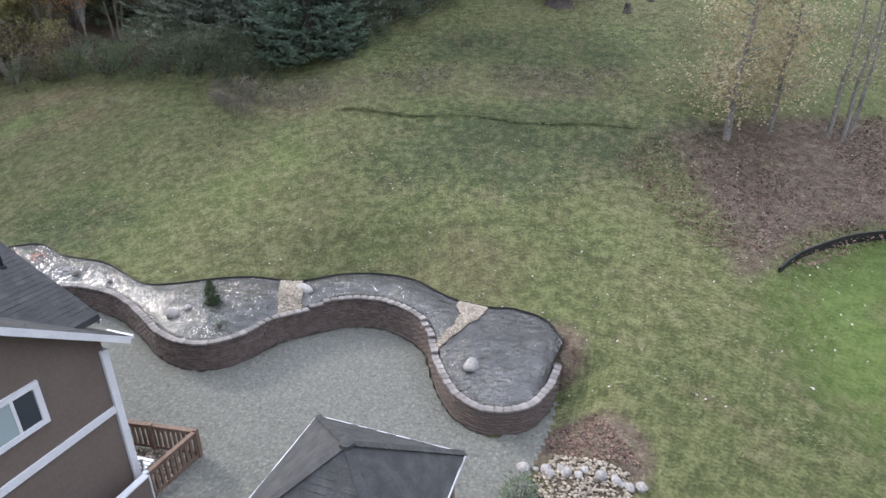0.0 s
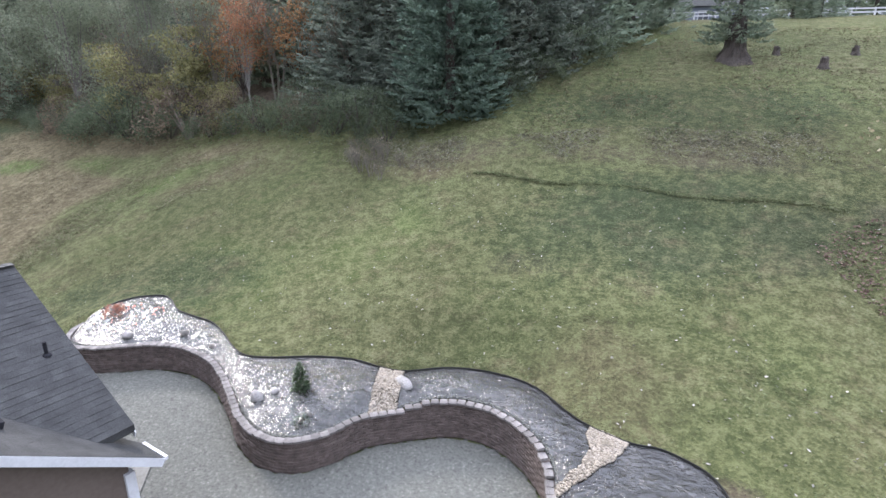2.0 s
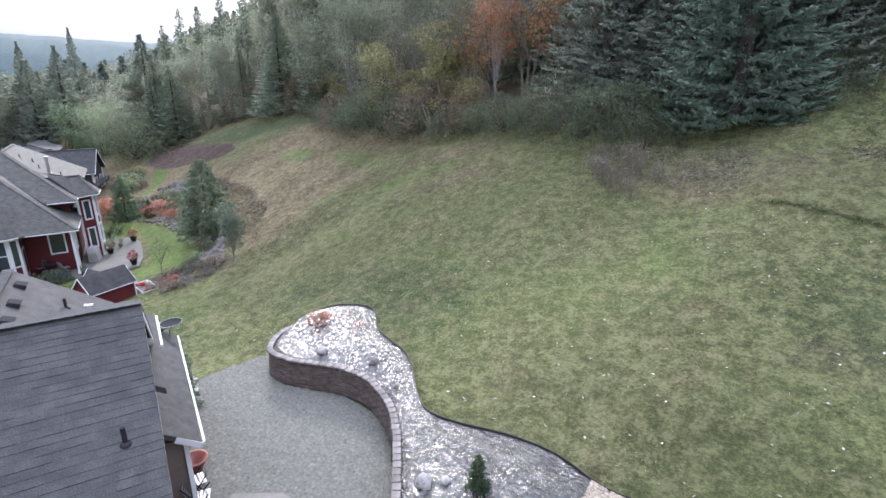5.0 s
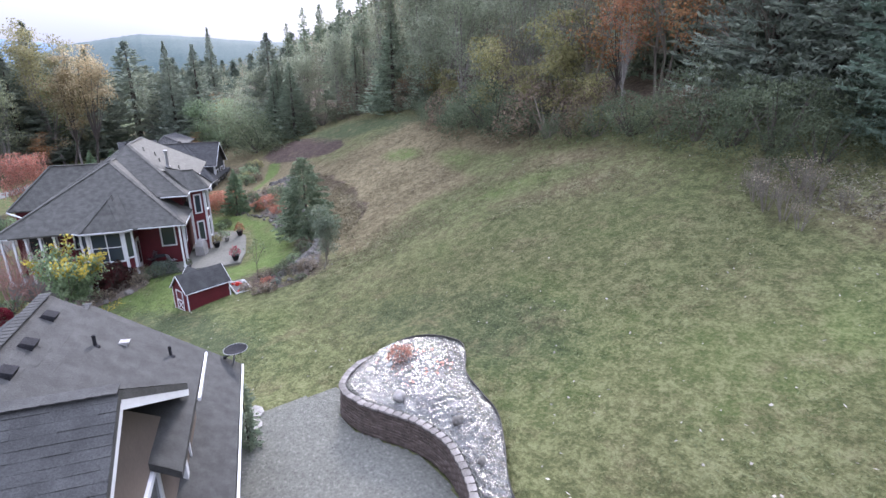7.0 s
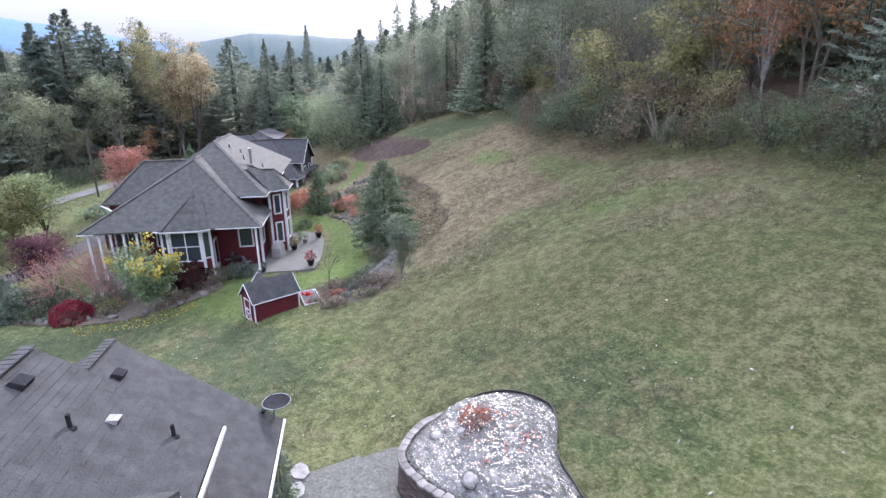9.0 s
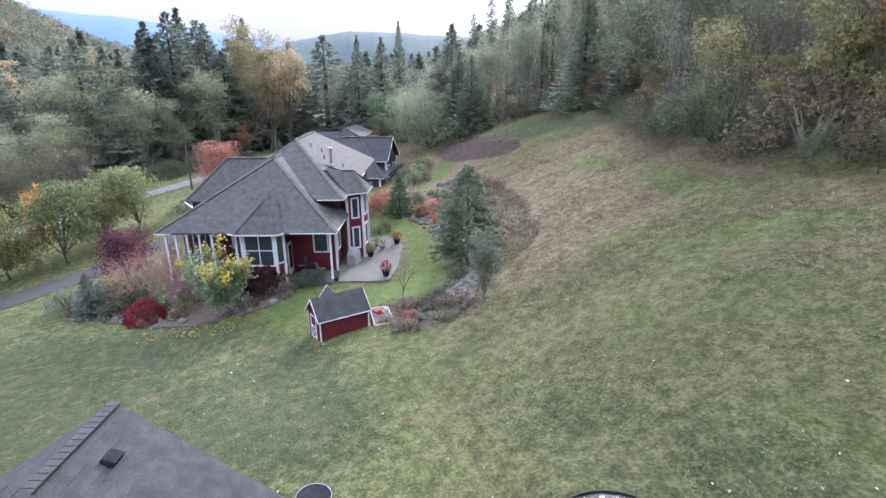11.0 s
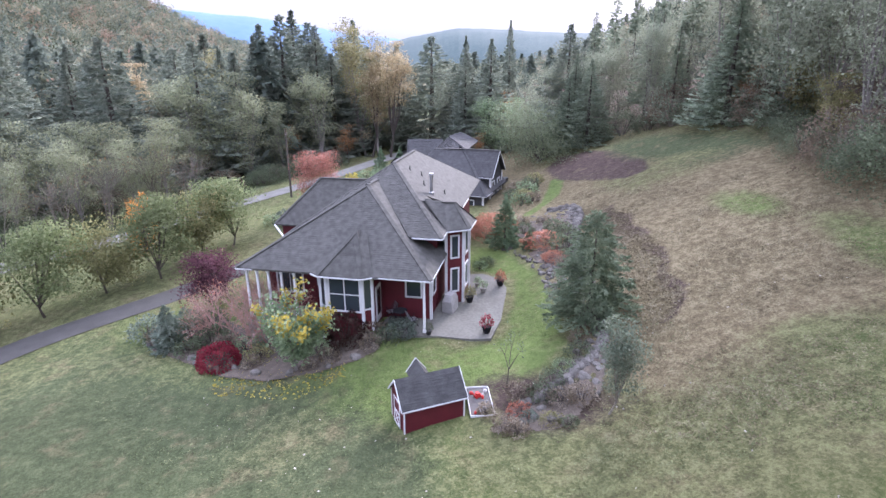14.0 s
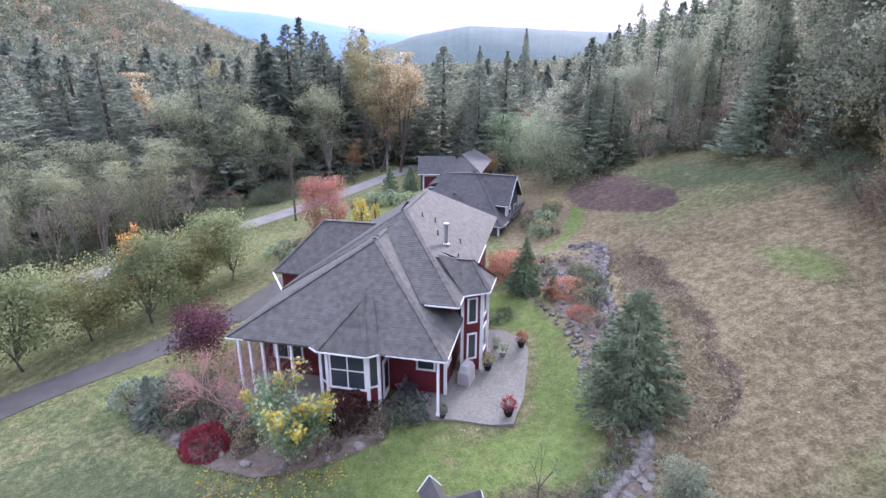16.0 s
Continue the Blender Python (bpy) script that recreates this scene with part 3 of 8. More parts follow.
def build_ground():
    xs = graded(-3300, -82, 26, 2500, 0.45, 1.16)
    ys = graded(-2600, -14, 62, 3300, 0.45, 1.16)
    X, Y = np.meshgrid(xs, ys)
    x, y = X.ravel(), Y.ravel()
    z = ground_z(x, y)
    rng = np.random.default_rng(4)
    a = rng.uniform(0, 6.28, 12)
    for i, w in enumerate((9.0, 6.0, 4.1, 2.7, 1.9)):
        z += np.where((np.abs(x) < 120) & (y > 21), 1, 0) * 0.004 * w * np.sin(x * 6.28 / w * math.cos(a[i]) + y * 6.28 / w * math.sin(a[i]) + a[i + 5])
    # a low scarp across the meadow where the mown lawn ends
    line = scarp(x)
    z += np.where((x > -7) & (x < 15), 1, 0) * 0.15 * np.clip((y - line) / 0.3, 0, 1) * np.clip((line + 5 - y) / 4, 0, 1)
    # the rough bank above the neighbour's rock garden
    bank = bank_line(x) + 0.3 * np.sin(x * 1.3)
    below = np.where((x > -62) & (x < -38.3), 1, 0) * np.clip((bank - y) / 0.5, 0, 1) * np.clip((y - bank + 3.6) / 2.4, 0, 1)
    z += below * (rng.uniform(-0.13, 0.13, len(x)) - 0.38)
    # the made-up terrace edge on the east lawn
    mound = blob(x, y, 20.3, 15.0, 7.0, 5.3, 30)
    z -= 0.45 * np.clip(mound * 3, 0, 1)
    v = np.stack([x, y, z], 1)
    ny, nx = X.shape
    i = (np.arange(ny - 1)[:, None] * nx + np.arange(nx - 1)[None]).ravel()
    f = np.stack([i, i + 1, i + nx + 1, i + nx], 1)
    me = mesh_of("ground", (v, f), M_ground, True)
    dry = np.maximum.reduce([np.clip((-29 - x) / 8, 0, 1) * np.clip((y - 24.5 - np.clip(-38 - x, 0, 20) * 0.12) / 2.5, 0, 1), 0.75 * blob(x, y, -27, 37, 8, 4, -10), 0.5 * blob(x, y, -9, 34.0, 7, 2.0, -6), 0.42 * blob(x, y, 5, 36, 12, 4, 0),
                             0.5 * blob(x, y, 1, 20, 3, 3), 0.42 * blob(x, y, -29, 27, 9, 5, 20), 0.34 * blob(x, y, -26, 21, 6, 3, 10), 0.5 * np.clip((y - 60) / 10, 0, 1)])
    dry *= 1 - 0.5 * np.clip((-58 - x) / 6, 0, 1) * np.clip((y - 37) / 3, 0, 1)
    dry *= 1 - 0.9 * np.maximum.reduce([blob(x, y, -49.5, 40.6, 3.6, 1.3, -8), blob(x, y, -38, 39.5, 6, 1.5, -12), blob(x, y, -30, 35, 6, 1.6, 25)])
    lush = np.maximum.reduce([soft_in(x, y, LAWN, 1.2), 0.8 * np.clip(blob(x, y, 19.5, 14.5, 7, 7) * 1.6, 0, 1), 0.45 * blob(x, y, -49.5, 40.6, 3.6, 1.3, -8), 0.3 * blob(x, y, -38, 39.5, 6, 1.5, -12), 0.45 * blob(x, y, -30, 35, 6, 1.6, 25), 0.6 * blob(x, y, -40, 5, 12, 9), 0.95 * np.clip(1.5 * blob(x, y, -43, 15, 6.5, 4.2, 25), 0, 1), 0.5 * blob(x, y, -33, 15, 9, 5, 20), 0.36 * blob(x, y, -14, 25.5, 11, 5, 8), 0.34 * blob(x, y, -24, 29, 8, 4, 20), 0.5 * blob(x, y, -52, 3, 7, 5), 0.8 * blob(x, y, -92, 22, 12, 4, -30), 1.1 * soft_in(x, y, STRIP, 0.8)])
    litter = np.maximum.reduce([soft_in(x, y, LEAFY, 3.0) * 0.95, 0.42 * blob(x, y, 9.5, 28, 5, 4), 0.40 * blob(x, y, 3.5, 27.2, 4, 1.6, -15), 0.36 * blob(x, y, -2.5, 25.5, 2.5, 1.2, 10), 0.42 * blob(x, y, -8, 35.6, 7, 2.0, -6), 0.45 * blob(x, y, 5, 34.6, 9, 1.8, -8), 0.38 * blob(x, y, 6, 36, 5, 2), 0.25 * blob(x, y, -45.5, 10, 5, 3, 40), 0.95 * np.clip((y - 45.5 - np.interp(x, [-100, -90, -80, -66, -57, -50], [-3, 2, 7, 7, 4.5, 0])) / 3, 0, 1) * (x < -5), 0.3 * np.clip((-92 - x) / 6, 0, 1) * (y < 20) * (x > -240),
                                np.clip(blob(x, y, 4.1, 11.0, 1.3, 1.3) * 1.6, 0, 0.85), 0.62 * np.clip(below * 1.6, 0, 1) * np.clip((-44 - x) / 10, 0.15, 1), 0.7 * blob(x, y, 4.1, 15.3, 0.9, 1.2)])
    litter *= 1 - np.clip(mound * 3, 0, 1)
    soil = np.maximum.reduce([soft_in(x, y, SOILED, 1.6) * 1.1, 0.95 * np.clip(1.2 - np.abs(y - bank + 0.2) / 0.5, 0, 1) * (x > -61.5) * (x < -40), 0.75 * blob(x, y, -36.5, 23, 4, 2.2, 50)])
    # dark green growth; also paints shade of far woods, shrubs and the dip
    deep = np.maximum.reduce([0.95 * blob(x, y, -33, 4, 18, 10, 20), 0.55 * blob(x, y, -20, 24, 7, 3, 10), 0.58 * blob(x, y, 6, 29, 12, 5, 6), 0.8 * np.clip(1.3 * blob(x, y, -34, 13, 9, 4.5, 20), 0, 1), 0.5 * blob(x, y, 6, 40, 10, 5), 0.45 * blob(x, y, 9, 29, 7, 4), np.clip((-150 - x) / 60, 0, 1), np.clip((road_line(x) - 9 - y) / 5, 0, 0.95) * (x < -70), 0.7 * blob(x, y, -41.5, 11, 4.5, 3.5, 30), 0.85 * blob(x, y, -72, 48.5, 12, 3.5, 8), 0.6 * blob(x, y, -64, 46, 5, 3, 30)])
    near = np.clip((x + 230) / 60, 0, 1)
    dry, litter = dry * near * 0.9, litter * near
    for zone, value in (("dry", dry), ("lush", lush), ("litter", litter), ("soil", soil), ("deep", deep)):
        at = me.attributes.new(zone, "FLOAT", "POINT")
        at.data.foreach_set("value", value.astype(np.float32))
    ob = new("ground", me)
    return tagged(ob, "mown lawn and rough meadow rising over a hillside", "ground", kind="structure")


build_ground()


def sheet(name, poly, lift, material, step, label, category, rough=0.0):
    """A thin sheet of gravel or paving that follows the made ground inside an outline."""
    px = np.array(poly)
    xs, ys = np.arange(px[:, 0].min(), px[:, 0].max() + step, step), np.arange(px[:, 1].min(), px[:, 1].max() + step, step)
    X, Y = np.meshgrid(xs, ys)
    x, y = X.ravel(), Y.ravel()
    ins, _ = inside(x, y, poly)
    z = ground_z(x, y) + lift + rough * np.sin(x * 5.1 + 2 * np.sin(y * 3)) * np.sin(y * 4.3)
    ny, nx = X.shape
    i = (np.arange(ny - 1)[:, None] * nx + np.arange(nx - 1)[None]).ravel()
    f = np.stack([i, i + 1, i + nx + 1, i + nx], 1)
    f = f[ins[f].sum(1) >= 3]
    used, inv = np.unique(f, return_inverse=True)
    ob = new(name, mesh_of(name, (np.stack([x, y, z], 1)[used], inv.reshape(f.shape)), material, True))
    return tagged(ob, label, category, kind="structure")


sheet("gravel_yard", YARD, 0.03, M_gravel, 0.14, "grey crushed gravel yard below the curved wall", "gravel", 0.012)


# ---- planting bed and serpentine wall ----
def build_bed():
    n, m = 1700, 48
    w, e = paired(n)
    t = np.linspace(0, 1, m)
    tang = np.gradient(w[:, :2], axis=0)
    tang /= np.linalg.norm(tang, axis=1)[:, None] + 1e-9
    inner = w[:, :2] + np.stack([-tang[:, 1], tang[:, 0]], 1) * 0.24
    P = inner[:, None, :] * (1 - t)[None, :, None] + e[:, None, :] * t[None, :, None]
    top = w[:, 2][:, None] * (1 - t) + 1.27 * t
    width = np.linalg.norm(e - inner, axis=1)[:, None]
    mound = 0.16 * np.sin(np.pi * t)[None] * np.clip(width / 2.5, 0, 1.2)
    x, y = P[..., 0], P[..., 1]
    wob = np.zeros_like(x)
    rng = np.random.default_rng(8)
    for k in range(22):
        a, wl_ = rng.uniform(0, 6.28), rng.uniform(0.28, 1.1)
        ph = rng.uniform(0, 6.28)
        wob += 0.009 * wl_ * np.abs(np.sin((x * math.cos(a) + y * math.sin(a)) * 3.14 / wl_ + ph + 1.2 * np.sin(x * 1.7 + y * 1.1 + k)))
    # pulled folds run across the strip from wall to lawn, each one short and sharp-crested
    mid = 0.5 * (inner + e)
    along = np.r_[0, np.cumsum(np.linalg.norm(np.diff(mid, axis=0), axis=1))][:, None]
    over = width * t[None]
    for k in range(24):
        wl_, slant, ph = rng.uniform(0.14, 0.4), rng.normal(0, 0.8), rng.uniform(0, 6.28, 4)
        crest = 1 - np.abs(np.sin(3.14 * (along + slant * over + 0.12 * np.sin(over * 2.3 + ph[0])) / wl_ + ph[1] + 0.9 * np.sin(along * 1.3 + ph[2])))
        patch = np.clip(np.sin(along * rng.uniform(0.7, 2.2) + ph[3]) * np.sin(over * rng.uniform(0.8, 2.4) + ph[2]) + 0.15, 0, 1)
        wob += 0.06 * wl_ * crest ** 3 * patch
    z = top + mound + (wob - 0.04) * np.sin(np.pi * np.clip(t * 1.1, 0.05, 0.95))[None] - 0.04
    v = np.stack([x.ravel(), y.ravel(), z.ravel()], 1)
    i = (np.arange(n - 1)[:, None] * m + np.arange(m - 1)[None]).ravel()
    f = np.stack([i, i + m, i + m + 1, i + 1], 1)
    bed = thing("planting_bed", Matrix.Identity(4), "raised planting bed covered in creased black plastic sheet", "planting bed")
    part("plastic_sheet", (v, f), M_plastic, bed, smooth=True)
    # black edging strip against the lawn
    g = Geo()
    line = spline([(*p, 0) for p in EDGE], 160)
    for a, b in zip(line[:-1], line[1:]):
        g.beam((a[0], a[1], 1.26), (b[0], b[1], 1.26), 0.025, 0.09)
    part("edging", g, M_edging, bed, "black plastic lawn edging")
    return lambda x_, y_: bed_height(x_, y_, P, z)


def bed_height(x, y, P, z):
    d = (P[..., 0] - x) ** 2 + (P[..., 1] - y) ** 2
    k = np.unravel_index(np.argmin(d), d.shape)
    return float(z[k])


bed_z = build_bed()


def block_mesh(name, lx, ly, lz, material, bevel=0.012, seed=0):
    """A split-faced block with chamfered front edges, front towards -y, base at z = 0."""
    r = random.Random(seed)
    b = bevel
    g = Geo()
    j = lambda: r.uniform(-0.008, 0.008)
    front = [(-lx / 2 + b, 0, b), (0, -0.012 + j(), b), (lx / 2 - b, 0, b), (lx / 2 - b, 0, lz - b), (0, -0.012 + j(), lz - b), (-lx / 2 + b, 0, lz - b)]
    mid = [(-lx / 2, b, 0), (0, b, 0), (lx / 2, b, 0), (lx / 2, b, lz), (0, b, lz), (-lx / 2, b, lz)]
    back = [(-lx / 2 + 0.02, ly, 0), (0, ly, 0), (lx / 2 - 0.02, ly, 0), (lx / 2 - 0.02, ly, lz), (0, ly, lz), (-lx / 2 + 0.02, ly, lz)]
    fs = [(0, 1, 4, 5), (1, 2, 3, 4), (12, 17, 16, 13), (13, 16, 15, 14)]
    for o in (0, 6):
        fs += [(o + i, o + 6 + i, o + 6 + (i + 1) % 6, o + (i + 1) % 6) for i in range(6)]
    g.add(front + mid + back, fs)
    return mesh_of(name, g, material)


def build_wall():
    wall = thing("retaining_wall", Matrix.Identity(4), "serpentine retaining wall of brown split-face concrete blocks", "wall", kind="structure")
    blocks = [block_mesh("block", 0.30, 0.22, 0.098, M_block, seed=i) for i in range(5)]
    caps = [block_mesh("cap", lx, 0.22, 0.085, M_cap, 0.015, seed=9 + i) for i, lx in enumerate((0.262, 0.27, 0.258, 0.266))]
    n = 4000
    line = spline(WALL, n)
    s = np.r_[0, np.cumsum(np.linalg.norm(np.diff(line[:, :2], axis=0), axis=1))]
    tang = np.gradient(line[:, :2], axis=0)
    ang = np.unwrap(np.arctan2(tang[:, 1], tang[:, 0]))
    at = lambda q: (np.interp(q, s, line[:, 0]), np.interp(q, s, line[:, 1]), np.interp(q, s, line[:, 2]), math.degrees(np.interp(q, s, ang)))
    r = random.Random(3)
    rest, step = Geo(), 0.303
    near = s[-1] - 9.6
    for course in range(13):
        q = 0.15 + 0.15 * (course % 2)
        while q < s[-1] - 0.12:
            x, y, top, a = at(q)
            height = round((top - 0.085) / 0.1) * 0.1
            if course * 0.1 < height - 0.02:
                m = pose(x, y, course * 0.1 + 0.0, 0, 0, a) @ pose(0, r.uniform(-0.012, 0.012) + 0.006 * course, 0, 0, 0, r.uniform(-1.5, 1.5))
                me = blocks[r.randrange(5)]
                if q > near and course > 0:
                    ob = part("block", me, None, wall)
                    ob.matrix_world = m
                else:
                    rest.add([m @ vv.co for vv in me.vertices], [tuple(p.vertices) for p in me.polygons])
            q += step
    q = 0.15
    while q < s[-1] - 0.1:
        x, y, top, a = at(q)
        height = round((top - 0.085) / 0.1) * 0.1
        ob = part("cap_stone", caps[r.randrange(4)], None, wall)
        ob.matrix_world = pose(x, y, height + 0.002, 0, 0, a) @ pose(0, r.uniform(-0.02, 0.015), 0, r.uniform(-1, 1), r.uniform(-1, 1), r.uniform(-2.5, 2.5))
        q += 0.272
    tagged(part("lower_blocks", rest, M_block, wall), kind="stuff")
    # dark backing so that the joints read as shadow
    g = Geo()
    for i in range(0, n - 40, 40):
        a, b = line[i], line[i + 40]
        na = np.array([-tang[i, 1], tang[i, 0]]) / np.linalg.norm(tang[i])
        nb = np.array([-tang[i + 40 - 1, 1], tang[i + 40 - 1, 0]]) / np.linalg.norm(tang[i + 40 - 1])
        pa, pb = a[:2] + na * 0.12, b[:2] + nb * 0.12
        h = min(a[2], b[2]) - 0.14
        g.add([(*pa, -0.05), (*pb, -0.05), (*pb, h), (*pa, h)], [(0, 1, 2, 3)])
    part("core", g, M_block, wall)


def scatter_pebbles(name, pts, size, material, label, category, seed=1, parent=None, dense=8):
    """Many small rounded stones at the given points, as one mesh."""
    rng = np.random.default_rng(seed)
    base = np.array([(1, 0, 0), (0.3, 0.95, 0), (-0.8, 0.6, 0), (-0.8, -0.6, 0), (0.3, -0.95, 0), (0, 0, 0.75), (0, 0, -0.6)], float)
    tri = np.array([(0, 1, 5), (1, 2, 5), (2, 3, 5), (3, 4, 5), (4, 0, 5), (1, 0, 6), (2, 1, 6), (3, 2, 6), (4, 3, 6), (0, 4, 6)])
    n = len(pts)
    s = size * rng.uniform(0.55, 1.25, (n, 1, 1)) * np.stack([rng.uniform(0.8, 1.3, n), rng.uniform(0.7, 1.1, n), rng.uniform(0.5, 0.9, n)], 1)[:, None, :]
    a = rng.uniform(0, 6.28, n)
    v = base[None] * s
    c, sn = np.cos(a)[:, None], np.sin(a)[:, None]
    v = np.stack([v[..., 0] * c - v[..., 1] * sn, v[..., 0] * sn + v[..., 1] * c, v[..., 2]], 2) + np.asarray(pts)[:, None, :]
    f = (tri[None] + 7 * np.arange(n)[:, None, None]).reshape(-1, 3)
    ob = part(name, (v.reshape(-1, 3), f), material, parent, smooth=True)
    return tagged(ob, label, category, kind="stuff")


def random_in(poly, n, rng):
    p = np.array(poly)
    out = np.zeros((0, 2))
    while len(out) < n:
        q = rng.uniform(p.min(0), p.max(0), (n * 3, 2))
        out = np.vstack([out, q[inside(q[:, 0], q[:, 1], poly)[0]]])
    return out[:n]


def rock_geo(rx, ry, rz, seed, n=14):
    """An irregular boulder sitting a little sunk at z = 0."""
    r = random.Random(seed)
    bm = bmesh.new()
    bmesh.ops.create_icosphere(bm, subdivisions=2, radius=1)
    off = Vector((r.uniform(0, 50), r.uniform(0, 50), r.uniform(0, 50)))
    for v in bm.verts:
        d = 1 + 0.34 * noise.noise(v.co * 1.1 + off) + 0.12 * noise.noise(v.co * 3 + off)
        v.co = Vector((v.co.x * rx * d, v.co.y * ry * d, max(v.co.z, -0.45) * rz * d + 0.25 * rz))
    g = Geo()
    bm.verts.index_update()
    g.add([v.co for v in bm.verts], [tuple(v.index for v in f.verts) for f in bm.faces])
    bm.free()
    return g


def rock(x, y, z, rx, ry, rz, turn, seed, material, label, name="rock", group=""):
    ob = part(name, rock_geo(rx, ry, rz, seed), material, smooth=True)
    ob.matrix_world = pose(x, y, z, 0, 0, turn)
    return tagged(ob, label, "rock", group)


# ---- plants ----
def cards(centres, out, length, width, rng, flat=0.0, up=0.0):
    """Leaf or needle sprays: one small quad at each centre, pointing along out with jitter."""
    n = len(centres)
    d = out + rng.normal(0, 0.45, (n, 3))
    d /= np.linalg.norm(d, axis=1)[:, None] + 1e-9
    r = rng.normal(0, 1, (n, 3)) * np.array([1, 1, 1 - flat]) * (1 - up) + np.array([0, 0, 1.6 * up])
    s = np.cross(d, r)
    s /= np.linalg.norm(s, axis=1)[:, None] + 1e-9
    L = (length * rng.uniform(0.6, 1.3, n))[:, None]
    W = (width * rng.uniform(0.6, 1.3, n))[:, None]
    v = np.stack([centres - d * L * 0.5, centres + s * W * 0.5 - d * L * 0.05, centres + d * L * 0.5, centres - s * W * 0.5 - d * L * 0.05], 1)
    return v.reshape(-1, 3), np.arange(4 * n).reshape(n, 4)


def conifer_meshes(h, r, seed, needles, bark, boughs=380, sprays=13, size=0.5, low=0.04, droop=0.22, full=0.8, trunk=0.018, ragged=0.6):
    """A conifer: boughs of uneven reach droop from the trunk and turn up at the tip, with narrow needle sprays on both sides."""
    rng = np.random.default_rng(seed)
    C, O, S = [], [], []
    for k in range(boughs):
        f = low + (1 - low) * ((k + rng.uniform(0, 1)) / boughs) ** 1.25
        a = 2.39996 * k + rng.normal(0, 0.35)
        L = r * (max(0.03, 1 - f) ** full) * (1.08 - ragged * rng.uniform(0, 1) ** 1.6)
        t = np.sqrt(rng.uniform(0.06, 1, sprays))
        dr = droop * rng.uniform(0.5, 1.4)
        lift = L * (-dr * t + 0.75 * dr * t ** 3) + rng.normal(0, 0.10 * size, sprays)
        side = rng.choice([-1.0, 1.0], sprays)
        ang = a + side * rng.uniform(0.15, 0.95, sprays) * (1.05 - 0.75 * t)
        off = side * rng.uniform(0, 0.22, sprays) * L * (1.1 - t)
        c = np.stack([np.cos(a) * L * t - np.sin(a) * off, np.sin(a) * L * t + np.cos(a) * off, h * f + lift], 1)
        C.append(c)
        O.append(np.stack([np.cos(ang), np.sin(ang), -0.30 + 0.65 * t ** 3], 1))
        S.append(size * (0.36 + 0.72 * min(1, L / r * 1.5)) * np.ones(sprays))
    C, O, S = np.vstack(C), np.vstack(O), np.concatenate(S)
    tip = np.array([[0, 0, h * q] for q in (0.95, 0.97, 0.99, 1.0)])
    C, O, S = np.vstack([C, tip]), np.vstack([O, np.tile([0, 0, 3.0], (4, 1))]), np.r_[S, np.full(4, size * 0.45)]
    v, f = cards(C, O, S * 1.3, S * 0.33, rng, 0.0, 0.15)
    crown = crown_mesh("crown", v, f, unit(C * [1, 1, 0]) * 0.8 + unit(O) * 0.5 + [0, 0, 0.55], needles, 0.55)
    g = Geo()
    R = h * trunk
    g.tube((0, 0, -0.3), (0, 0, h * 0.5), R, R * 0.6, 8)
    g.tube((0, 0, h * 0.5), (0, 0, h * 0.99), R * 0.6, 0.01, 6)
    return mesh_of("trunk", g, bark), crown


def birch_meshes(h, r, seed, leaf, bark, branches=60, per=120, size=0.15, low=0.12, lean=0.04):
    """A slender birch: one wavering stem, thin rising side branches and a loose cloud of small leaves along them."""
    rng = np.random.default_rng(seed)
    g, C = Geo(), []
    path = [Vector((lean * h * q + rng.normal(0, 0.10) * (q > 0), rng.normal(0, 0.10) * (q > 0), h * q - 0.2)) for q in np.linspace(0, 1, 8)]
    R = 0.012 * h
    for i in range(7):
        g.tube(path[i], path[i + 1], R * (1 - i / 7.3), R * (1 - (i + 1) / 7.3), 7)
    for k in range(branches):
        q = low + (0.97 - low) * rng.uniform(0, 1)
        i = min(6, int(q * 7))
        p = path[i].lerp(path[i + 1], q * 7 - i)
        a, L = rng.uniform(0, 6.283), r * rng.uniform(0.5, 1.1) * (1 - 0.62 * q)
        e = p + Vector((math.cos(a) * L, math.sin(a) * L, L * rng.uniform(0.25, 0.9)))
        g.tube(p, e, R * 0.22, 0.006, 4)
        t = rng.uniform(0.25, 1.1, per)[:, None]
        C.append(np.array(p) * (1 - t) + np.array(e) * t + rng.normal(0, 0.16, (per, 3)) * r * np.array([1, 1, 1.1]) - np.array([0, 0, 0.1]))
    c = np.vstack(C)
    v, f = cards(c, rng.normal(0, 1, c.shape), size, size * 0.85, rng)
    return mesh_of("trunk", g, bark), crown_mesh("crown", v, f, unit(c * [1, 1, 0]) + [0, 0, 0.5], leaf, 0.6)


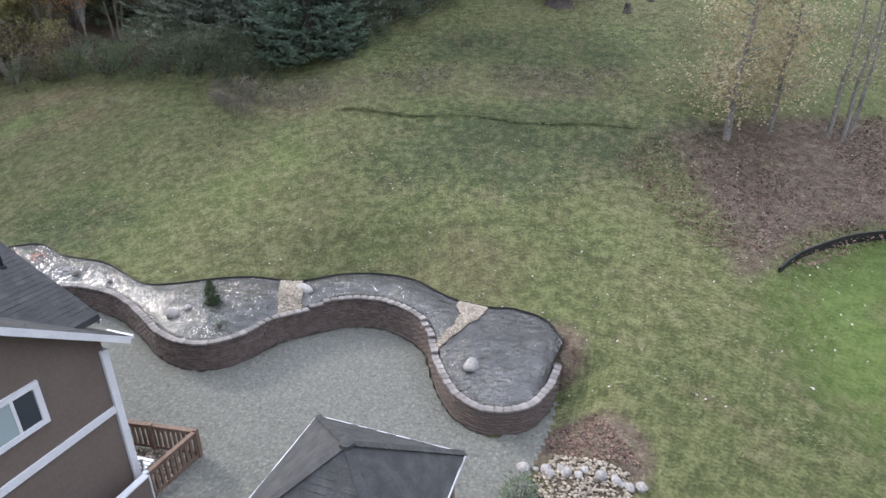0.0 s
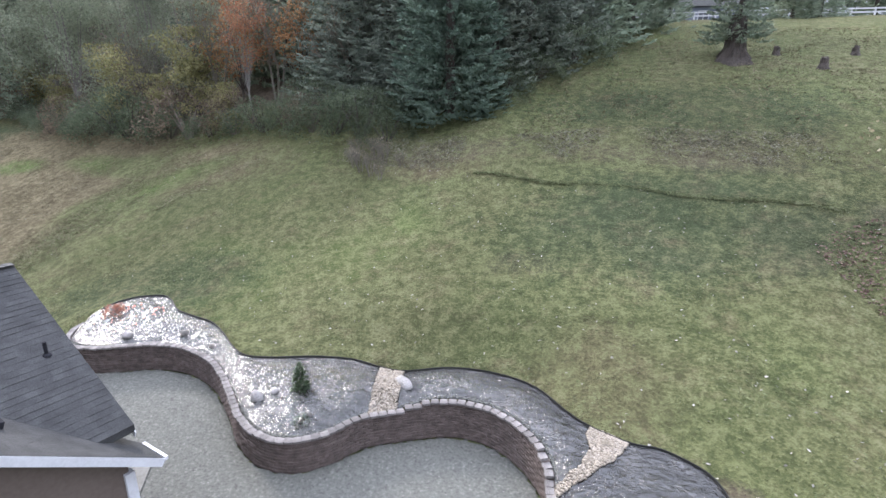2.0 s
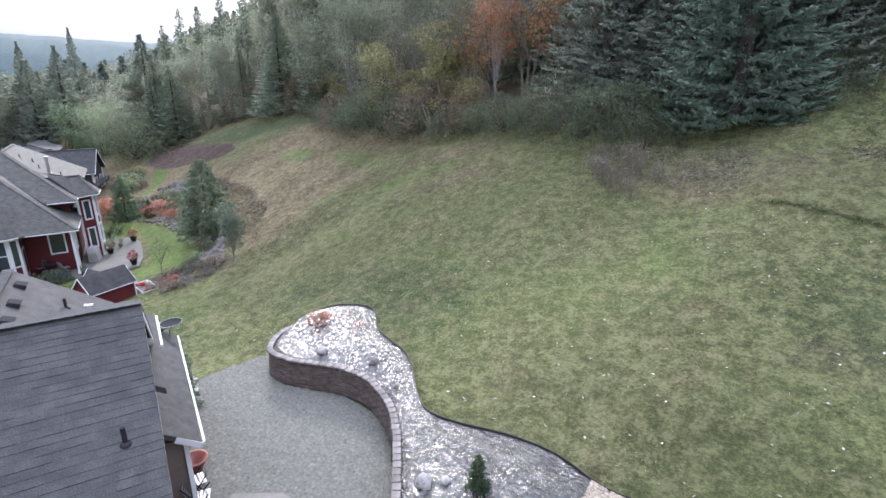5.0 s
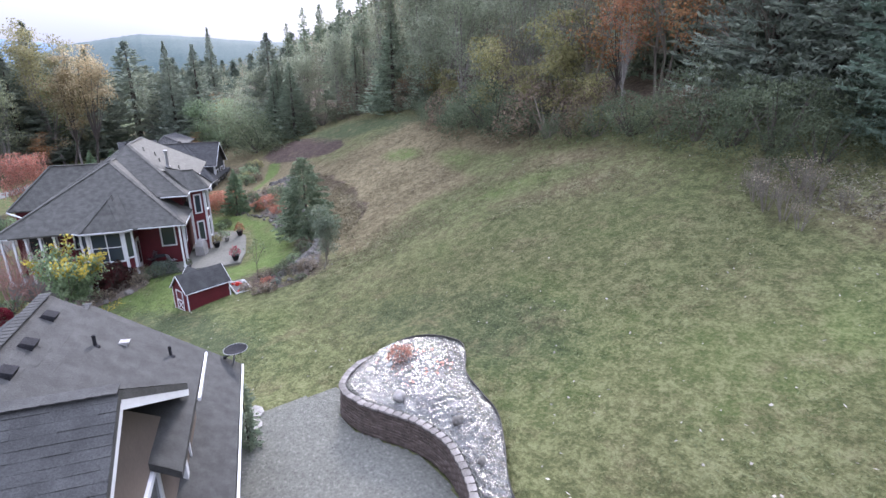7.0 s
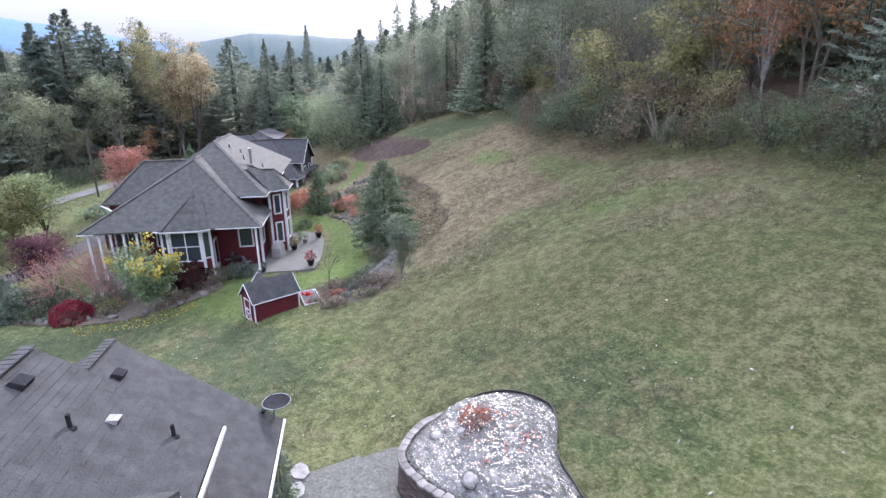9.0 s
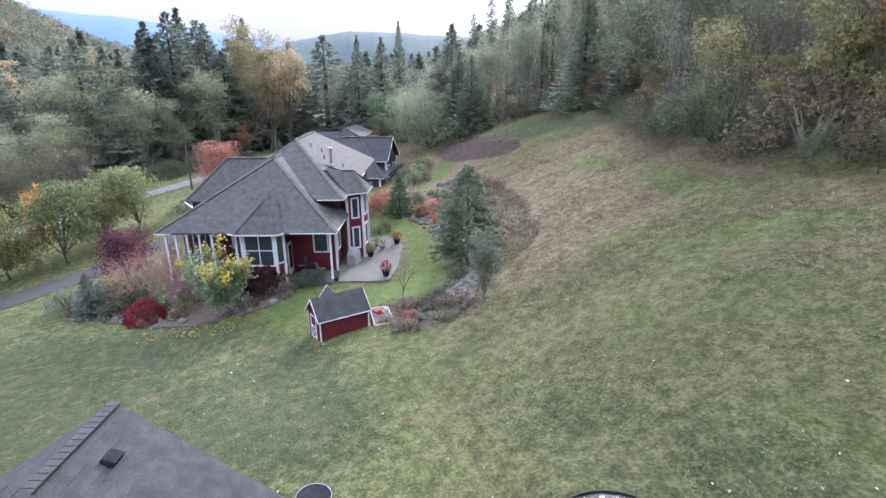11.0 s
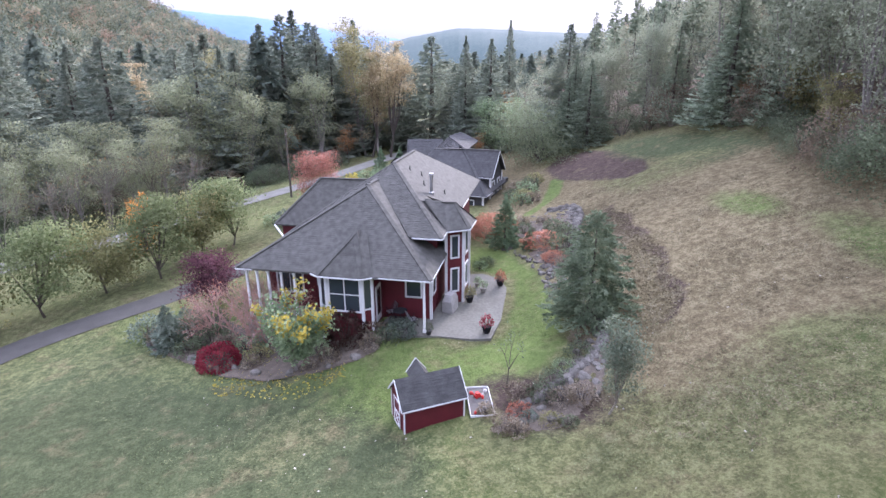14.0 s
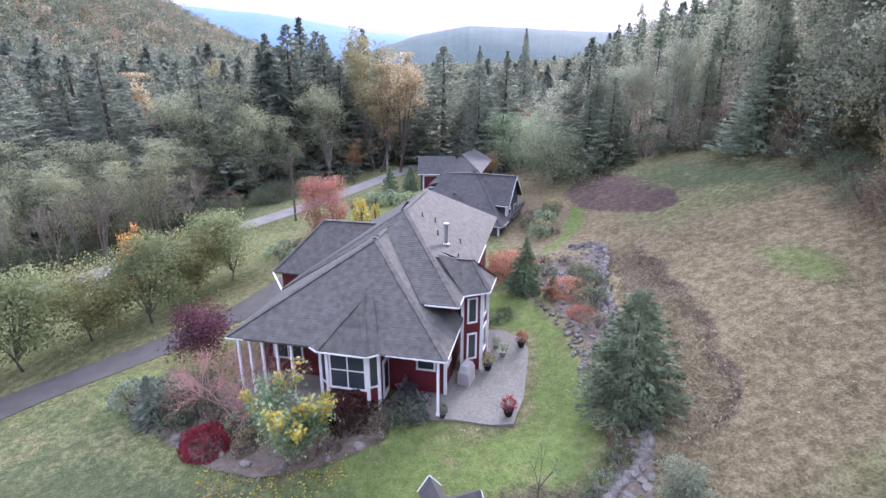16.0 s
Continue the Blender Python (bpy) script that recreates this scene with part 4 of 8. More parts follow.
def broad_meshes(h, r, seed, leaf, bark, n_leaf=2600, size=0.26, stem=0.35, clumps=38, upright=0.5, trunk=0.02, gap=0.55, top=1.0, stems=1, lean=0.0, egg=0.5):
    """A broadleaf tree: forked limbs, and leaf clumps round the limb ends with gaps between them."""
    rng = np.random.default_rng(seed)
    g = Geo()
    R = h * trunk
    ends = []
    for s_ in range(stems):
        b0 = Vector((rng.normal(0, 0.25), rng.normal(0, 0.25), 0)) * (stems > 1)
        fork = b0 + Vector((rng.normal(0, 0.04) * h + lean * h, rng.normal(0, 0.04) * h, h * stem))
        g.tube(b0 - Vector((0, 0, 0.3)), fork, R, R * 0.7, 7)
        for k in range(max(3, clumps // (6 * stems))):
            a = rng.uniform(0, 6.283)
            el = rng.uniform(0.12 if stem < 0.14 else 0.25, 1.0)
            rad = r * rng.uniform(0.3, 0.75) * (1 - egg * el * 0.6)
            q = fork + Vector((math.cos(a) * rad, math.sin(a) * rad, (h - fork.z) * el * 0.82))
            g.tube(fork, q, R * 0.5, R * 0.15, 5)
            ends.append(q)
            for m in range(5):
                e = q + Vector((rng.normal(0, 0.33) * r, rng.normal(0, 0.33) * r, rng.normal(0.1, 0.13) * (h - fork.z)))
                d = math.hypot(e.x - lean * h, e.y) / r
                if d > 1:
                    e.x, e.y = e.x / d, e.y / d
                g.tube(q, e, R * 0.14, R * 0.05, 4)
                ends.append(e)
    P = np.array([tuple(e) for e in ends])
    pick = rng.integers(0, len(P), n_leaf)
    spread = r * (1 - gap) * 0.62
    c = P[pick] + np.clip(rng.normal(0, 1, (n_leaf, 3)), -1.7, 1.7) * np.array([spread, spread, spread * 0.7])
    lo, hi = h * stem * 0.35, h * top * 1.02
    c[:, 2] = lo + np.abs(c[:, 2] - lo)
    c[:, 2] = hi - np.abs(hi - c[:, 2])
    v, f = cards(c, rng.normal(0, 1, (n_leaf, 3)), size, size * 0.8, rng, 0.0, 0.25)
    hub = np.array([lean * h, 0, h * (0.35 + 0.4 * stem)])
    out = unit(c - P[pick]) * 0.9 + unit((c - hub) / [r, r, h * 0.5]) * 0.9 + [0, 0, 0.35]
    return mesh_of("trunk", g, bark), crown_mesh("crown", v, f, out, leaf)


def bush_meshes(h, r, seed, leaf, bark, n_leaf=900, size=0.14, shell=0.55, flat=1.0):
    """A shrub: short stems and a lumpy shell of leaves."""
    rng = np.random.default_rng(seed)
    g = Geo()
    for k in range(9):
        a, q = rng.uniform(0, 6.283), rng.uniform(0.3, 0.9)
        g.tube((0, 0, -0.1), (math.cos(a) * r * q * 0.7, math.sin(a) * r * q * 0.7, h * rng.uniform(0.55, 0.9)), 0.03 * h, 0.008, 4)
    d = rng.normal(0, 1, (n_leaf, 3))
    d[:, 2] = np.abs(d[:, 2]) * 1.2 - 0.6
    d /= np.linalg.norm(d, axis=1)[:, None]
    under = d[:, 2] < 0
    d[under, :2] /= np.linalg.norm(d[under, :2], axis=1)[:, None] + 1e-9
    ph = rng.uniform(0, 6.28, 6)
    lump = 1 + 0.16 * np.sin(d[:, 0] * 5 + ph[0]) * np.sin(d[:, 1] * 5 + ph[1]) + 0.12 * np.sin(d[:, 2] * 6 + d[:, 0] * 7 + ph[2])
    rad = lump * (shell + (1 - shell) * rng.uniform(0, 1, n_leaf) ** 0.5)
    c = d * rad[:, None] * np.array([r, r, h * 0.58 * flat]) + np.array([0, 0, h * 0.42])
    c[:, 2] = np.maximum(c[:, 2], 0.02)
    v, f = cards(c, d, size, size * 0.75, rng)
    return mesh_of("stem", g, bark), crown_mesh("foliage", v, f, d + [0, 0, 0.3], leaf, 0.5)


def bare_meshes(h, r, seed, bark, depth=4, stems=5, leaf=None, n_leaf=200, size=0.1, spread=0.55, thick=0.012):
    """A leafless or nearly leafless branching shrub or tree."""
    rng = np.random.default_rng(seed)
    g, tips = Geo(), []

    def grow(p, d, L, rad, k):
        q = p + d * L
        g.tube(p, q, rad, rad * 0.65, 4)
        if k == 0:
            tips.append(q)
            return
        for i in range(3 if k > 1 else 2):
            nd = (d + Vector(rng.normal(0, spread, 3))).normalized()
            if nd.z < -0.1:
                nd.z *= -0.5
            grow(q, nd, L * rng.uniform(0.6, 0.9), rad * 0.6, k - 1)

    for i in range(stems):
        a = rng.uniform(0, 6.283)
        o = r * 0.5
        grow(Vector((math.cos(a) * r * 0.12, math.sin(a) * r * 0.12, -0.1)), Vector((math.cos(a) * o, math.sin(a) * o, h * 0.8)).normalized(), h * 0.34, thick * h, depth)
    stem = mesh_of("branchwork", g, bark)
    if leaf is None:
        return stem, None
    P = np.array([tuple(t) for t in tips])
    c = P[rng.integers(0, len(P), n_leaf)] + rng.normal(0, 0.12, (n_leaf, 3))
    v, f = cards(c, rng.normal(0, 1, (n_leaf, 3)), size, size * 0.8, rng)
    return stem, mesh_of("crown", (v, f), leaf)


def plant(name, meshes, x, y, label, category, group="", scale=1.0, turn=None, sink=0.05, z=None, wide=1.0):
    ob = new(name)
    ob.empty_display_size = 0.1
    if turn is None:
        turn = (x * 37.7 + y * 91.3) % 360
    ob.matrix_world = pose(x, y, (gz(x, y) if z is None else z) - sink, 0, 0, turn) @ Matrix.Diagonal((scale * wide, scale * wide, scale, 1))
    for me in meshes:
        if me is not None:
            part(me.name.split(".")[0], me, None, ob)
    return tagged(ob, label, category, group)


def forest_stuff(name, pts, heights, kinds, mats, seed, label, per=34, spread=1.0, leaf=0.10):
    """Far woods: each tree a ragged heap of leaf sprays on a stem, all of one colour kind joined into one mesh."""
    rng = np.random.default_rng(seed)
    root = thing(name, Matrix.Identity(4), label, "woods", kind="stuff")
    for k, mat in enumerate(mats):
        sel = np.where(kinds == k)[0]
        if not len(sel):
            continue
        cone = mat in (L_fir, L_spruce, L_farfir)
        V, N = [], []
        for i in sel:
            h = heights[i]
            if cone:
                t = rng.uniform(0.06, 1, per)
                a = rng.uniform(0, 6.283, per)
                rad = (0.27 * h * (1 - t) ** 0.95 * spread + 0.012 * h) * (1.1 - 0.75 * rng.uniform(0, 1, per) ** 1.5)
                c = np.stack([np.cos(a) * rad, np.sin(a) * rad, t * h], 1) + pts[i]
                o = np.stack([np.cos(a), np.sin(a), np.full(per, -0.35)], 1)
                v, _ = cards(c, o, h * 0.13, h * 0.045, rng, 0.0, 0.25)
                N.append(o + [0, 0, 0.85])
            else:
                m = 9
                q = rng.uniform(0.3, 0.93, m)
                w = 0.23 * h * np.sqrt(np.clip(1 - ((q - 0.52) / 0.50) ** 2, 0.03, 1)) * spread * np.sqrt(rng.uniform(0.05, 1, m))
                b = rng.uniform(0, 6.283, m)
                K = np.stack([np.cos(b) * w, np.sin(b) * w, q * h], 1)
                j = rng.integers(0, m, per)
                off = np.clip(rng.normal(0, 1, (per, 3)), -1.25, 1.25)
                c = K[j] + off * h * np.array([0.065, 0.065, 0.055]) * spread
                N.append(unit(off) * 0.8 + unit(K[j] * [1, 1, 0] + [0, 0, 0.1 * h]) * 0.8 + [0, 0, 0.3])
                c[:, 2] = np.abs(c[:, 2])
                c = c + pts[i]
                size = leaf
                v, _ = cards(c, rng.normal(0, 1, (per, 3)), h * size, h * size * 0.8, rng, 0.0, 0.2)
            V.append(v)
        V = np.vstack(V)
        me = crown_mesh("foliage", V, np.arange(len(V)).reshape(-1, 4), np.vstack(N), mat, 0.4)
        tagged(part("foliage", me, None, root), kind="stuff")
    return root


big_spruce = conifer_meshes(21, 4.2, 11, L_spruce, M_bark, boughs=1100, sprays=32, size=0.33, low=0.012, droop=0.36, full=0.5, ragged=0.32)
firs = [conifer_meshes(20, 5.6, 20 + i, L_fir, M_bark, boughs=(400, 360, 300)[i], sprays=22, size=0.62, low=(0.02, 0.04, 0.16)[i], full=(0.9, 1.0, 0.8)[i], ragged=(0.5, 0.6, 0.7)[i], droop=0.36) for i in range(3)]
near_firs = [conifer_meshes(20, 5.2, 29, L_hemlock, M_bark, boughs=560, sprays=30, size=0.38, low=0.015, full=0.9, ragged=0.5, droop=0.36)]
snags = [conifer_meshes(19, 2.3, 26 + i, L_fir, M_bark, boughs=110, sprays=8, size=0.8, low=0.5 + 0.15 * i, full=0.5, ragged=0.8, droop=0.2, trunk=0.011) for i in range(2)]
alders = [broad_meshes(15, 3.4, 30 + i, L_alder, M_palebark, n_leaf=6200, size=0.21, stem=0.04 + 0.03 * i, clumps=66, gap=0.66, trunk=0.009, egg=0.5 + 0.15 * i) for i in range(4)]
near_alders = [broad_meshes(15, 3.4, 34 + i, L_alder, M_palebark, n_leaf=7600, size=0.19, stem=0.05, clumps=66, gap=0.64, trunk=0.010, egg=0.6) for i in range(2)]
greens = [broad_meshes(12, 3.2, 40 + i, L_green, M_bark, n_leaf=5200, size=0.25, stem=0.04, clumps=54, gap=0.58, trunk=0.013, egg=0.6) for i in range(2)]
olives = [broad_meshes(8, 2.4, 50 + i, L_olive, M_bark, n_leaf=3800, size=0.22, stem=0.06, clumps=48, gap=0.6, trunk=0.013, egg=0.7) for i in range(2)]
golds = [broad_meshes(19, 3.6, 60 + i, L_gold, M_bark, n_leaf=5600, size=0.28, stem=0.2, clumps=60, gap=0.66, egg=0.5, trunk=0.013) for i in range(2)]
oranges = [broad_meshes(9, 2.4, 70 + i, L_orange, M_bark, n_leaf=1900, size=0.2, stem=0.2, clumps=42, gap=0.6, trunk=0.011) for i in range(2)]
red_maple = broad_meshes(11.5, 1.75, 81, L_red, M_palebark, n_leaf=3300, size=0.12, stem=0.2, clumps=60, gap=0.66, stems=2, trunk=0.0038, egg=0.1)
bare_wood = [bare_meshes(11, 3, 90 + i, M_twig, depth=4, stems=4, leaf=L_orange, n_leaf=120, size=0.2, spread=0.38) for i in range(2)]
brambles = [bush_meshes(2.6, 2.4, 100 + i, L_bramble, M_bark, n_leaf=5600, size=0.09) for i in range(3)]
brown_bush = bush_meshes(3.2, 2.2, 104, leaves("russet_bramble_leaves", (0.11, 0.085, 0.062), (0.17, 0.135, 0.095), (0.24, 0.195, 0.14)), M_twig, n_leaf=2200, size=0.13)

# the wood above the lawn
W = "woodland edge above the meadow"
plant("spruce_tree", big_spruce, -9.4, 40.6, "large dark blue-green spruce with sweeping branches at the meadow edge", "tree", W, 1.0)
plant("maple_tree", red_maple, -26.2, 42.8, "slender maple with thin red and orange autumn leaves", "tree", W, 1.2, wide=0.82)
for x, y, k, s in [(-17.5, 46, 0, 1.0), (-14, 49, 1, 1.15), (-21.0, 47.5, 2, 0.95), (-4.5, 50, 0, 1.1), (-1.0, 55, 1, 1.0), (-8, 54, 2, 1.2), (-11.5, 44.5, 1, 0.9), (3, 62, 0, 1.0), (-24, 53, 1, 1.2), (-30, 55, 0, 1.1),
                   (-38, 58, 2, 1.1), (-19, 58, 0, 1.3), (-13, 60, 1, 1.2), (-5, 64, 2, 1.2), (-63.5, 54.5, 0, 0.7), (-82.5, 53.6, 1, 0.6), (-76, 56.5, 0, 0.75), (-90, 54, 2, 0.7), (-94.5, 45.5, 0, 0.6), (-70, 57.5, 2, 0.8)]:
    plant("fir_tree", near_firs[0] if x > -22 and y < 51 else firs[k], x, y, "tall dark green fir in the wood behind the meadow", "tree", W, s)
for x, y, k, s in [(-7.0, 44.6, 0, 0.75), (-5.0, 47.2, 1, 0.8), (-2.2, 52.6, 0, 0.8), (-15.0, 44.0, 0, 0.95), (-12.8, 43.0, 1, 0.85), (-18.5, 44.6, 1, 0.95), (-88.6, 45.4, 0, 0.56), (-91.5, 43.6, 0, 0.5), (-72.4, 54.0, 0, 0.62), (-9.6, 47.5, 0, 1.0)]:
    plant("fir_tree", near_firs[0] if x > -60 else firs[k], x, y, "dense dark fir with branches down to the ground", "tree", W, s, wide=1.5 if x < -60 else 1.0)
for x, y, k, s in [(-101.5, 50.8, 0, 0.84), (-103.0, 54.6, 0, 0.92), (-98.0, 55.5, 1, 0.9), (-92.0, 56.5, 1, 0.95), (-84.0, 56.0, 0, 1.0), (-80.0, 58.0, 1, 1.1), (-72.0, 58.0, 0, 1.1)]:
    plant("fir_tree", snags[k], x, y, "thin half-bare fir standing above the woods", "tree", W, s)
for x, y, k, s in [(-34.5, 48.5, 0, 0.85), (-40, 50.5, 1, 0.95), (-44, 52.5, 2, 1.0), (-50, 50.5, 0, 1.0), (-57.5, 53, 1, 1.0), (-36, 55, 1, 1.1), (-31, 50, 2, 0.9), (-64, 56, 2, 0.95), (-66, 55, 0, 1.1), (-73, 59, 1, 0.9), (-52, 58, 2, 1.15), (-60, 60, 0, 1.2), (-43, 62, 1, 1.2), (-76, 56, 0, 1.1), (-84, 56.5, 2, 0.8), (-48, 66, 0, 1.2), (-68, 64, 1, 1.2), (-78, 57.5, 3, 0.7), (-87, 53, 1, 0.7), (-92.5, 48.5, 2, 0.65), (-96, 46, 0, 0.6), (-63, 53.5, 1, 0.95), (-56, 54, 3, 1.0), (-47, 56, 0, 1.05), (-88, 55, 1, 0.8), (-95, 52, 2, 0.7), (-67, 57.5, 0, 0.85)]:
    plant("alder_tree", near_alders[int(-x) % 2] if x > -51 and y < 53 else alders[(k + int(-x)) % 4], x, y, "tall alder with thin grey-green autumn foliage", "tree", W, s * (1.18 if x < -55 else 1.0))
for x, y, s in [(-33.6, 45.4, 1.0), (-42.5, 46.4, 0.95), (-29.0, 42.6, 0.5), (-37.5, 45.6, 0.6), (-61.5, 53.5, 0.75), (-55.0, 50.6, 0.6)]:
    plant("maple_tree", olives[int(s * 10) % 2], x, y, "small maple with yellow-green leaves beside the bramble edge", "tree", W, s)
for x, y, s in [(-29.3, 46.0, 1.15), (-23.3, 45.6, 1.05), (-70.5, 55.0, 0.6), (-64.0, 54.4, 0.55)]:
    plant("maple_tree", oranges[int(s * 20) % 2], x, y, "small maple with orange autumn leaves in the wood", "tree", W, s)
for x, y, s in [(-31.5, 46.5, 0.8), (-26.5, 47, 0.9), (-18.5, 43.8, 0.7), (-41.5, 48.5, 0.7)]:
    plant("bare_tree", bare_wood[int(s * 10) % 2], x, y, "nearly leafless grey tree at the wood's edge", "tree", W, s)
rr = random.Random(5)
for x, y, s in [(-13.0, 37.8, 0.9), (-15.2, 38.6, 1.0), (-17.6, 39.4, 1.0), (-19.8, 40.2, 0.95), (-22.2, 41.0, 1.0), (-24.6, 41.6, 0.8), (-27.8, 42.2, 0.9), (-30.2, 42.6, 1.05), (-32.8, 43.0, 1.1), (-35.4, 43.6, 1.0), (-38.2, 44.2, 1.1), (-41.0, 45.0, 1.2), (-43.8, 45.8, 1.2),
                (-46.4, 46.0, 1.2), (-48.6, 46.2, 1.1), (-20.5, 43, 1.2), (-15.5, 42.0, 1.2), (-12.6, 41.0, 1.0), (-6.0, 43.0, 0.9), (-50.5, 46.6, 1.1), (-53.4, 47.8, 1.2), (-56.6, 50.0, 1.1), (-59.5, 51.8, 1.0), (-36, 46, 1.3), (-40, 47.5, 1.3), (-62.5, 53.0, 1.1), (-65.5, 53.4, 1.2), (-68.6, 54.6, 1.1), (-71.6, 55.2, 1.1), (-74.6, 55.0, 1.1), (-77.8, 54.2, 1.1), (-80.8, 53.0, 1.2), (-83.8, 51.4, 1.1), (-86.6, 49.4, 1.0), (-89.4, 47.2, 1.0), (-92.4, 44.0, 1.1), (-95.4, 41.6, 1.1), (-98.2, 40.0, 1.0), (-4.2, 45.2, 0.9), (-2.0, 49.0, 0.9), (-0.6, 53.0, 0.9), (-5.6, 41.6, 0.7), (-9.0, 42.6, 0.9)]:
    kind = brown_bush if rr.random() < 0.16 else brambles[rr.randrange(3)]
    plant("bramble_bush", kind, x, y, "tangled dark green bramble thicket along the wood", "bush", "brambles along the wood", s * rr.uniform(0.7, 1.5), wide=rr.uniform(0.85, 1.2), sink=0.4)
weeds = bare_meshes(2.3, 1.0, 120, M_twig, depth=2, stems=11, leaf=L_brownweed, n_leaf=160, size=0.09, spread=0.24)
for x, y, s in [(-11.6, 32.8, 0.55), (-12.4, 33.4, 0.7), (-13.3, 34.0, 0.75), (-14.0, 34.6, 0.7), (-12.0, 34.6, 0.8), (-12.8, 35.4, 0.8), (-10.8, 34.2, 0.5), (-14.4, 35.8, 0.7)]:
    plant("weed_clump", weeds, x, y, "dry grey-brown weed stalks with seed heads", "weeds", "dry weeds by the spruce", s)

# slender birches by the leaf-strewn corner
birch = [birch_meshes(13, 3.2, 130 + i, L_birch, M_palebark, lean=0.03 - 0.05 * i, per=(120, 55)[i]) for i in range(2)]
bare_birch = birch_meshes(12, 1.7, 134, L_birch, M_palebark, branches=46, per=9, size=0.12, low=0.25, lean=0.02)
plant("birch_tree", birch[0], 15.6, 29.4, "slender birch with pale trunk and thin yellow leaves", "tree", "birches", 1.0, wide=1.3)
plant("birch_tree", birch[1], 18.2, 30.0, "slender birch with pale trunk and thin yellow leaves", "tree", "birches", 0.95)
for x, y in [(21.3, 29.6), (21.9, 29.3), (22.9, 30.2)]:
    plant("birch_tree", bare_birch, x, y, "nearly bare slender birch among fallen leaves", "tree", "birches", 0.9)


def meadow_tree(x, y, s):
    """A fir on a flared, root-bound foot."""
    ob = plant("fir_tree", firs[1], x, y, "fir on a broad flared trunk in the upper meadow", "tree", "meadow firs", s, z=gz(x, y) + 1.2)
    g = Geo()
    g.lathe(0, 0, [(1.75 / s, -1.7 / s), (1.05 / s, -1.05 / s), (0.72 / s, -0.4 / s), (0.58 / s, 0.5 / s), (0.5 / s, 1.8 / s)], 14)
    for i, vv in enumerate(g.v):
        k = 1 + 0.18 * math.sin(math.atan2(vv[1], vv[0]) * 5 + i)
        g.v[i] = (vv[0] * k, vv[1] * k, vv[2])
    part("foot", g, M_bark, ob, "flared weathered trunk base")


meadow_tree(9.6, 49.0, 0.5)
for x, y, s in [(7.5, 72, 0.5), (19.5, 72, 0.55), (23, 75, 0.5)]:
    plant("fir_tree", firs[0], x, y, "dark fir on the upper meadow by the white fence", "tree", "meadow firs", s)


def stump(x, y, s):
    g = Geo()
    r = random.Random(int(x * 10))
    g.lathe(0, 0, [(0.75, -0.2), (0.5, 0.15), (0.38, 0.5), (0.40, 0.95), (0.30, 1.15)], 11)
    g.v = [(vx * r.uniform(0.8, 1.25), vy * r.uniform(0.8, 1.25), vz * r.uniform(0.85, 1.1)) for vx, vy, vz in g.v]
    ob = part("stump", g, M_bark)
    ob.matrix_world = pose(x, y, gz(x, y), 0, 0, x * 40) @ Matrix.Scale(s, 4)
    tagged(ob, "weathered brown tree stump in the meadow", "stump", "stumps")


for x, y, s in [(14.6, 46.5, 0.6), (17.4, 49.5, 0.55), (12.6, 50, 0.5)]:
    stump(x, y, s)

# ---- valley woods, far hill and mountains ----
rng = np.random.default_rng(77)


def wood_patch(n, x0, x1, y0, y1, keep, hmin, hmax, weights, seed):
    g = np.random.default_rng(seed)
    p = g.uniform((x0, y0), (x1, y1), (n * 4, 2))
    p = p[keep(p[:, 0], p[:, 1])][:n]
    z = hill(p[:, 0], p[:, 1])
    return np.c_[p, z], g.uniform(hmin, hmax, len(p)), g.choice(len(weights), len(p), p=np.array(weights) / sum(weights))


def headroom(x, y, z):
    """How tall a tree may stand under the valley's skyline as it shows from the garden."""
    dx, dy = x + 18, y - 15
    el = np.interp(np.degrees(np.arctan2(-dx, dy)), [40, 50, 55, 61, 64, 66.5, 69, 70.5, 79, 86, 92, 98, 104, 112], [20, 14, 9.5, 6.0, 4.8, 4.2, 2.6, 1.6, 1.3, 2.2, 3.0, 3.0, 3.0, 3.4])
    return 12 + np.tan(np.radians(el)) * np.hypot(dx, dy) - z


def skyline(p, h, seed, low=0.55):
    g = np.random.default_rng(seed)
    h = np.minimum(h, headroom(p[:, 0], p[:, 1], p[:, 2]) * g.uniform(low, 1.05, len(h)))
    return h, h > 3.5


# foliage colours with the haze already in them
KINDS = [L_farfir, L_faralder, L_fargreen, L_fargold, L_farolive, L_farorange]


def wood(name, n, x0, x1, y0, y1, keep, hmin, hmax, weights, seed, label, per, spread=1.0, leaf=0.10, trim=True):
    pts, hh, kk = wood_patch(n, x0, x1, y0, y1, keep, hmin, hmax, weights, seed)
    if trim:
        hh, ok = skyline(pts, hh, seed + 50)
        pts, hh, kk = pts[ok], hh[ok], kk[ok]
    forest_stuff(name, pts, hh, kk, KINDS, seed + 1, label, per, spread, leaf)


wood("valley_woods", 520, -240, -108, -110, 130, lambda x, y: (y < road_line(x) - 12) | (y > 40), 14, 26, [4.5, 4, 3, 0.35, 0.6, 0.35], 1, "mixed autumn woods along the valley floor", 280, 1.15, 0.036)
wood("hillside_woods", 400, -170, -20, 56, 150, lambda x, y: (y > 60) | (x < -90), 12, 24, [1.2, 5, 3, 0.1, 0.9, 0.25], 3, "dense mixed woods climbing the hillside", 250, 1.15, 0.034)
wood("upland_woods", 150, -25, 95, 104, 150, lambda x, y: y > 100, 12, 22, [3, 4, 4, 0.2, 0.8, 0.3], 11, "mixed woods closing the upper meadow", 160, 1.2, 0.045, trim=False)
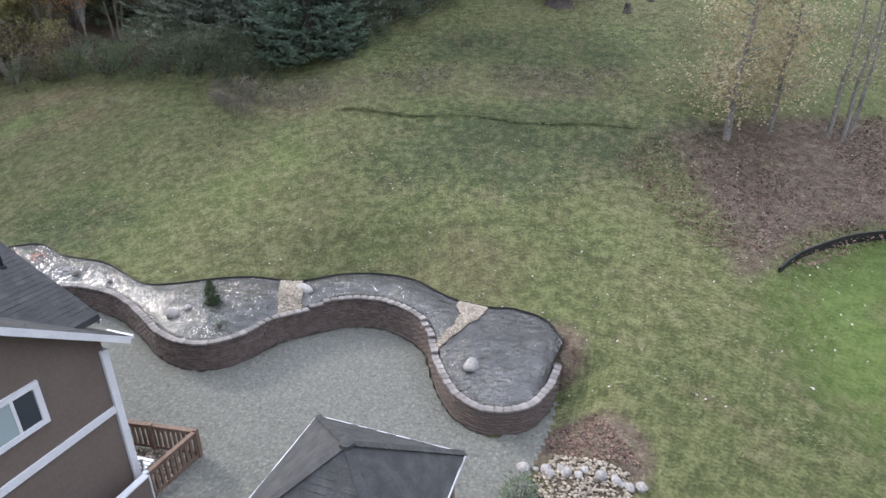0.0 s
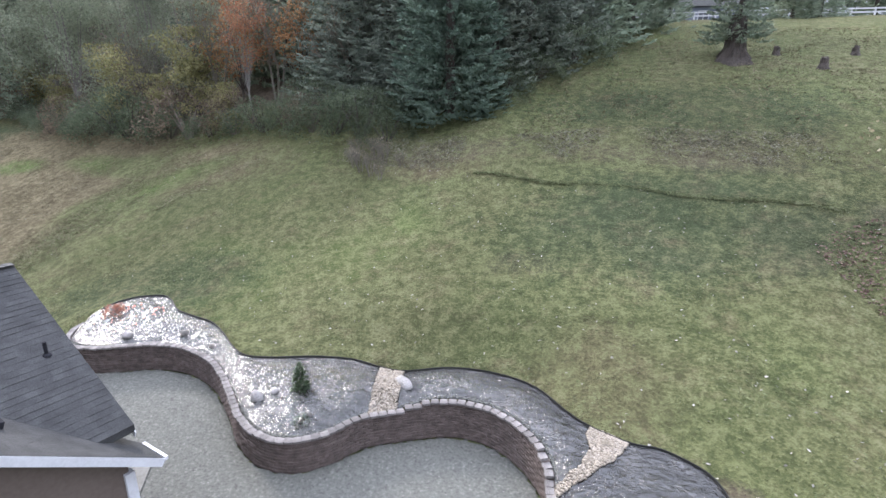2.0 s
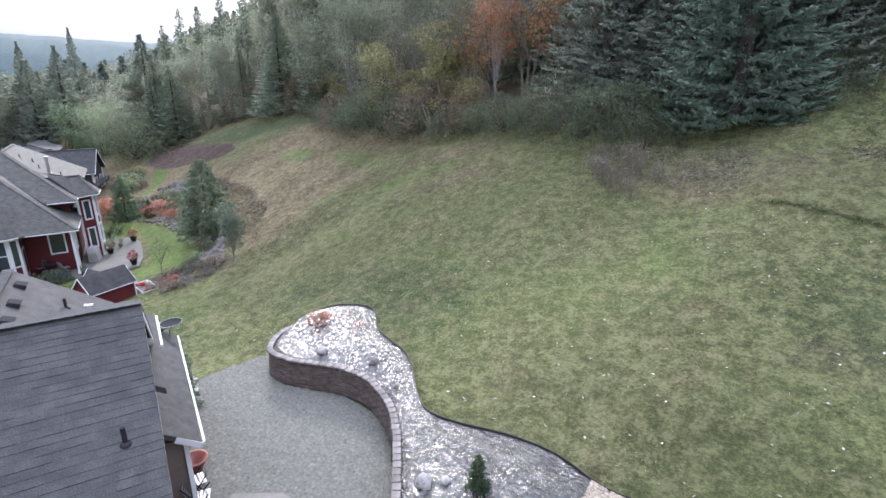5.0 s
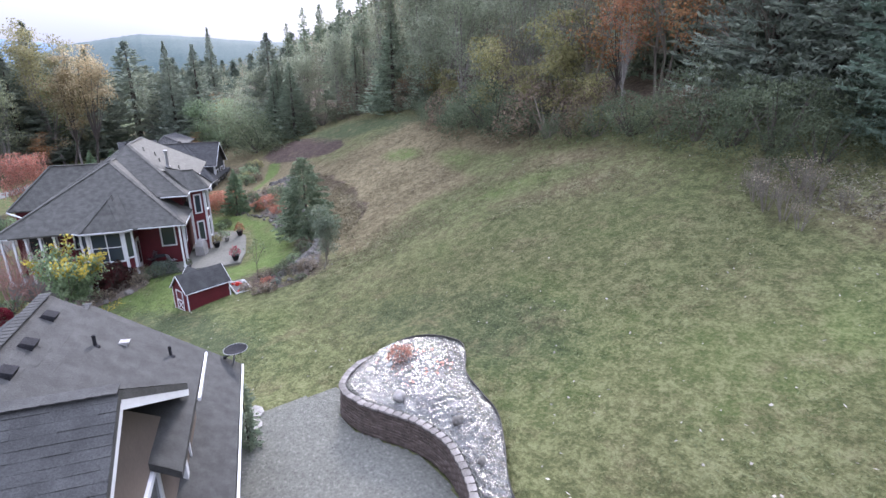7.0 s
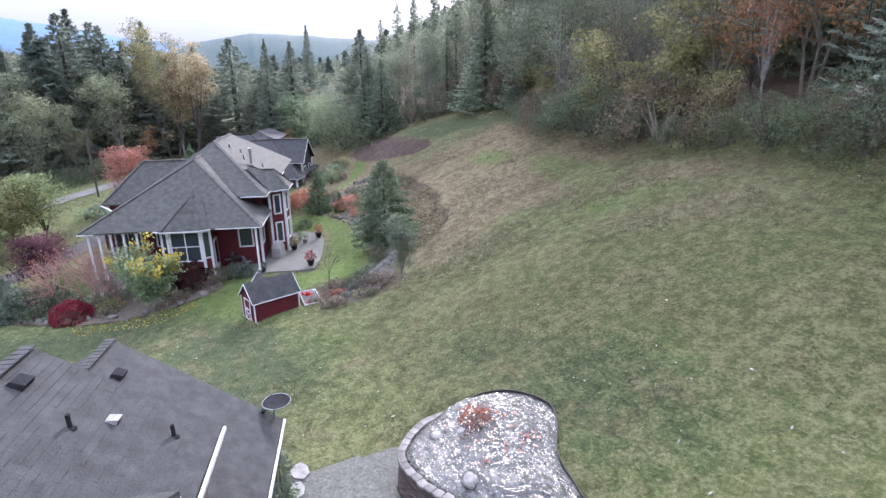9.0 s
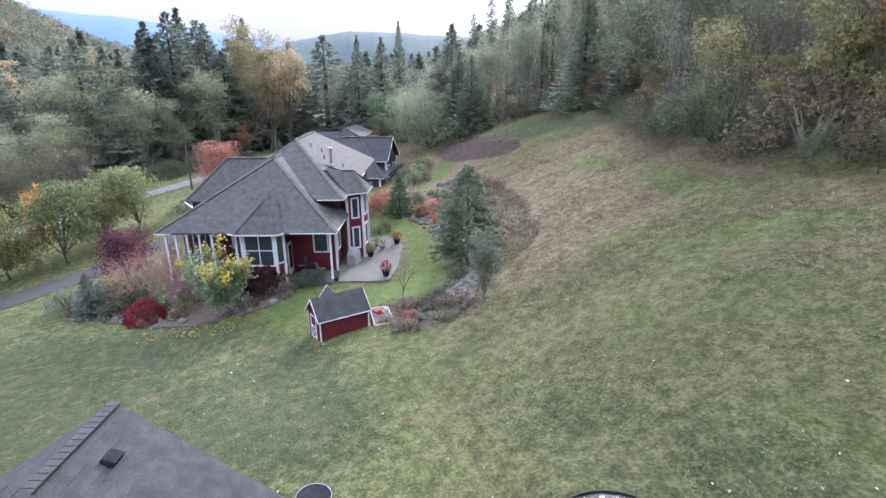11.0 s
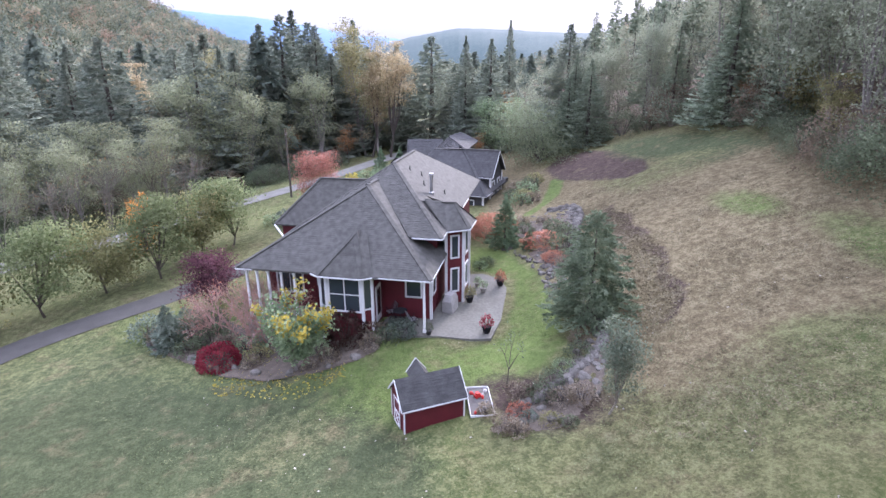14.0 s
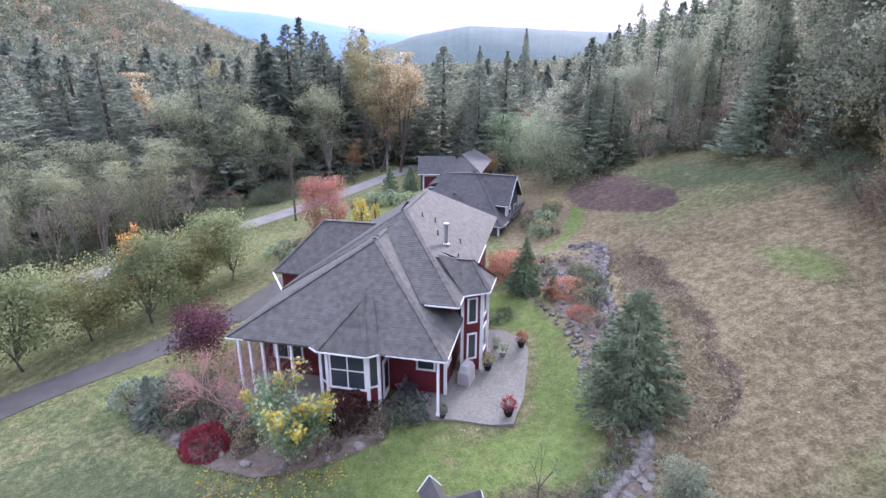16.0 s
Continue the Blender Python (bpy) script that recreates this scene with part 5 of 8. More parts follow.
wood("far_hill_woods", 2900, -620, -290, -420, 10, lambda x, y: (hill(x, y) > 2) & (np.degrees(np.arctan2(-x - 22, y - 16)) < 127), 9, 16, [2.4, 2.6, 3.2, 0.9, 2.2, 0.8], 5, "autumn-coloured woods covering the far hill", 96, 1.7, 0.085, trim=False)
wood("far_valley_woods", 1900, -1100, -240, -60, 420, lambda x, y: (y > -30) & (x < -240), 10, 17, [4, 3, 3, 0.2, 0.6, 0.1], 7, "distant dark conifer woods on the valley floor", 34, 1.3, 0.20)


def ridge(name, dist, az0, az1, heights, material, label, seed):
    """A distant range: a long tapering body whose crest follows the given heights."""
    n, m = 160, 8
    r = np.random.default_rng(seed)
    az = np.radians(np.linspace(az0, az1, n))
    crest = np.interp(np.linspace(0, 1, n), np.linspace(0, 1, len(heights)), heights)
    crest += np.convolve(r.normal(0, 1, n + 8), np.ones(9) / 9, "valid") * 0.025 * max(heights)
    rows = []
    for j in range(m):
        t = j / (m - 1)
        d = dist * (1 + 0.35 * t)
        z = crest * math.sin(math.pi * 0.5 * t) ** 0.8 - 30 * (1 - t) if j < m - 1 else crest
        rows.append(np.stack([-25 - np.sin(az) * d, 16 + np.cos(az) * d, z], 1))
    v = np.vstack(rows)
    i = (np.arange(m - 1)[:, None] * n + np.arange(n - 1)[None]).ravel()
    f = np.stack([i, i + 1, i + n + 1, i + n], 1)
    tagged(part(name, (v, f), material, smooth=True), label, "mountains", kind="structure")


# teal tint stands in for haze over the hill's woods
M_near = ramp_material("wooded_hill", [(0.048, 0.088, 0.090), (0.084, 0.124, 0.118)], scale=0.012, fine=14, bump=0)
# the range's blue is distance haze put into its base colour
M_hazeblue = ramp_material("blue_mountain", [(0.105, 0.205, 0.340), (0.130, 0.235, 0.375)], scale=0.002, fine=10, bump=0)
ridge("backdrop_hill", 1300, 58, 90, [100, 104, 110, 115, 124, 128, 104, 62], M_near, "low wooded hill closing the valley, in haze-tinted teal", 1)
ridge("backdrop_mountains", 2900, 66, 130, [120, 120, 130, 140, 165, 205, 238, 285, 325, 345, 350, 350, 345, 340, 335, 330], M_hazeblue, "distant mountain range painted haze-blue", 2)


# ---- houses ----
def courses(name, poly, material, parent, exposure=0.145, tab=0.33, thick=0.009, seed=0, limit=0, label=""):
    """Shingle tabs over a convex roof plane; the first two corners are its eave. Every course overlaps the one below."""
    P = [Vector(p) for p in poly]
    e = (P[1] - P[0]).normalized()
    nrm = Vector((0, 0, 0))
    for i in range(1, len(P) - 1):
        nrm += (P[i] - P[0]).cross(P[i + 1] - P[0])
    nrm.normalize()
    if nrm.z < 0:
        nrm = -nrm
    up = nrm.cross(e)
    if up.z < 0:
        up = -up
    q = [((p - P[0]).dot(e), (p - P[0]).dot(up)) for p in P]
    top = max(t for _, t in q)
    r = random.Random(seed)

    def span(t):
        xs = []
        for (x0, t0), (x1, t1) in zip(q, q[1:] + q[:1]):
            if abs(t1 - t0) < 1e-6:
                if abs(t - t0) < 1e-4:
                    xs += [x0, x1]
            elif min(t0, t1) - 1e-6 <= t <= max(t0, t1) + 1e-6:
                xs.append(x0 + (x1 - x0) * (t - t0) / (t1 - t0))
        return (min(xs), max(xs)) if xs else None

    g, k = Geo(), 0
    while k * exposure < top - 0.02:
        t0, t1 = k * exposure, min((k + 1) * exposure, top)
        a, b = span(max(t0, 1e-5)), span(t1 - 1e-5)
        if a and b:
            x = min(a[0], b[0]) - r.uniform(0, tab)
            while x < max(a[1], b[1]):
                w = tab * r.uniform(0.7, 1.25)
                l0, r0 = max(x, a[0]), min(x + w, a[1])
                l1, r1 = max(x, b[0]), min(x + w, b[1])
                if r0 > l0 + 0.01 or r1 > l1 + 0.01:
                    r0, r1 = max(r0, l0), max(r1, l1)
                    d = thick * r.uniform(0.35, 1.8)
                    at = lambda xx, tt, hh: P[0] + e * xx + up * tt + nrm * hh
                    g.add([at(l0, t0, 0.006), at(r0, t0, 0.006), at(r0, t0, 0.006 + d), at(l0, t0, 0.006 + d), at(r1, t1, 0.007), at(l1, t1, 0.007)],
                          [(0, 1, 2, 3), (3, 2, 4, 5)])
                x += w
        k += 1
    ob = part(name, g, material, parent, label)
    return tagged(ob, kind="stuff")


def flat_face(g, pts, thick=0.10):
    g.slab([tuple(p) for p in pts], thick)


def hip_caps(g, a, b, w=0.26, h=0.02):
    """Ridge or hip cap pieces along a line."""
    a, b = Vector(a), Vector(b)
    n = max(1, int((b - a).length / 0.16))
    for i in range(n):
        p, q = a.lerp(b, i / n), a.lerp(b, (i + 1) / n)
        g.beam(p + Vector((0, 0, 0.02)), q + Vector((0, 0, 0.03)), w, h)
    return g


def window(parent, x, y, z, turn, w, h, nx=2, nz=1, trim=0.10, label="white-framed window", pane=None):
    """A window on a wall: x along the wall, its outer face towards local -y."""
    ob = new("window")
    ob.empty_display_size = 0.1
    ob.parent = parent
    ob.matrix_local = pose(x, y, z, 0, 0, turn)
    tagged(ob, label)
    g = Geo()
    for a in (-w / 2 - trim, w / 2):
        g.box(a, -0.05, -trim, a + trim, 0.02, h + trim)
    for a in (-trim, h):
        g.box(-w / 2, -0.05, a, w / 2, 0.02, a + trim)
    for i in range(1, nx):
        c = -w / 2 + w * i / nx
        g.box(c - 0.03, -0.035, 0, c + 0.03, 0.015, h)
    for i in range(1, nz):
        c = h * i / nz
        g.box(-w / 2, -0.033, c - 0.03, w / 2, 0.013, c + 0.03)
    part("frame", g, M_white, ob)
    part("pane", Geo().box(-w / 2, -0.012, 0, w / 2, 0.0, h), pane or M_glass, ob)
    return ob


def vent_pipe(x, y, z, h, label="dark roof vent pipe with flashing", parent=None):
    g = Geo()
    g.lathe(0, 0, [(0.10, -0.08), (0.08, 0.01), (0.035, 0.04), (0.035, h * 0.75), (0.028, h * 0.75)], 10)
    ob = part("vent_pipe", g, M_darkmetal, parent, label)
    ob.matrix_local = pose(x, y, z)
    return ob


def box_vent(x, y, z, turn, pitch, parent):
    g = Geo()
    g.add([(-0.21, -0.16, 0), (0.21, -0.16, 0), (0.21, 0.16, 0), (-0.21, 0.16, 0), (-0.18, -0.15, 0.12), (0.18, -0.15, 0.12), (0.18, 0.13, 0.07), (-0.18, 0.13, 0.07)],
          [(3, 2, 1, 0), (4, 5, 6, 7), (0, 1, 5, 4), (1, 2, 6, 5), (2, 3, 7, 6), (3, 0, 4, 7)])
    ob = part("roof_vent", g, M_darkmetal, parent, "dark box vent on the shingles")
    ob.matrix_local = pose(x, y, z, 0, 0, turn) @ pose(0, 0, 0.02, pitch, 0, 0)
    return ob


TURN_H = 71.4


def red_house():
    H = thing("house", pose(-44.84, 19.06, 0, 0, 0, TURN_H), "dark red house with white trim and grey hipped shingle roof", "house")
    F = [(-11.45, -0.25, 1.1), (0.05, -0.25, 1.1), (-5.2, 5.4, 4.96), (-5.2, 11, 4.96), (0.05, 11, 1.1), (-11.45, 11, 1.1)]
    Mn = dict(se=(0.1, 2.6, 2.6), p=(-4.5, 9.0, 5.8), p2=(-4.5, 15, 5.8), ne=(0.1, 20, 2.6), lc=(-11.6, 6.0, 1.1), lb=(-11.6, 19, 1.1))
    T = dict(a=(0.1, 4.1, 2.6), b=(1.4, 4.9, 2.6), c=(1.48, 7.1, 2.6), d=(0.1, 7.9, 2.6), r0=(-1.9, 6.0, 3.95), r1=(0.25, 6.0, 3.95))
    B = dict(a=(-7.1, -0.05, 1.1), b=(-6.35, -0.58, 1.1), c=(-3.8, -0.62, 1.1), d=(-3.25, -0.2, 1.1), t=(-4.75, 1.5, 3.0), t2=(-4.75, 2.7, 3.0))
    Gr = dict(a=(-13.6, 8.6, 1.1), b=(-8, 8.6, 1.1), c=(-8, 17.5, 1.1), d=(-13.6, 17.5, 1.1), r0=(-10.9, 11.3, 4.1), r1=(-6.0, 11.3, 4.1))
    planes = [(F[0], F[1], F[2]), (F[1], F[4], F[3], F[2]), (F[5], F[0], F[2], F[3]),
              (Mn["lc"], (-5.2, 7.3, 4.96), Mn["p"]), ((-1.9, 2.6, 2.6), Mn["se"], Mn["p"], (-5.2, 7.3, 4.96)), (Mn["se"], Mn["ne"], Mn["p2"], Mn["p"]), (Mn["lb"], Mn["lc"], Mn["p"], Mn["p2"]), (Mn["ne"], Mn["lb"], Mn["p2"]),
              (T["a"], T["b"], T["r1"], T["r0"]), (T["b"], T["c"], T["r1"]), (T["c"], T["d"], T["r0"], T["r1"]),
              (B["a"], B["b"], B["t"]), (B["b"], B["c"], B["t"]), (B["c"], B["d"], B["t2"], B["t"]),
              (Gr["a"], Gr["b"], Gr["r1"], Gr["r0"]), (Gr["d"], Gr["a"], Gr["r0"])]
    g = Geo()
    for p in planes:
        flat_face(g, p)
    roof = part("roof", g, M_roof, H, "grey asphalt shingle roof")
    for i, p in enumerate(planes):
        courses("shingles", p, M_roof, roof, 0.15, 0.33, 0.010, seed=i)
    g = Geo()
    for a, b in ((F[0], F[2]), (F[1], F[2]), (Mn["lc"], Mn["p"]), (Mn["se"], Mn["p"]), (Mn["p"], Mn["p2"]), (F[2], F[3]), (T["b"], T["r1"]), (T["c"], T["r1"]), (T["r0"], T["r1"]), (B["b"], B["t"]), (B["c"], B["t"]), (Gr["a"], Gr["r0"]), (Gr["r0"], Gr["r1"])):
        tagged(part("ridge_cap", hip_caps(Geo(), a, b), M_roof, roof), kind="stuff")
    g = Geo()
    for a, b in ((F[0], B["a"]), (B["a"], B["b"]), (B["b"], B["c"]), (B["c"], B["d"]), (B["d"], F[1]), (F[1], (0.05, 3.3, 1.1)), (F[0], (-11.45, 6, 1.1)), ((-1.7, 2.6, 2.6), Mn["se"]), (Mn["se"], T["a"]), (T["a"], T["b"]), (T["b"], T["c"]), (T["c"], T["d"]), (T["d"], (0.1, 13, 2.6)),
                 (Mn["lc"], Gr["a"]), (Gr["a"], Gr["d"])):
        a, b = Vector(a), Vector(b)
        part("gutter", Geo().beam(a - Vector((0, 0, 0.07)), b - Vector((0, 0, 0.07)), 0.09, 0.075), M_white, H, "white gutter and fascia")
    for c in ((-10.9, 2.2, -6.6, 10.5, 1.0), (-6.6, 0.35, -3.5, 10.5, 1.0), (-3.5, 2.2, -0.55, 10.5, 1.0), (-4.0, 4.0, -0.5, 18, 2.5), (-11, 6.5, -4.0, 18, 1.0), (-13.2, 9.0, -8, 17, 1.0)):
        part("wall", Geo().box(c[0], c[1], -4.6, c[2], c[3], c[4]), M_red, H, "dark red clapboard wall")
    part("bay_wall", Geo().add([(0.0, 4.5, -4.6), (0.95, 5.1, -4.6), (1.05, 6.95, -4.6), (0.0, 7.5, -4.6), (0.0, 4.5, 2.5), (0.95, 5.1, 2.5), (1.05, 6.95, 2.5), (0.0, 7.5, 2.5)], [(0, 1, 5, 4), (1, 2, 6, 5), (2, 3, 7, 6), (4, 5, 6, 7)]), M_red, H)
    part("bay_wall", Geo().add([(-6.6, 0.35, -4.6), (-6.1, 0.0, -4.6), (-3.95, 0.0, -4.6), (-3.5, 0.35, -4.6), (-6.6, 0.35, 1.0), (-6.1, 0.0, 1.0), (-3.95, 0.0, 1.0), (-3.5, 0.35, 1.0)], [(0, 1, 5, 4), (1, 2, 6, 5), (2, 3, 7, 6)]), M_red, H)
    g = Geo()
    g.box(-11.2, -0.1, -0.0 + 0.98, 0.0, 11, 1.02)
    part("soffit", g, M_white, H)
    window(H, -5.02, -0.01, -1.15, 0, 1.75, 1.95, 2, 2)
    window(H, -3.72, 0.17, -1.0, 37, 0.42, 1.75, 1, 1)
    window(H, -6.36, 0.17, -1.0, -35, 0.42, 1.75, 1, 1)
    window(H, -1.55, 2.19, -0.95, 0, 0.85, 1.35, 1, 1)
    window(H, -0.495, 3.1, -0.95, 90, 0.7, 1.35, 1, 1)
    window(H, -7.1, 2.19, -0.6, 0, 0.8, 1.3, 1, 1)
    for z, h in ((0.75, 1.35), (-1.5, 1.45)):
        window(H, 0.47, 4.8, z, 33, 0.42, h, 1, 1)
        window(H, 1.01, 6.02, z, 87, 0.8, h, 1, 1)
    window(H, -0.495, 10.0, 1.0, 90, 1.0, 1.2, 2, 1)
    window(H, -9.4, 2.19, -1.2, 0, 1.6, 1.7, 2, 1)
    # white corner boards and bands
    g = Geo()
    for x, y in ((-0.5, 2.2), (-6.6, 0.35), (-6.1, 0.0), (-3.95, 0.0), (-3.5, 0.35), (-0.02, 4.5), (0.97, 5.1), (1.06, 6.95), (-1.75, 4.0)):
        top = 2.5 if y > 4 else 1.0
        part("corner_board", Geo().box(x - 0.08, y - 0.08, -3.2, x + 0.08, y + 0.08, top), M_white, H, "white corner board")
    g = Geo()
    g.box(-6.1, -0.03, 0.85, -3.95, 0.02, 1.0)
    g.box(-3.5, 2.17, 0.85, -0.55, 2.21, 1.0)
    part("frieze", g, M_white, H)
    d = part("door", Geo().box(-0.45, -0.05, 0, 0.45, 0.02, 2.2), M_white, H, "white glazed patio door")
    d.matrix_local = pose(-3.49, 1.3, -2.2, 0, 0, 90)
    part("pane", Geo().box(-0.3, -0.06, 0.4, 0.3, -0.045, 2.0), M_glass, d)
    for x in (-0.42, -8.0, -8.8, -9.6, -10.3, -10.95):
        g = Geo()
        g.box(-0.06, -0.06, -1.6 if x < -1 else 0.0, 0.06, 0.06, 3.1 + (0 if x > -1 else 0)).box(-0.09, -0.09, 2.97, 0.09, 0.09, 3.1).box(-0.09, -0.09, 0.0, 0.09, 0.09, 0.15)
        p = part("porch_post", g, M_white, H, "white square porch post")
        p.matrix_local = pose(x, 0.02, -2.12)
    g = Geo().box(-11.2, -0.1, -4.2, -6.7, 2.3, -2.2)
    part("porch_floor", g, M_concrete, H)
    chim = part("chimney_pipe", Geo().lathe(0, 0, [(0.2, -0.4), (0.2, 0.05), (0.11, 0.08), (0.11, 1.15), (0.17, 1.17), (0.17, 1.32), (0.05, 1.36)], 12), M_metal, H, "galvanised flue pipe")
    chim.matrix_local = pose(-1.75, 8.4, 3.95)
    for x, y, z in ((-2.9, 10.5, 4.72), (-3.6, 9.9, 5.2), (-1.2, 10.2, 3.52), (-2.4, 9.0, 4.37), (-0.9, 7.9, 3.32)):
        vent_pipe(x, y, z, 0.35, parent=H)
    for i in range(5):
        box_vent(-4.62 - 0.05 * i, 9.1 + 0.45 * i, 5.74, 0, 0, H).scale = (0.45, 0.8, 0.8)
    for i in range(2):
        box_vent(-5.25, 5.5 + 0.5 * i, 4.92, 0, 0, H).scale = (0.45, 0.8, 0.8)
    return H


def plain_wall(g, pts, z0, z1):
    n = len(pts)
    g.add([(x, y, z0) for x, y in pts] + [(x, y, z1) for x, y in pts], [(i, (i + 1) % n, n + (i + 1) % n, n + i) for i in range(n)] + [tuple(range(n, 2 * n))])


def taupe_house():
    H = thing("house", pose(-7.3, 10.5, 0, 0, 0, TURN_H), "two-storey taupe house with white trim and slate-grey shingle roof", "house")
    sl = 0.68
    A_n = [(0.0, -0.3, 4.34), (0.0, 0.45, 4.34), (-3.2, 4.5, 4.34 + sl * 3.2), (-4.2, 4.5, 4.34 + sl * 4.2), (-4.2, -0.3, 4.34 + sl * 4.2)]
    A_s = [(-8.4, 9, 4.34), (-8.4, -0.3, 4.34), (-4.2, -0.3, 4.34 + sl * 4.2), (-4.2, 9, 4.34 + sl * 4.2)]
    B_e = [(-8.0, 0.38, 4.83), (-0.08, 0.38, 4.83), (-0.08, 4.55, 7.16), (-8.0, 4.55, 7.16)]
    B_w = [(-0.08, 8.72, 4.80), (-8.0, 8.72, 4.80), (-8.0, 4.55, 7.16), (-0.08, 4.55, 7.16)]
    U_n = [(0.02, 6.4, 4.4), (0.02, 10.85, 4.4), (-2.95, 10.95, 6.33), (-2.95, 6.4, 6.33)]
    U_s = [(-6.2, 10.95, 4.2), (-6.2, 6.4, 4.2), (-2.95, 6.4, 6.33), (-2.95, 10.95, 6.33)]
    L_n = [(0.55, 7.3, 2.2), (0.55, 14.1, 2.2), (-3.3, 14.45, 4.7), (-3.3, 7.3, 4.7)]
    L_s = [(-7.2, 14.1, 2.2), (-7.2, 7.3, 2.2), (-3.3, 7.3, 4.7), (-3.3, 14.45, 4.7)]
    planes = [A_n, A_s, B_e, B_w, U_n, U_s, L_n, L_s]
    slopes = []
    for p in planes:
        g = Geo()
        flat_face(g, p, 0.14)
        slopes.append(part("roof_slope", g, M_roof_blue, H, "slate-grey asphalt shingle roof"))
    roof = slopes[0]
    for i, p in enumerate(planes):
        courses("shingles", p, M_roof_blue, slopes[i], 0.14, 0.26, 0.007, seed=20 + i)
    g = Geo()
    for a, b in ((B_e[2], B_e[3]), (A_n[4], A_n[3]), (U_n[2], U_n[3]), (L_n[2], L_n[3])):
        tagged(part("ridge_cap", hip_caps(Geo(), a, b, 0.24, 0.012), M_roof_blue, roof), kind="stuff")
    lo = Vector((0, 0, -0.09))
    for a, b in ((A_n[0], A_n[4]), (A_s[1], A_s[2]), (L_n[0], (0.0, 7.3, 2.56))):
        part("bargeboard", Geo().beam(Vector(a) + lo, Vector(b) + lo, 0.035, 0.15), M_white, H, "white bargeboard")
    for a, b in ((B_w[3], B_w[0]), (B_e[1], B_e[2])):
        k = Vector((-0.012, 0, -0.20))
        part("bargeboard", Geo().beam(Vector(a) + k, Vector(b) + k, 0.02, 0.15), M_white, H, "white bargeboard")
    g = Geo()
    for a, b in ((A_n[0], A_n[1]), ((0.02, 8.75, 4.4), U_n[1]), (L_n[0], L_n[1])):
        part("gutter", Geo().beam(Vector(a) + Vector((0.07, 0, -0.04)), Vector(b) + Vector((0.05, 0, -0.04)), 0.055, 0.075), M_white, H, "white gutter")
    g = Geo()
    g.beam((0.0, 8.9, 4.3), (-0.35, 9.1, 3.7), 0.08, 0.06).beam((-0.35, 9.1, 3.7), (-0.35, 9.1, 2.5), 0.08, 0.06)
    part("downspout", g, M_white, H)
    for pts, z0, z1 in (([(-0.45, 0.05), (-0.45, 8.4), (-8.0, 8.4), (-8.0, 0.05)], -0.4, 4.25), ([(-0.35, 8.4), (-0.35, 10.6), (-6.0, 10.6), (-6.0, 8.4)], 0, 4.3), ([(0.2, 7.6), (0.2, 13.8), (-7.0, 13.8), (-7.0, 7.6)], -1.2, 2.25)):
        w = Geo()
        plain_wall(w, pts, z0, z1)
        part("wall", w, M_taupe, H, "taupe painted siding")
    for tri in (((-0.45, 0.7, 4.25), (-0.45, 8.4, 4.25), (-0.45, 4.55, 7.05)), ((-0.2, 10.6, 4.2), (-5.7, 10.6, 4.2), (-2.95, 10.6, 6.2)), ((0.2, 13.8, 2.2), (-6.8, 13.8, 2.2), (-3.3, 13.8, 4.5))):
        part("gable_wall", Geo().add(tri, [(0, 1, 2)]), M_taupe, H, "taupe gable wall")
    part("gable_wall", Geo().add([(-0.45, 0.05, 4.25), (-7.95, 0.05, 4.25), (-7.95, 0.05, 4.52), (-4.2, 0.05, 7.06), (-0.45, 0.05, 4.52)], [(0, 1, 2, 3, 4)]), M_taupe, H, "taupe gable wall")
    for c in ((-0.55, -0.02, 0, -0.38, 0.13, 4.2), (-0.42, 8.3, 2.5, -0.30, 8.5, 4.3), (0.15, 7.52, -1, 0.26, 7.68, 2.2)):
        part("corner_board", Geo().box(*c), M_white, H, "white corner board")
    part("belly_band", Geo().box(-8.0, 0.0, 2.55, -0.38, 0.08, 2.73), M_white, H, "white belly band")
    w = window(H, -2.45, 0.04, 3.53, 0, 0.84, 0.76, 2, 1, 0.12)
    part("blind", Geo().box(-0.42, -0.016, 0, -0.03, -0.0125, 0.76), M_pale_pane, w, "pale left half of the window")
    window(H, -0.44, 6.1, 3.1, 90, 1.0, 1.3, 1, 1, 0.12)
    for x, y, h in ((-0.55, 2.3, 0.36), (-2.6, 1.4, 0.4)):
        z = 4.83 + (y - 0.38) * 0.559 if x > -2 else 4.34 - x * sl
        vent_pipe(x, y, z, h, parent=H)
    for x, y in ((-1.79, 9.5), (-0.57, 10.13)):
        vent_pipe(x, y, 4.4 - x * 0.65, 0.34, parent=H)
    for x, y, z in ((-2.6, 7.7, 6.1), (-2.62, 8.75, 6.11), (-2.65, 10.02, 6.13), (-2.74, 13.25, 4.36), (-1.9, 1.0, 4.34 + 1.9 * sl)):
        box_vent(x, y, z, 90, 33, H).scale = (0.8, 0.8, 0.9)
    hood = part("vent_hood", Geo().add([(-0.1, -0.08, 0), (0.1, -0.08, 0), (0.1, 0.1, 0), (-0.1, 0.1, 0), (-0.09, -0.08, 0.11), (0.09, -0.08, 0.11), (0.09, 0.1, 0.02), (-0.09, 0.1, 0.02)],
                                       [(3, 2, 1, 0), (4, 5, 6, 7), (1, 2, 6, 5), (2, 3, 7, 6), (3, 0, 4, 7)]), M_cover, H, "pale exhaust vent hood")
    hood.matrix_local = pose(-1.4, 9.97, 5.32, 0, 0, 90) @ pose(0, 0, 0.01, 33, 0, 0)
    part("opening", Geo().box(-0.075, -0.09, 0.01, 0.075, -0.085, 0.09), M_darkmetal, hood)
    return H


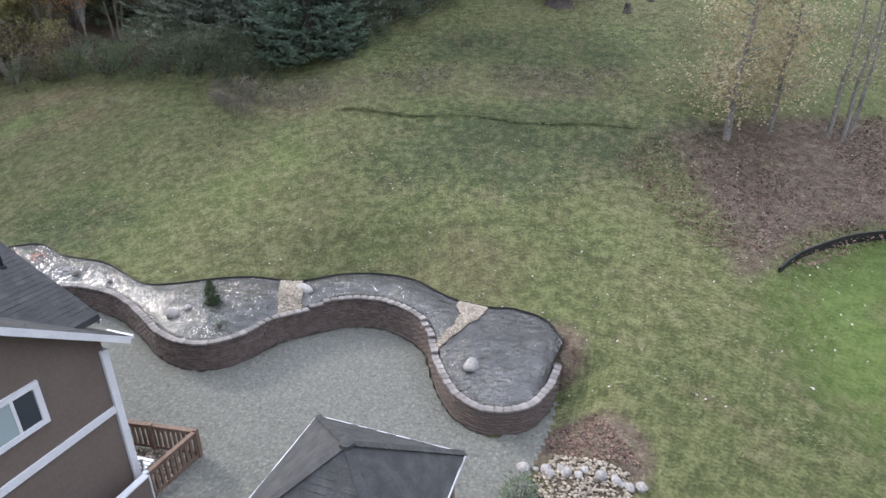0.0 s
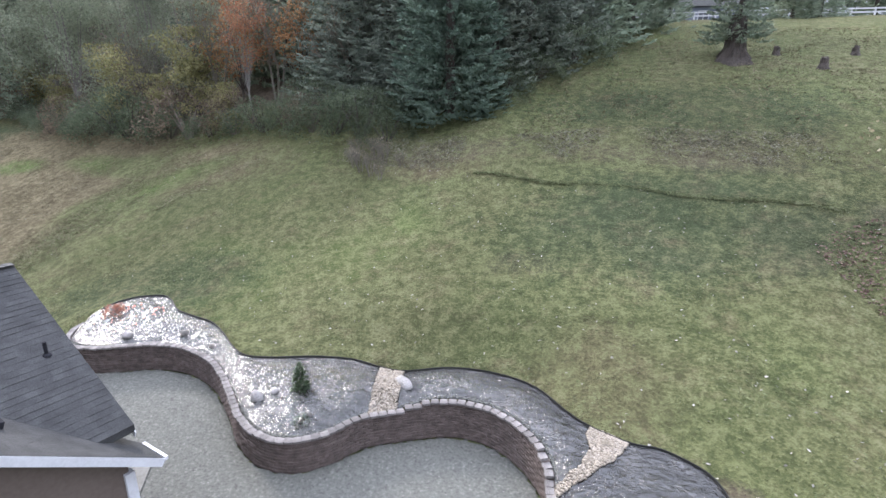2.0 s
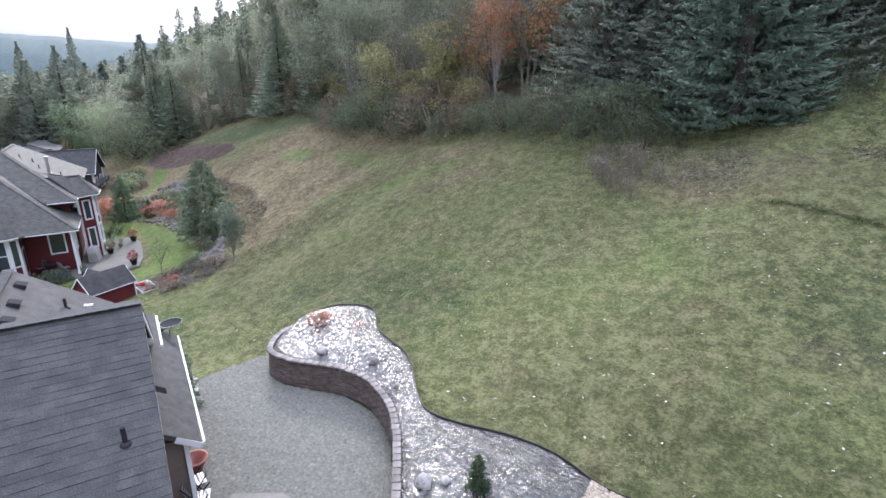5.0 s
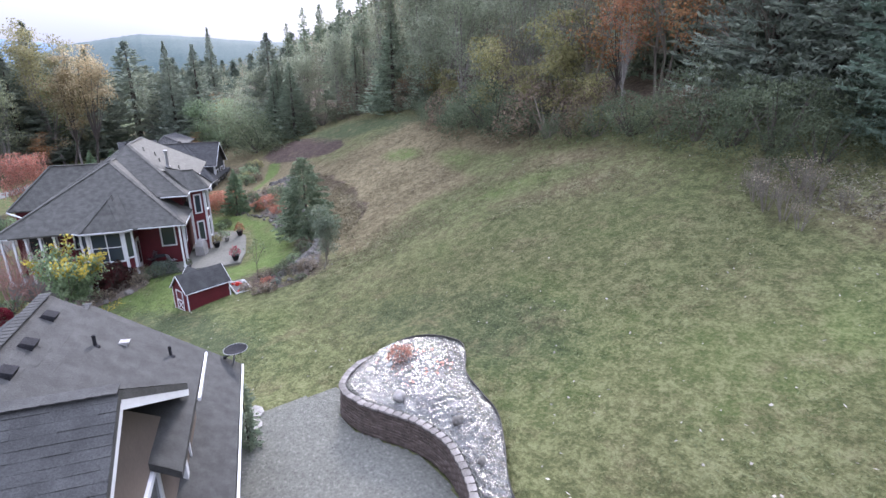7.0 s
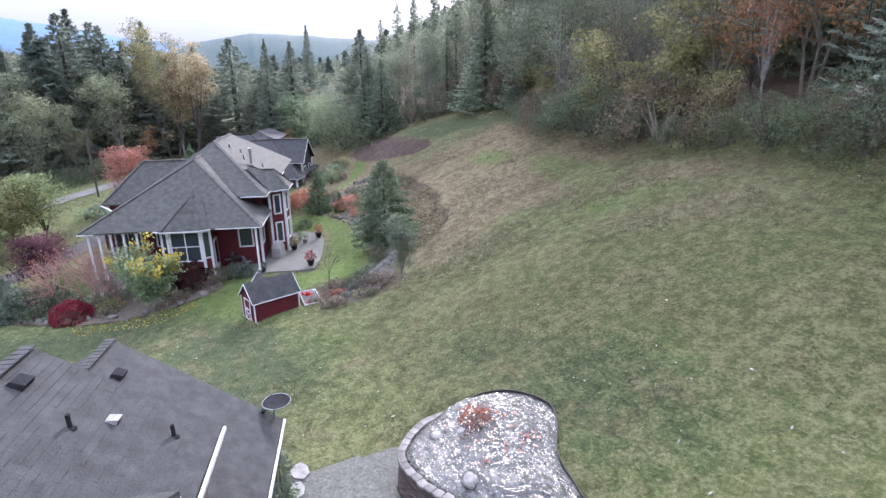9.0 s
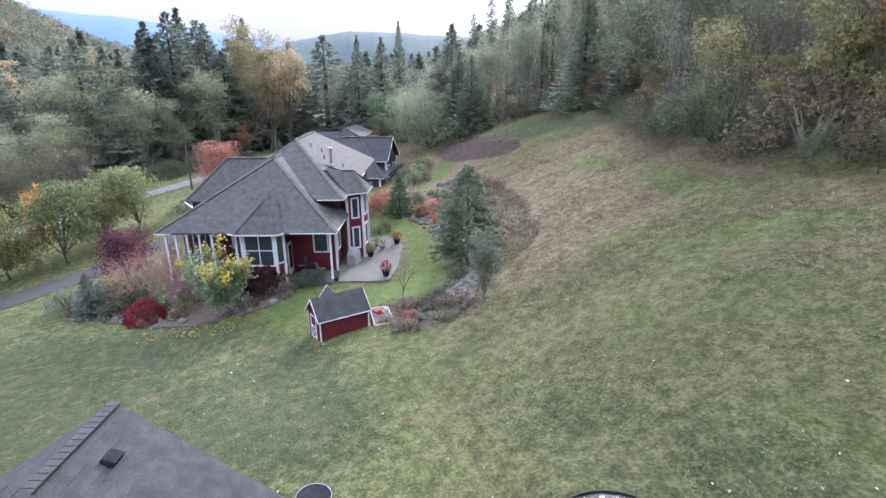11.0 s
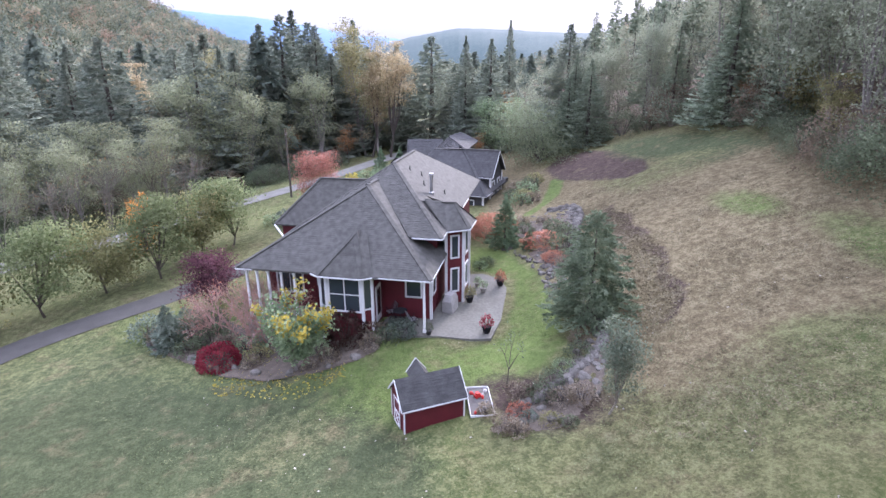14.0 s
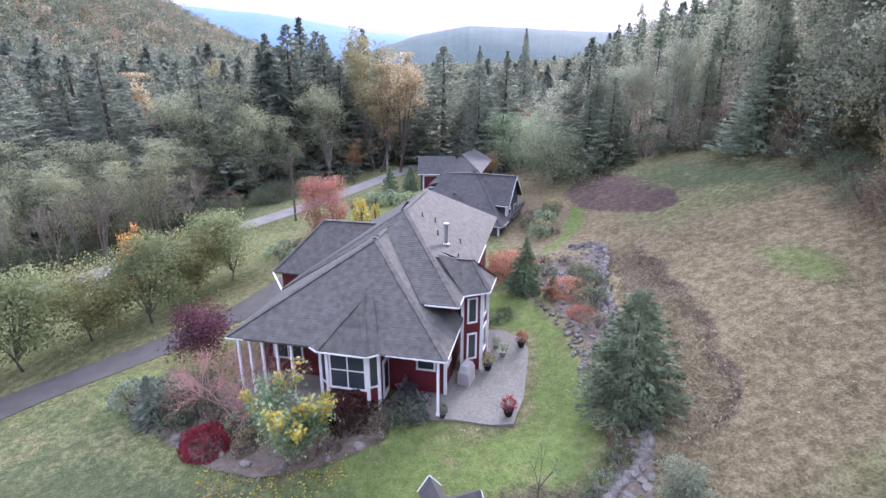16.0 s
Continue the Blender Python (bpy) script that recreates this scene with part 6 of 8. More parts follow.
def charcoal_house():
    """The neighbour's hipped house down the lane: a front hip with a bay, a cross gable and a long wing behind."""
    H = thing("house", pose(-73.9, 28.4, -1.3, 0, 0, 62), "charcoal-roofed house with dark walls beside the lane", "house", "houses down the lane")
    planes = [[(-10.0, 0, 0), (0, 0, 0), (-4.4, 5.5, 4.2), (-8.0, 5.5, 4.0)], [(0, 0, 0), (0, 9, 0), (-3.9, 9, 3.1), (-4.4, 5.5, 4.2)], [(-10, 12, 0), (-10, 0, 0), (-8, 5.5, 4.0), (-8, 12, 2.0)],
              [(-3.4, 2.5, 1.6), (0, 2.5, 1.6), (0, 5.4, 4.22), (-4.4, 5.4, 4.22)], [(0, 8.4, 1.6), (-3.4, 8.4, 1.6), (-4.4, 5.4, 4.22), (0, 5.4, 4.22)],
              [(-4.9, 8.4, 3.7), (-7.4, 21.5, 3.1), (-11.2, 19.7, 3.85)], [(-7.4, 21.5, 3.1), (-11.0, 24.7, 3.85), (-11.2, 19.7, 3.85)], [(-13.0, 11.5, 1.0), (-4.9, 8.4, 3.7), (-11.2, 19.7, 3.85)], [(-12.9, 23.5, 1.0), (-13.0, 11.5, 1.0), (-11.2, 19.7, 3.85), (-11.0, 24.7, 3.85)],
              [(-7.9, 0.3, 0.02), (-7.3, -0.5, 0.02), (-5.9, 1.7, 2.4)], [(-7.3, -0.5, 0.02), (-4.4, -0.5, 0.02), (-5.9, 1.7, 2.4)], [(-4.4, -0.5, 0.02), (-3.8, 0.3, 0.02), (-5.3, 2.6, 2.4), (-5.9, 1.7, 2.4)]]
    slopes = []
    for i, q in enumerate(planes):
        g = Geo()
        flat_face(g, q)
        slopes.append(part("roof_slope", g, M_roof_dark, H, "charcoal shingle roof"))
        courses("shingles", q, M_roof_dark, slopes[-1], 0.3, 0.8, 0.02, seed=50 + i)
    part("back_slope", Geo().add([(-8, 5.5, 4.0), (-4.4, 5.5, 4.2), (-3.9, 9, 3.1), (-3.6, 12, 2.0), (-8, 12, 2.0)], [(0, 1, 2, 3, 4)]), M_roof_dark, H)
    for a, b in ((planes[0][1], planes[0][2]), (planes[0][0], planes[0][3]), (planes[0][2], planes[0][3]), (planes[3][2], planes[3][3]), (planes[5][0], planes[5][2]), (planes[6][2], planes[6][1]), (planes[10][0], planes[10][2]), (planes[10][1], planes[10][2])):
        tagged(part("ridge_cap", hip_caps(Geo(), a, b, 0.34, 0.03), M_roof_dark, slopes[0]), kind="stuff")
    for c in ((-9.5, 0.5, -3.2, -0.5, 12, -0.08), (-7.2, 0.0, -3.2, -4.5, 0.5, -0.08), (-4.2, 3.0, -3.2, -0.4, 8.0, 1.55), (-12.6, 10, -3.2, -7.6, 21.2, 1.0)):
        part("wall", Geo().box(*c), M_darkwall, H, "dark grey-green walls")
    part("gable_wall", Geo().add([(-0.4, 2.9, 1.5), (-0.4, 8.0, 1.5), (-0.4, 5.4, 4.1)], [(0, 1, 2)]), M_darkwall, H)
    for a, b in (((-10, 0, -.09), (-7.3, -0.02, -.09)), ((-7.3, -0.52, -.09), (-4.4, -0.52, -.09)), ((-4.4, 0, -.09), (0.02, 0, -.09)), ((0.02, 0, -.09), (0.02, 2.6, -.09)), ((-3.4, 2.48, 1.5), (0, 2.48, 1.5))):
        part("gutter", Geo().beam(a, b, 0.06, 0.07), M_white, H, "white gutter")
    for a, b in (((0.03, 2.5, 1.52), (0.03, 5.4, 4.14)), ((0.03, 8.4, 1.52), (0.03, 5.4, 4.14))):
        part("bargeboard", Geo().beam(a, b, 0.03, 0.14), M_white, H, "white bargeboard")
    for cx, cy, top in ((-0.5, 0.5, -0.1), (-9.5, 0.5, -0.1), (-0.4, 3.0, 1.5), (-0.4, 8.0, 1.5)):
        part("corner_board", Geo().box(cx - 0.1, cy - 0.1, -3.2, cx + 0.1, cy + 0.1, top), M_white, H, "white corner board")
    for xx in (-2.2, -5.85, -8.6):
        window(H, xx, -0.01 if xx == -5.85 else 0.49, -2.1, 0, 1.2, 1.4, 2, 1)
    for yy, zz in ((4.2, -0.6), (6.6, -0.6), (4.2, -2.6), (6.6, -2.6)):
        window(H, -0.39, yy, zz, 90, 1.0, 1.4, 1, 1)
    for x, y, z in ((-4.75, 5.35, 4.3), (-5.9, 1.9, 2.45)):
        box_vent(x, y, z, 0, 0, H)
    return H


def lane_garage():
    """A detached garage with one red door, its side to the lane."""
    H = thing("garage", pose(-98.2, 22.0, -2.75, 0, 0, 84), "charcoal-roofed garage with a dark red door in white frame", "garage", "houses down the lane")
    part("wall", Geo().box(0, 0, -0.5, 4.6, 6.0, 2.5), M_darkwall, H, "dark grey walls")
    for q in ([(-0.4, -0.4, 2.4), (5.0, -0.4, 2.4), (5.0, 3.0, 4.4), (-0.4, 3.0, 4.4)], [(5.0, 6.4, 2.4), (-0.4, 6.4, 2.4), (-0.4, 3.0, 4.4), (5.0, 3.0, 4.4)]):
        g = Geo()
        flat_face(g, q)
        r = part("roof_slope", g, M_roof_dark, H, "charcoal shingle roof")
        courses("shingles", q, M_roof_dark, r, 0.3, 0.8, 0.02, seed=71)
    for x in (0.0, 4.6):
        part("gable_wall", Geo().add([(x, 0, 2.4), (x, 6, 2.4), (x, 3, 4.25)], [(0, 1, 2)]), M_darkwall, H)
    part("gutter", Geo().beam((-0.4, -0.43, 2.33), (5.0, -0.43, 2.33), 0.06, 0.1), M_white, H, "white gutter")
    d = part("garage_door", Geo().box(0.5, -0.06, 0, 3.9, 0.02, 2.0), M_red, H, "dark red garage door")
    for z in (0.5, 1.0, 1.5):
        part("panel_joint", Geo().box(0.52, -0.07, z - 0.015, 3.88, -0.055, z + 0.015), M_darkmetal, d)
    for c in ((0.3, -0.09, 0, 0.5, 0.02, 2.2), (3.9, -0.09, 0, 4.1, 0.02, 2.2), (0.5, -0.09, 2.0, 3.9, 0.02, 2.2)):
        part("door_frame", Geo().box(*c), M_white, H, "white door frame")
    return H


red_house()
taupe_house()
charcoal_house()
lane_garage()


def gazebo():
    G_ = thing("gazebo", pose(-1.69, 7.7, 0, 0, 0, TURN_H), "square gazebo with dark shingled hip roof on the gravel", "gazebo")
    r, e, p = 1.8, 2.5, 3.8
    c = [(r, -r, e), (r, r, e), (-r, r, e), (-r, -r, e)]
    t = (0, 0, p)
    g = Geo()
    for i in range(4):
        flat_face(g, (c[i], c[(i + 1) % 4], t), 0.05)
    roof = part("roof", g, M_roof_blue, G_, "dark shingle hip roof")
    for i in range(4):
        courses("shingles", (c[i], c[(i + 1) % 4], t), M_roof_blue, roof, 0.13, 0.25, 0.007, seed=80 + i)
    g = Geo()
    for i in range(4):
        tagged(part("ridge_cap", hip_caps(Geo(), c[i], t, 0.16, 0.012), M_roof_blue, roof), kind="stuff")
    part("finial", Geo().lathe(0, 0, [(0.14, p - 0.06), (0.14, p + 0.05), (0.06, p + 0.08)], 8), M_roof_blue, roof)
    g = Geo()
    for i in range(4):
        g.beam(Vector(c[i]) - Vector((0, 0, 0.03)), Vector(c[(i + 1) % 4]) - Vector((0, 0, 0.03)), 0.03, 0.09)
    part("drip_edge", g, M_white, roof, "thin white metal drip edge")
    for sx in (-1.55, 1.55):
        for sy in (-1.55, 1.55):
            g = Geo().box(-0.08, -0.08, 0, 0.08, 0.08, 2.55).box(-0.12, -0.12, 0, 0.12, 0.12, 0.15)
            ob = part("post", g, M_cedar, G_)
            ob.matrix_local = pose(sx, sy, 0.02)


gazebo()


def playhouse():
    H = thing("playhouse", pose(-36.15, 16.95, 0, 0, 0, 104), "small dark red playhouse with white trim and grey shingles", "playhouse")
    L, D, b, e, p = 2.6, 1.7, -2.15, -0.85, 0.03
    w = Geo()
    w.box(0, 0, b - 0.3, L, D, e)
    w.add([(0, 0, e), (0, D, e), (0, D / 2, p - 0.05)], [(0, 1, 2)])
    w.add([(L, 0, e), (L, D, e), (L, D / 2, p - 0.05)], [(0, 2, 1)])
    part("wall", w, M_red, H, "dark red plank walls")
    f, k = [(-0.12, -0.1, e - 0.05), (L + 0.12, -0.1, e - 0.05), (L + 0.12, D / 2, p), (-0.12, D / 2, p)], [(L + 0.12, D + 0.1, e - 0.05), (-0.12, D + 0.1, e - 0.05), (-0.12, D / 2, p), (L + 0.12, D / 2, p)]
    g = Geo()
    flat_face(g, f, 0.06)
    flat_face(g, k, 0.06)
    roof = part("roof", g, M_roof, H, "grey shingle roof")
    for i, q in enumerate((f, k)):
        courses("shingles", q, M_roof_blue, roof, 0.12, 0.25, 0.014, seed=90 + i)
    g = Geo()
    for x in (0, L):
        for y in (0, D):
            g.box(x - 0.028, y - 0.028, b - 0.3, x + 0.028, y + 0.028, e)
    for x in (-0.13, L + 0.13):
        for y in (-0.1, D + 0.1):
            g.beam((x, y, e - 0.08), (x, D / 2, p - 0.03), 0.03, 0.065)
    g.beam((-0.12, -0.12, e - 0.09), (L + 0.12, -0.12, e - 0.09), 0.03, 0.05)
    part("trim", g, M_white, H, "white corner and eave boards")
    d = part("door", Geo().box(-0.03, 0.45, b, 0.0, 1.25, e - 0.05), M_red, H)
    g = Geo()
    for y in (0.45, 1.2):
        g.box(-0.06, y, b, -0.03, y + 0.06, e - 0.05)
    for z in (b, (b + e) / 2 - 0.03, e - 0.11):
        g.box(-0.055, 0.45, z, -0.03, 1.26, z + 0.06)
    g.beam((-0.045, 0.48, b + 0.05), (-0.045, 1.22, (b + e) / 2), 0.02, 0.06)
    g.beam((-0.045, 0.48, (b + e) / 2), (-0.045, 1.22, b + 0.05), 0.02, 0.06)
    part("brace", g, M_white, d, "white cross braces")
    # small cross gable at the back
    r, c, q = D + 0.45, 1.25, p - 0.02
    t = Geo()
    flat_face(t, [(c - 0.44, D * 0.8, -0.56), (c - 0.44, r, -0.56), (c, r, q), (c, D / 2, q)], 0.04)
    flat_face(t, [(c + 0.44, r, -0.56), (c + 0.44, D * 0.8, -0.56), (c, D / 2, q), (c, r, q)], 0.04)
    part("gable_roof", t, M_roof_blue, H, "grey shingled cross gable")
    t = Geo().box(c - 0.38, D, b - 0.3, c + 0.38, r - 0.1, -0.58)
    t.add([(c - 0.38, r - 0.1, -0.58), (c + 0.38, r - 0.1, -0.58), (c, r - 0.1, q - 0.08)], [(0, 2, 1)])
    part("gable_wall", t, M_red, H)
    t = Geo()
    for sx in (-0.45, 0.45):
        t.beam((c + sx, r + 0.02, -0.58), (c, r + 0.02, q), 0.03, 0.06)
    part("gable_trim", t, M_white, H, "white rake boards")


playhouse()


def sandbox():
    S_ = thing("sandbox", pose(-36.5, 19.72, 0, 0, 0, 86), "white-edged sandbox with toys beside the playhouse", "sandbox")
    z = -1.76
    part("sand", Geo().box(0, 0, z - 0.4, 1.0, 2.1, z + 0.03), M_sand, S_)
    for a, b in (((0, 0), (1.0, 0)), ((1.0, 0), (1.0, 2.1)), ((1.0, 2.1), (0, 2.1)), ((0, 2.1), (0, 0))):
        part("board", Geo().beam((*a, z + 0.04), (*b, z + 0.04), 0.03, 0.11), M_white, S_, "white painted edging board")
    r = random.Random(2)
    for i in range(9):
        x, y = r.uniform(0.15, 0.85), r.uniform(0.15, 1.8)
        g = Geo().lathe(0, 0, [(0.05, 0), (0.09, 0.1), (0.07, 0.18), (0.03, 0.2)], 8)
        ob = part("toy", g, (M_white, M_toyred, M_cover)[i % 3])
        ob.matrix_world = S_.matrix_world @ pose(x, y, z + 0.03, r.uniform(0, 70), 0, r.uniform(0, 360)) @ Matrix.Scale(r.uniform(0.5, 1.0), 4)
        tagged(ob, "small plastic sand toy in the sandbox", "toy", "sand toys")
    ob = part("toy_car", Geo().box(-0.2, -0.14, 0.02, 0.2, 0.14, 0.18).box(-0.12, -0.12, 0.18, 0.08, 0.12, 0.3), M_toyred)
    ob.matrix_world = S_.matrix_world @ pose(0.45, 1.4, z + 0.03, 0, 0, 30) @ Matrix.Scale(0.75, 4)
    tagged(ob, "red plastic toy car in the sandbox", "toy")


sandbox()
build_wall()
chips = random_in(YARD, 3600, np.random.default_rng(77))
scatter_pebbles("loose_stones", [(a, b, 0.045) for a, b in chips], 0.022, ramp_material("dark_chippings", [(0.05, 0.047, 0.041), (0.13, 0.125, 0.112), (0.30, 0.29, 0.27)], scale=3, fine=6, bump=0.1, island=0.5), "loose dark stones and scraps on the gravel", "gravel", 4)


# ---- lane, drive and patio ----
def ribbon(name, pts, width, lift, material, label, category, n=120):
    """A strip of paving that follows the ground along a line."""
    c = spline([(*p, 0) for p in pts], n)[:, :2]
    t = np.gradient(c, axis=0)
    t /= np.linalg.norm(t, axis=1)[:, None]
    nrm = np.stack([-t[:, 1], t[:, 0]], 1)
    w = np.linspace(-1, 1, 7)
    P = c[:, None, :] + nrm[:, None, :] * (w * width / 2)[None, :, None]
    z = ground_z(P[..., 0].ravel(), P[..., 1].ravel()).reshape(P.shape[:2]) + lift + 0.04 * (1 - w ** 2)[None]
    v = np.concatenate([P, z[..., None]], 2).reshape(-1, 3)
    i = (np.arange(n - 1)[:, None] * 7 + np.arange(6)[None]).ravel()
    f = np.stack([i, i + 7, i + 8, i + 1], 1)
    return tagged(part(name, (v, f), material, smooth=True), label, category, kind="structure")


ribbon("drive", [(-36, -20.5), (-44, -13), (-52.5, -6.6), (-58.5, 1.2), (-63, 5.6), (-70, 9.5), (-74, 12)], 2.7, 0.04, M_asphalt, "dark asphalt drive leading past the tree row", "driveway")
ribbon("road", [(-60, -38), (-66, -24), (-72, -14.5), (-75.5, -10.2), (-85.8, -0.3), (-88.6, 2.2), (-94.8, 7.6), (-104, 14.3), (-117, 22.5), (-132, 33)], 3.4, 0.07, ramp_material("lane_gravel", [(0.165, 0.162, 0.142), (0.240, 0.236, 0.208)], scale=0.7, fine=14, bump=0.2), "pale grey lane curving through the valley", "road")


def paving(name, poly, lift, material, label, category):
    """A cast slab with straight edges."""
    z = max(gz(*p) for p in poly)
    g = Geo()
    g.slab([(x, y, z + lift) for x, y in poly], 0.35)
    return tagged(part(name, g, material), label, category, kind="structure")


paving("patio", PATIO, 0.10, ramp_material("weathered_concrete", [(0.112, 0.110, 0.094), (0.178, 0.176, 0.153)], scale=0.6, fine=10, bump=0.1), "greyish concrete patio beside the red house", "patio")
SLAB = [(-14.2, 14.0), (-13.2, 14.9), (-12.5, 15.0), (-11.8, 14.5), (-11.2, 13.4), (-11.0, 12.2), (-13.6, 12.4)]
paving("patio_slab", SLAB, 0.07, M_concrete, "angular pale concrete slab on the gravel", "patio")

# ---- on the planting bed ----
rg = np.random.default_rng(31)
strip = [(-6.45, 19.5), (-5.55, 19.45), (-5.15, 17.55), (-5.9, 17.05)]
p = random_in(strip, 2400, rg)
scatter_pebbles("pebble_channel", [(a, b, bed_z(a, b) + 0.03) for a, b in p], 0.05, M_pebble, "tan river pebbles filling a drainage channel", "pebbles", 1)
strip = [(0.75, 17.95), (1.8, 17.45), (1.35, 16.5), (0.6, 15.7), (-0.15, 15.05), (-0.05, 15.5), (0.5, 16.1), (0.75, 16.8), (0.65, 17.5)]
p = random_in(strip, 2400, rg)
scatter_pebbles("pebble_channel", [(a, b, bed_z(a, b) + 0.03) for a, b in p], 0.05, M_pebble, "tan river pebbles filling a drainage channel", "pebbles", 2)
# grey gravel backfill along the inside of the caps
wr = paired(700)[0]
tg = np.gradient(wr[:, :2], axis=0)
tg /= np.linalg.norm(tg, axis=1)[:, None]
nr = np.stack([-tg[:, 1], tg[:, 0]], 1)
k = rg.integers(0, 700, 5200)
q = wr[k, :2] + nr[k] * (0.27 + np.abs(rg.normal(0, 0.13, len(k))))[:, None]
scatter_pebbles("gravel_backfill", [(a, b, c - 0.02 + rg.uniform(-0.01, 0.02)) for (a, b), c in zip(q, wr[k, 2])], 0.035, M_gravel, "grey gravel behind the cap stones", "gravel", 3)
for i, (x, y, rx, ry, rz, m) in enumerate([(-9.6, 16.75, 0.30, 0.24, 0.30, M_rock), (-9.15, 17.05, 0.20, 0.16, 0.18, M_rock), (-7.55, 16.35, 0.15, 0.13, 0.12, M_greyrock), (1.0, 14.05, 0.30, 0.40, 0.30, M_rock), (-5.25, 18.6, 0.22, 0.50, 0.26, M_rock),
                                         (-15.0, 19.95, 0.24, 0.21, 0.18, M_greyrock), (-17.2, 19.3, 0.30, 0.24, 0.20, M_rock), (-19.1, 19.35, 0.20, 0.16, 0.13, M_rock), (-18.9, 20.0, 0.16, 0.14, 0.10, M_rock), (-13.3, 19.4, 0.2, 0.16, 0.12, M_greyrock)]):
    rock(x, y, bed_z(x, y) - 0.04, rx * 0.85, ry * 0.85, rz * 0.75, i * 57, 200 + i, m, ("pale rounded boulder" if m is M_rock else "grey boulder") + " lying on the plastic sheet", group="boulders on the bed")
bed_fir = conifer_meshes(1.05, 0.34, 210, leaves("dwarf_needles", (0.055, 0.085, 0.046), (0.092, 0.134, 0.072), (0.145, 0.195, 0.11)), M_bark, boughs=150, sprays=9, size=0.10, low=0.05, droop=-0.25, full=0.55)
plant("dwarf_conifer", bed_fir, -8.35, 17.35, "small green dwarf conifer planted through the plastic", "shrub", z=bed_z(-8.35, 17.35))
tiny = bush_meshes(0.35, 0.24, 211, L_bluegreen, M_bark, n_leaf=260, size=0.05)
plant("small_shrub", tiny, -7.6, 16.0, "low pale green shrub beside a boulder", "shrub", z=bed_z(-7.6, 16.0))
jap = bush_meshes(0.5, 0.5, 212, L_rust, M_twig, n_leaf=380, size=0.08, shell=0.3)
plant("maple_shrub", jap, -19.0, 20.5, "low rust-red weeping maple on the bed", "shrub", z=bed_z(-19.0, 20.5))
rl = np.random.default_rng(41)
c = np.stack([rl.uniform(-19.6, -17.2, 60), rl.uniform(19.6, 21.8, 60)], 1)
c = np.array([(a, b, bed_z(a, b) + 0.03) for a, b in c])
v, f = cards(c, rl.normal(0, 1, (60, 3)) * [1, 1, 0.1], 0.10, 0.07, rl)
tagged(part("fallen_leaves", (v, f), L_rust), "rust-red leaves fallen on the plastic", "leaves", kind="stuff")


# ---- beside the taupe house ----
def deck_rail():
    D = thing("deck_fence", pose(-7.3, 10.5, 0, 0, 0, TURN_H), "low cedar railing with a white end post round a pebble court", "fence")
    pts = [(0.55, 2.0), (0.95, -0.55), (-0.62, -0.48)]
    for a, b in zip(pts[:-1], pts[1:]):
        L = math.hypot(b[0] - a[0], b[1] - a[1])
        n = int(L / 0.145)
        for i in range(n):
            t = (i + 0.5) / n
            ob = part("baluster", Geo().box(-0.03, -0.03, 0.1, 0.03, 0.03, 0.84), M_cedar, D)
            ob.matrix_local = pose(a[0] + (b[0] - a[0]) * t, a[1] + (b[1] - a[1]) * t, 0)
        for z in (0.14, 0.80):
            part("rail", Geo().beam((*a, z), (*b, z), 0.05, 0.09), M_cedar, D)
        part("cap_rail", Geo().beam((*a, 0.89), (*b, 0.89), 0.12, 0.035), M_cedar, D)
    for a in pts + [(0.72, 0.75)]:
        ob = part("post", Geo().box(-0.055, -0.055, 0, 0.055, 0.055, 0.95), M_cedar if a != pts[2] else M_white, D)
        ob.matrix_local = pose(*a, 0)
    return D


D_ = deck_rail()
court = [D_.matrix_world @ Vector((*a, 0)) for a in ((0.5, 1.9), (0.9, -0.5), (0.1, -0.48), (-0.3, 0.0), (-0.4, 1.9))]
p = random_in([(a.x, a.y) for a in court], 700, rg)
scatter_pebbles("pebble_court", [(a, b, 0.06) for a, b in p], 0.06, M_pebble, "pale tan pebbles inside the railing", "pebbles", 5)
ob = part("deck", Geo().box(-4.2, -0.52, 0.05, -0.5, 0.0, 0.12), M_deck)
ob.matrix_world = pose(-7.3, 10.5, 0, 0, 0, TURN_H)
tagged(ob, "dark deck between house and half wall", "deck")
hw = thing("half_wall", pose(-7.3, 10.5, 0, 0, 0, TURN_H), "low taupe wall with white cap beside the deck", "wall")
part("wall_body", Geo().box(-4.2, -0.66, 0, -0.7, -0.54, 0.95), M_taupe, hw)
part("wall_cap", Geo().box(-4.2, -0.69, 0.95, -0.7, -0.51, 0.99), M_white, hw, "white cap board")


def bench(m):
    B_ = thing("bench", m, "white slatted garden bench on the pebble court", "bench")
    for i in range(3):
        part("slat", Geo().box(-0.45, -0.2 + i * 0.14, 0.4, 0.45, -0.09 + i * 0.14, 0.43), M_white, B_)
    for i in range(2):
        part("back_slat", Geo().box(-0.45, 0.22, 0.55 + i * 0.16, 0.45, 0.25, 0.65 + i * 0.16), M_white, B_)
    for x in (-0.42, 0.42):
        for y in (-0.17, 0.22):
            part("leg", Geo().box(x - 0.03, y - 0.03, 0, x + 0.03, y + 0.03, 0.85 if y > 0 else 0.42), M_white, B_)


bench(pose(-7.3, 10.5, 0.06, 0, 0, TURN_H) @ pose(-0.05, 0.5, 0, 0, 0, 95) @ Matrix.Scale(0.85, 4))


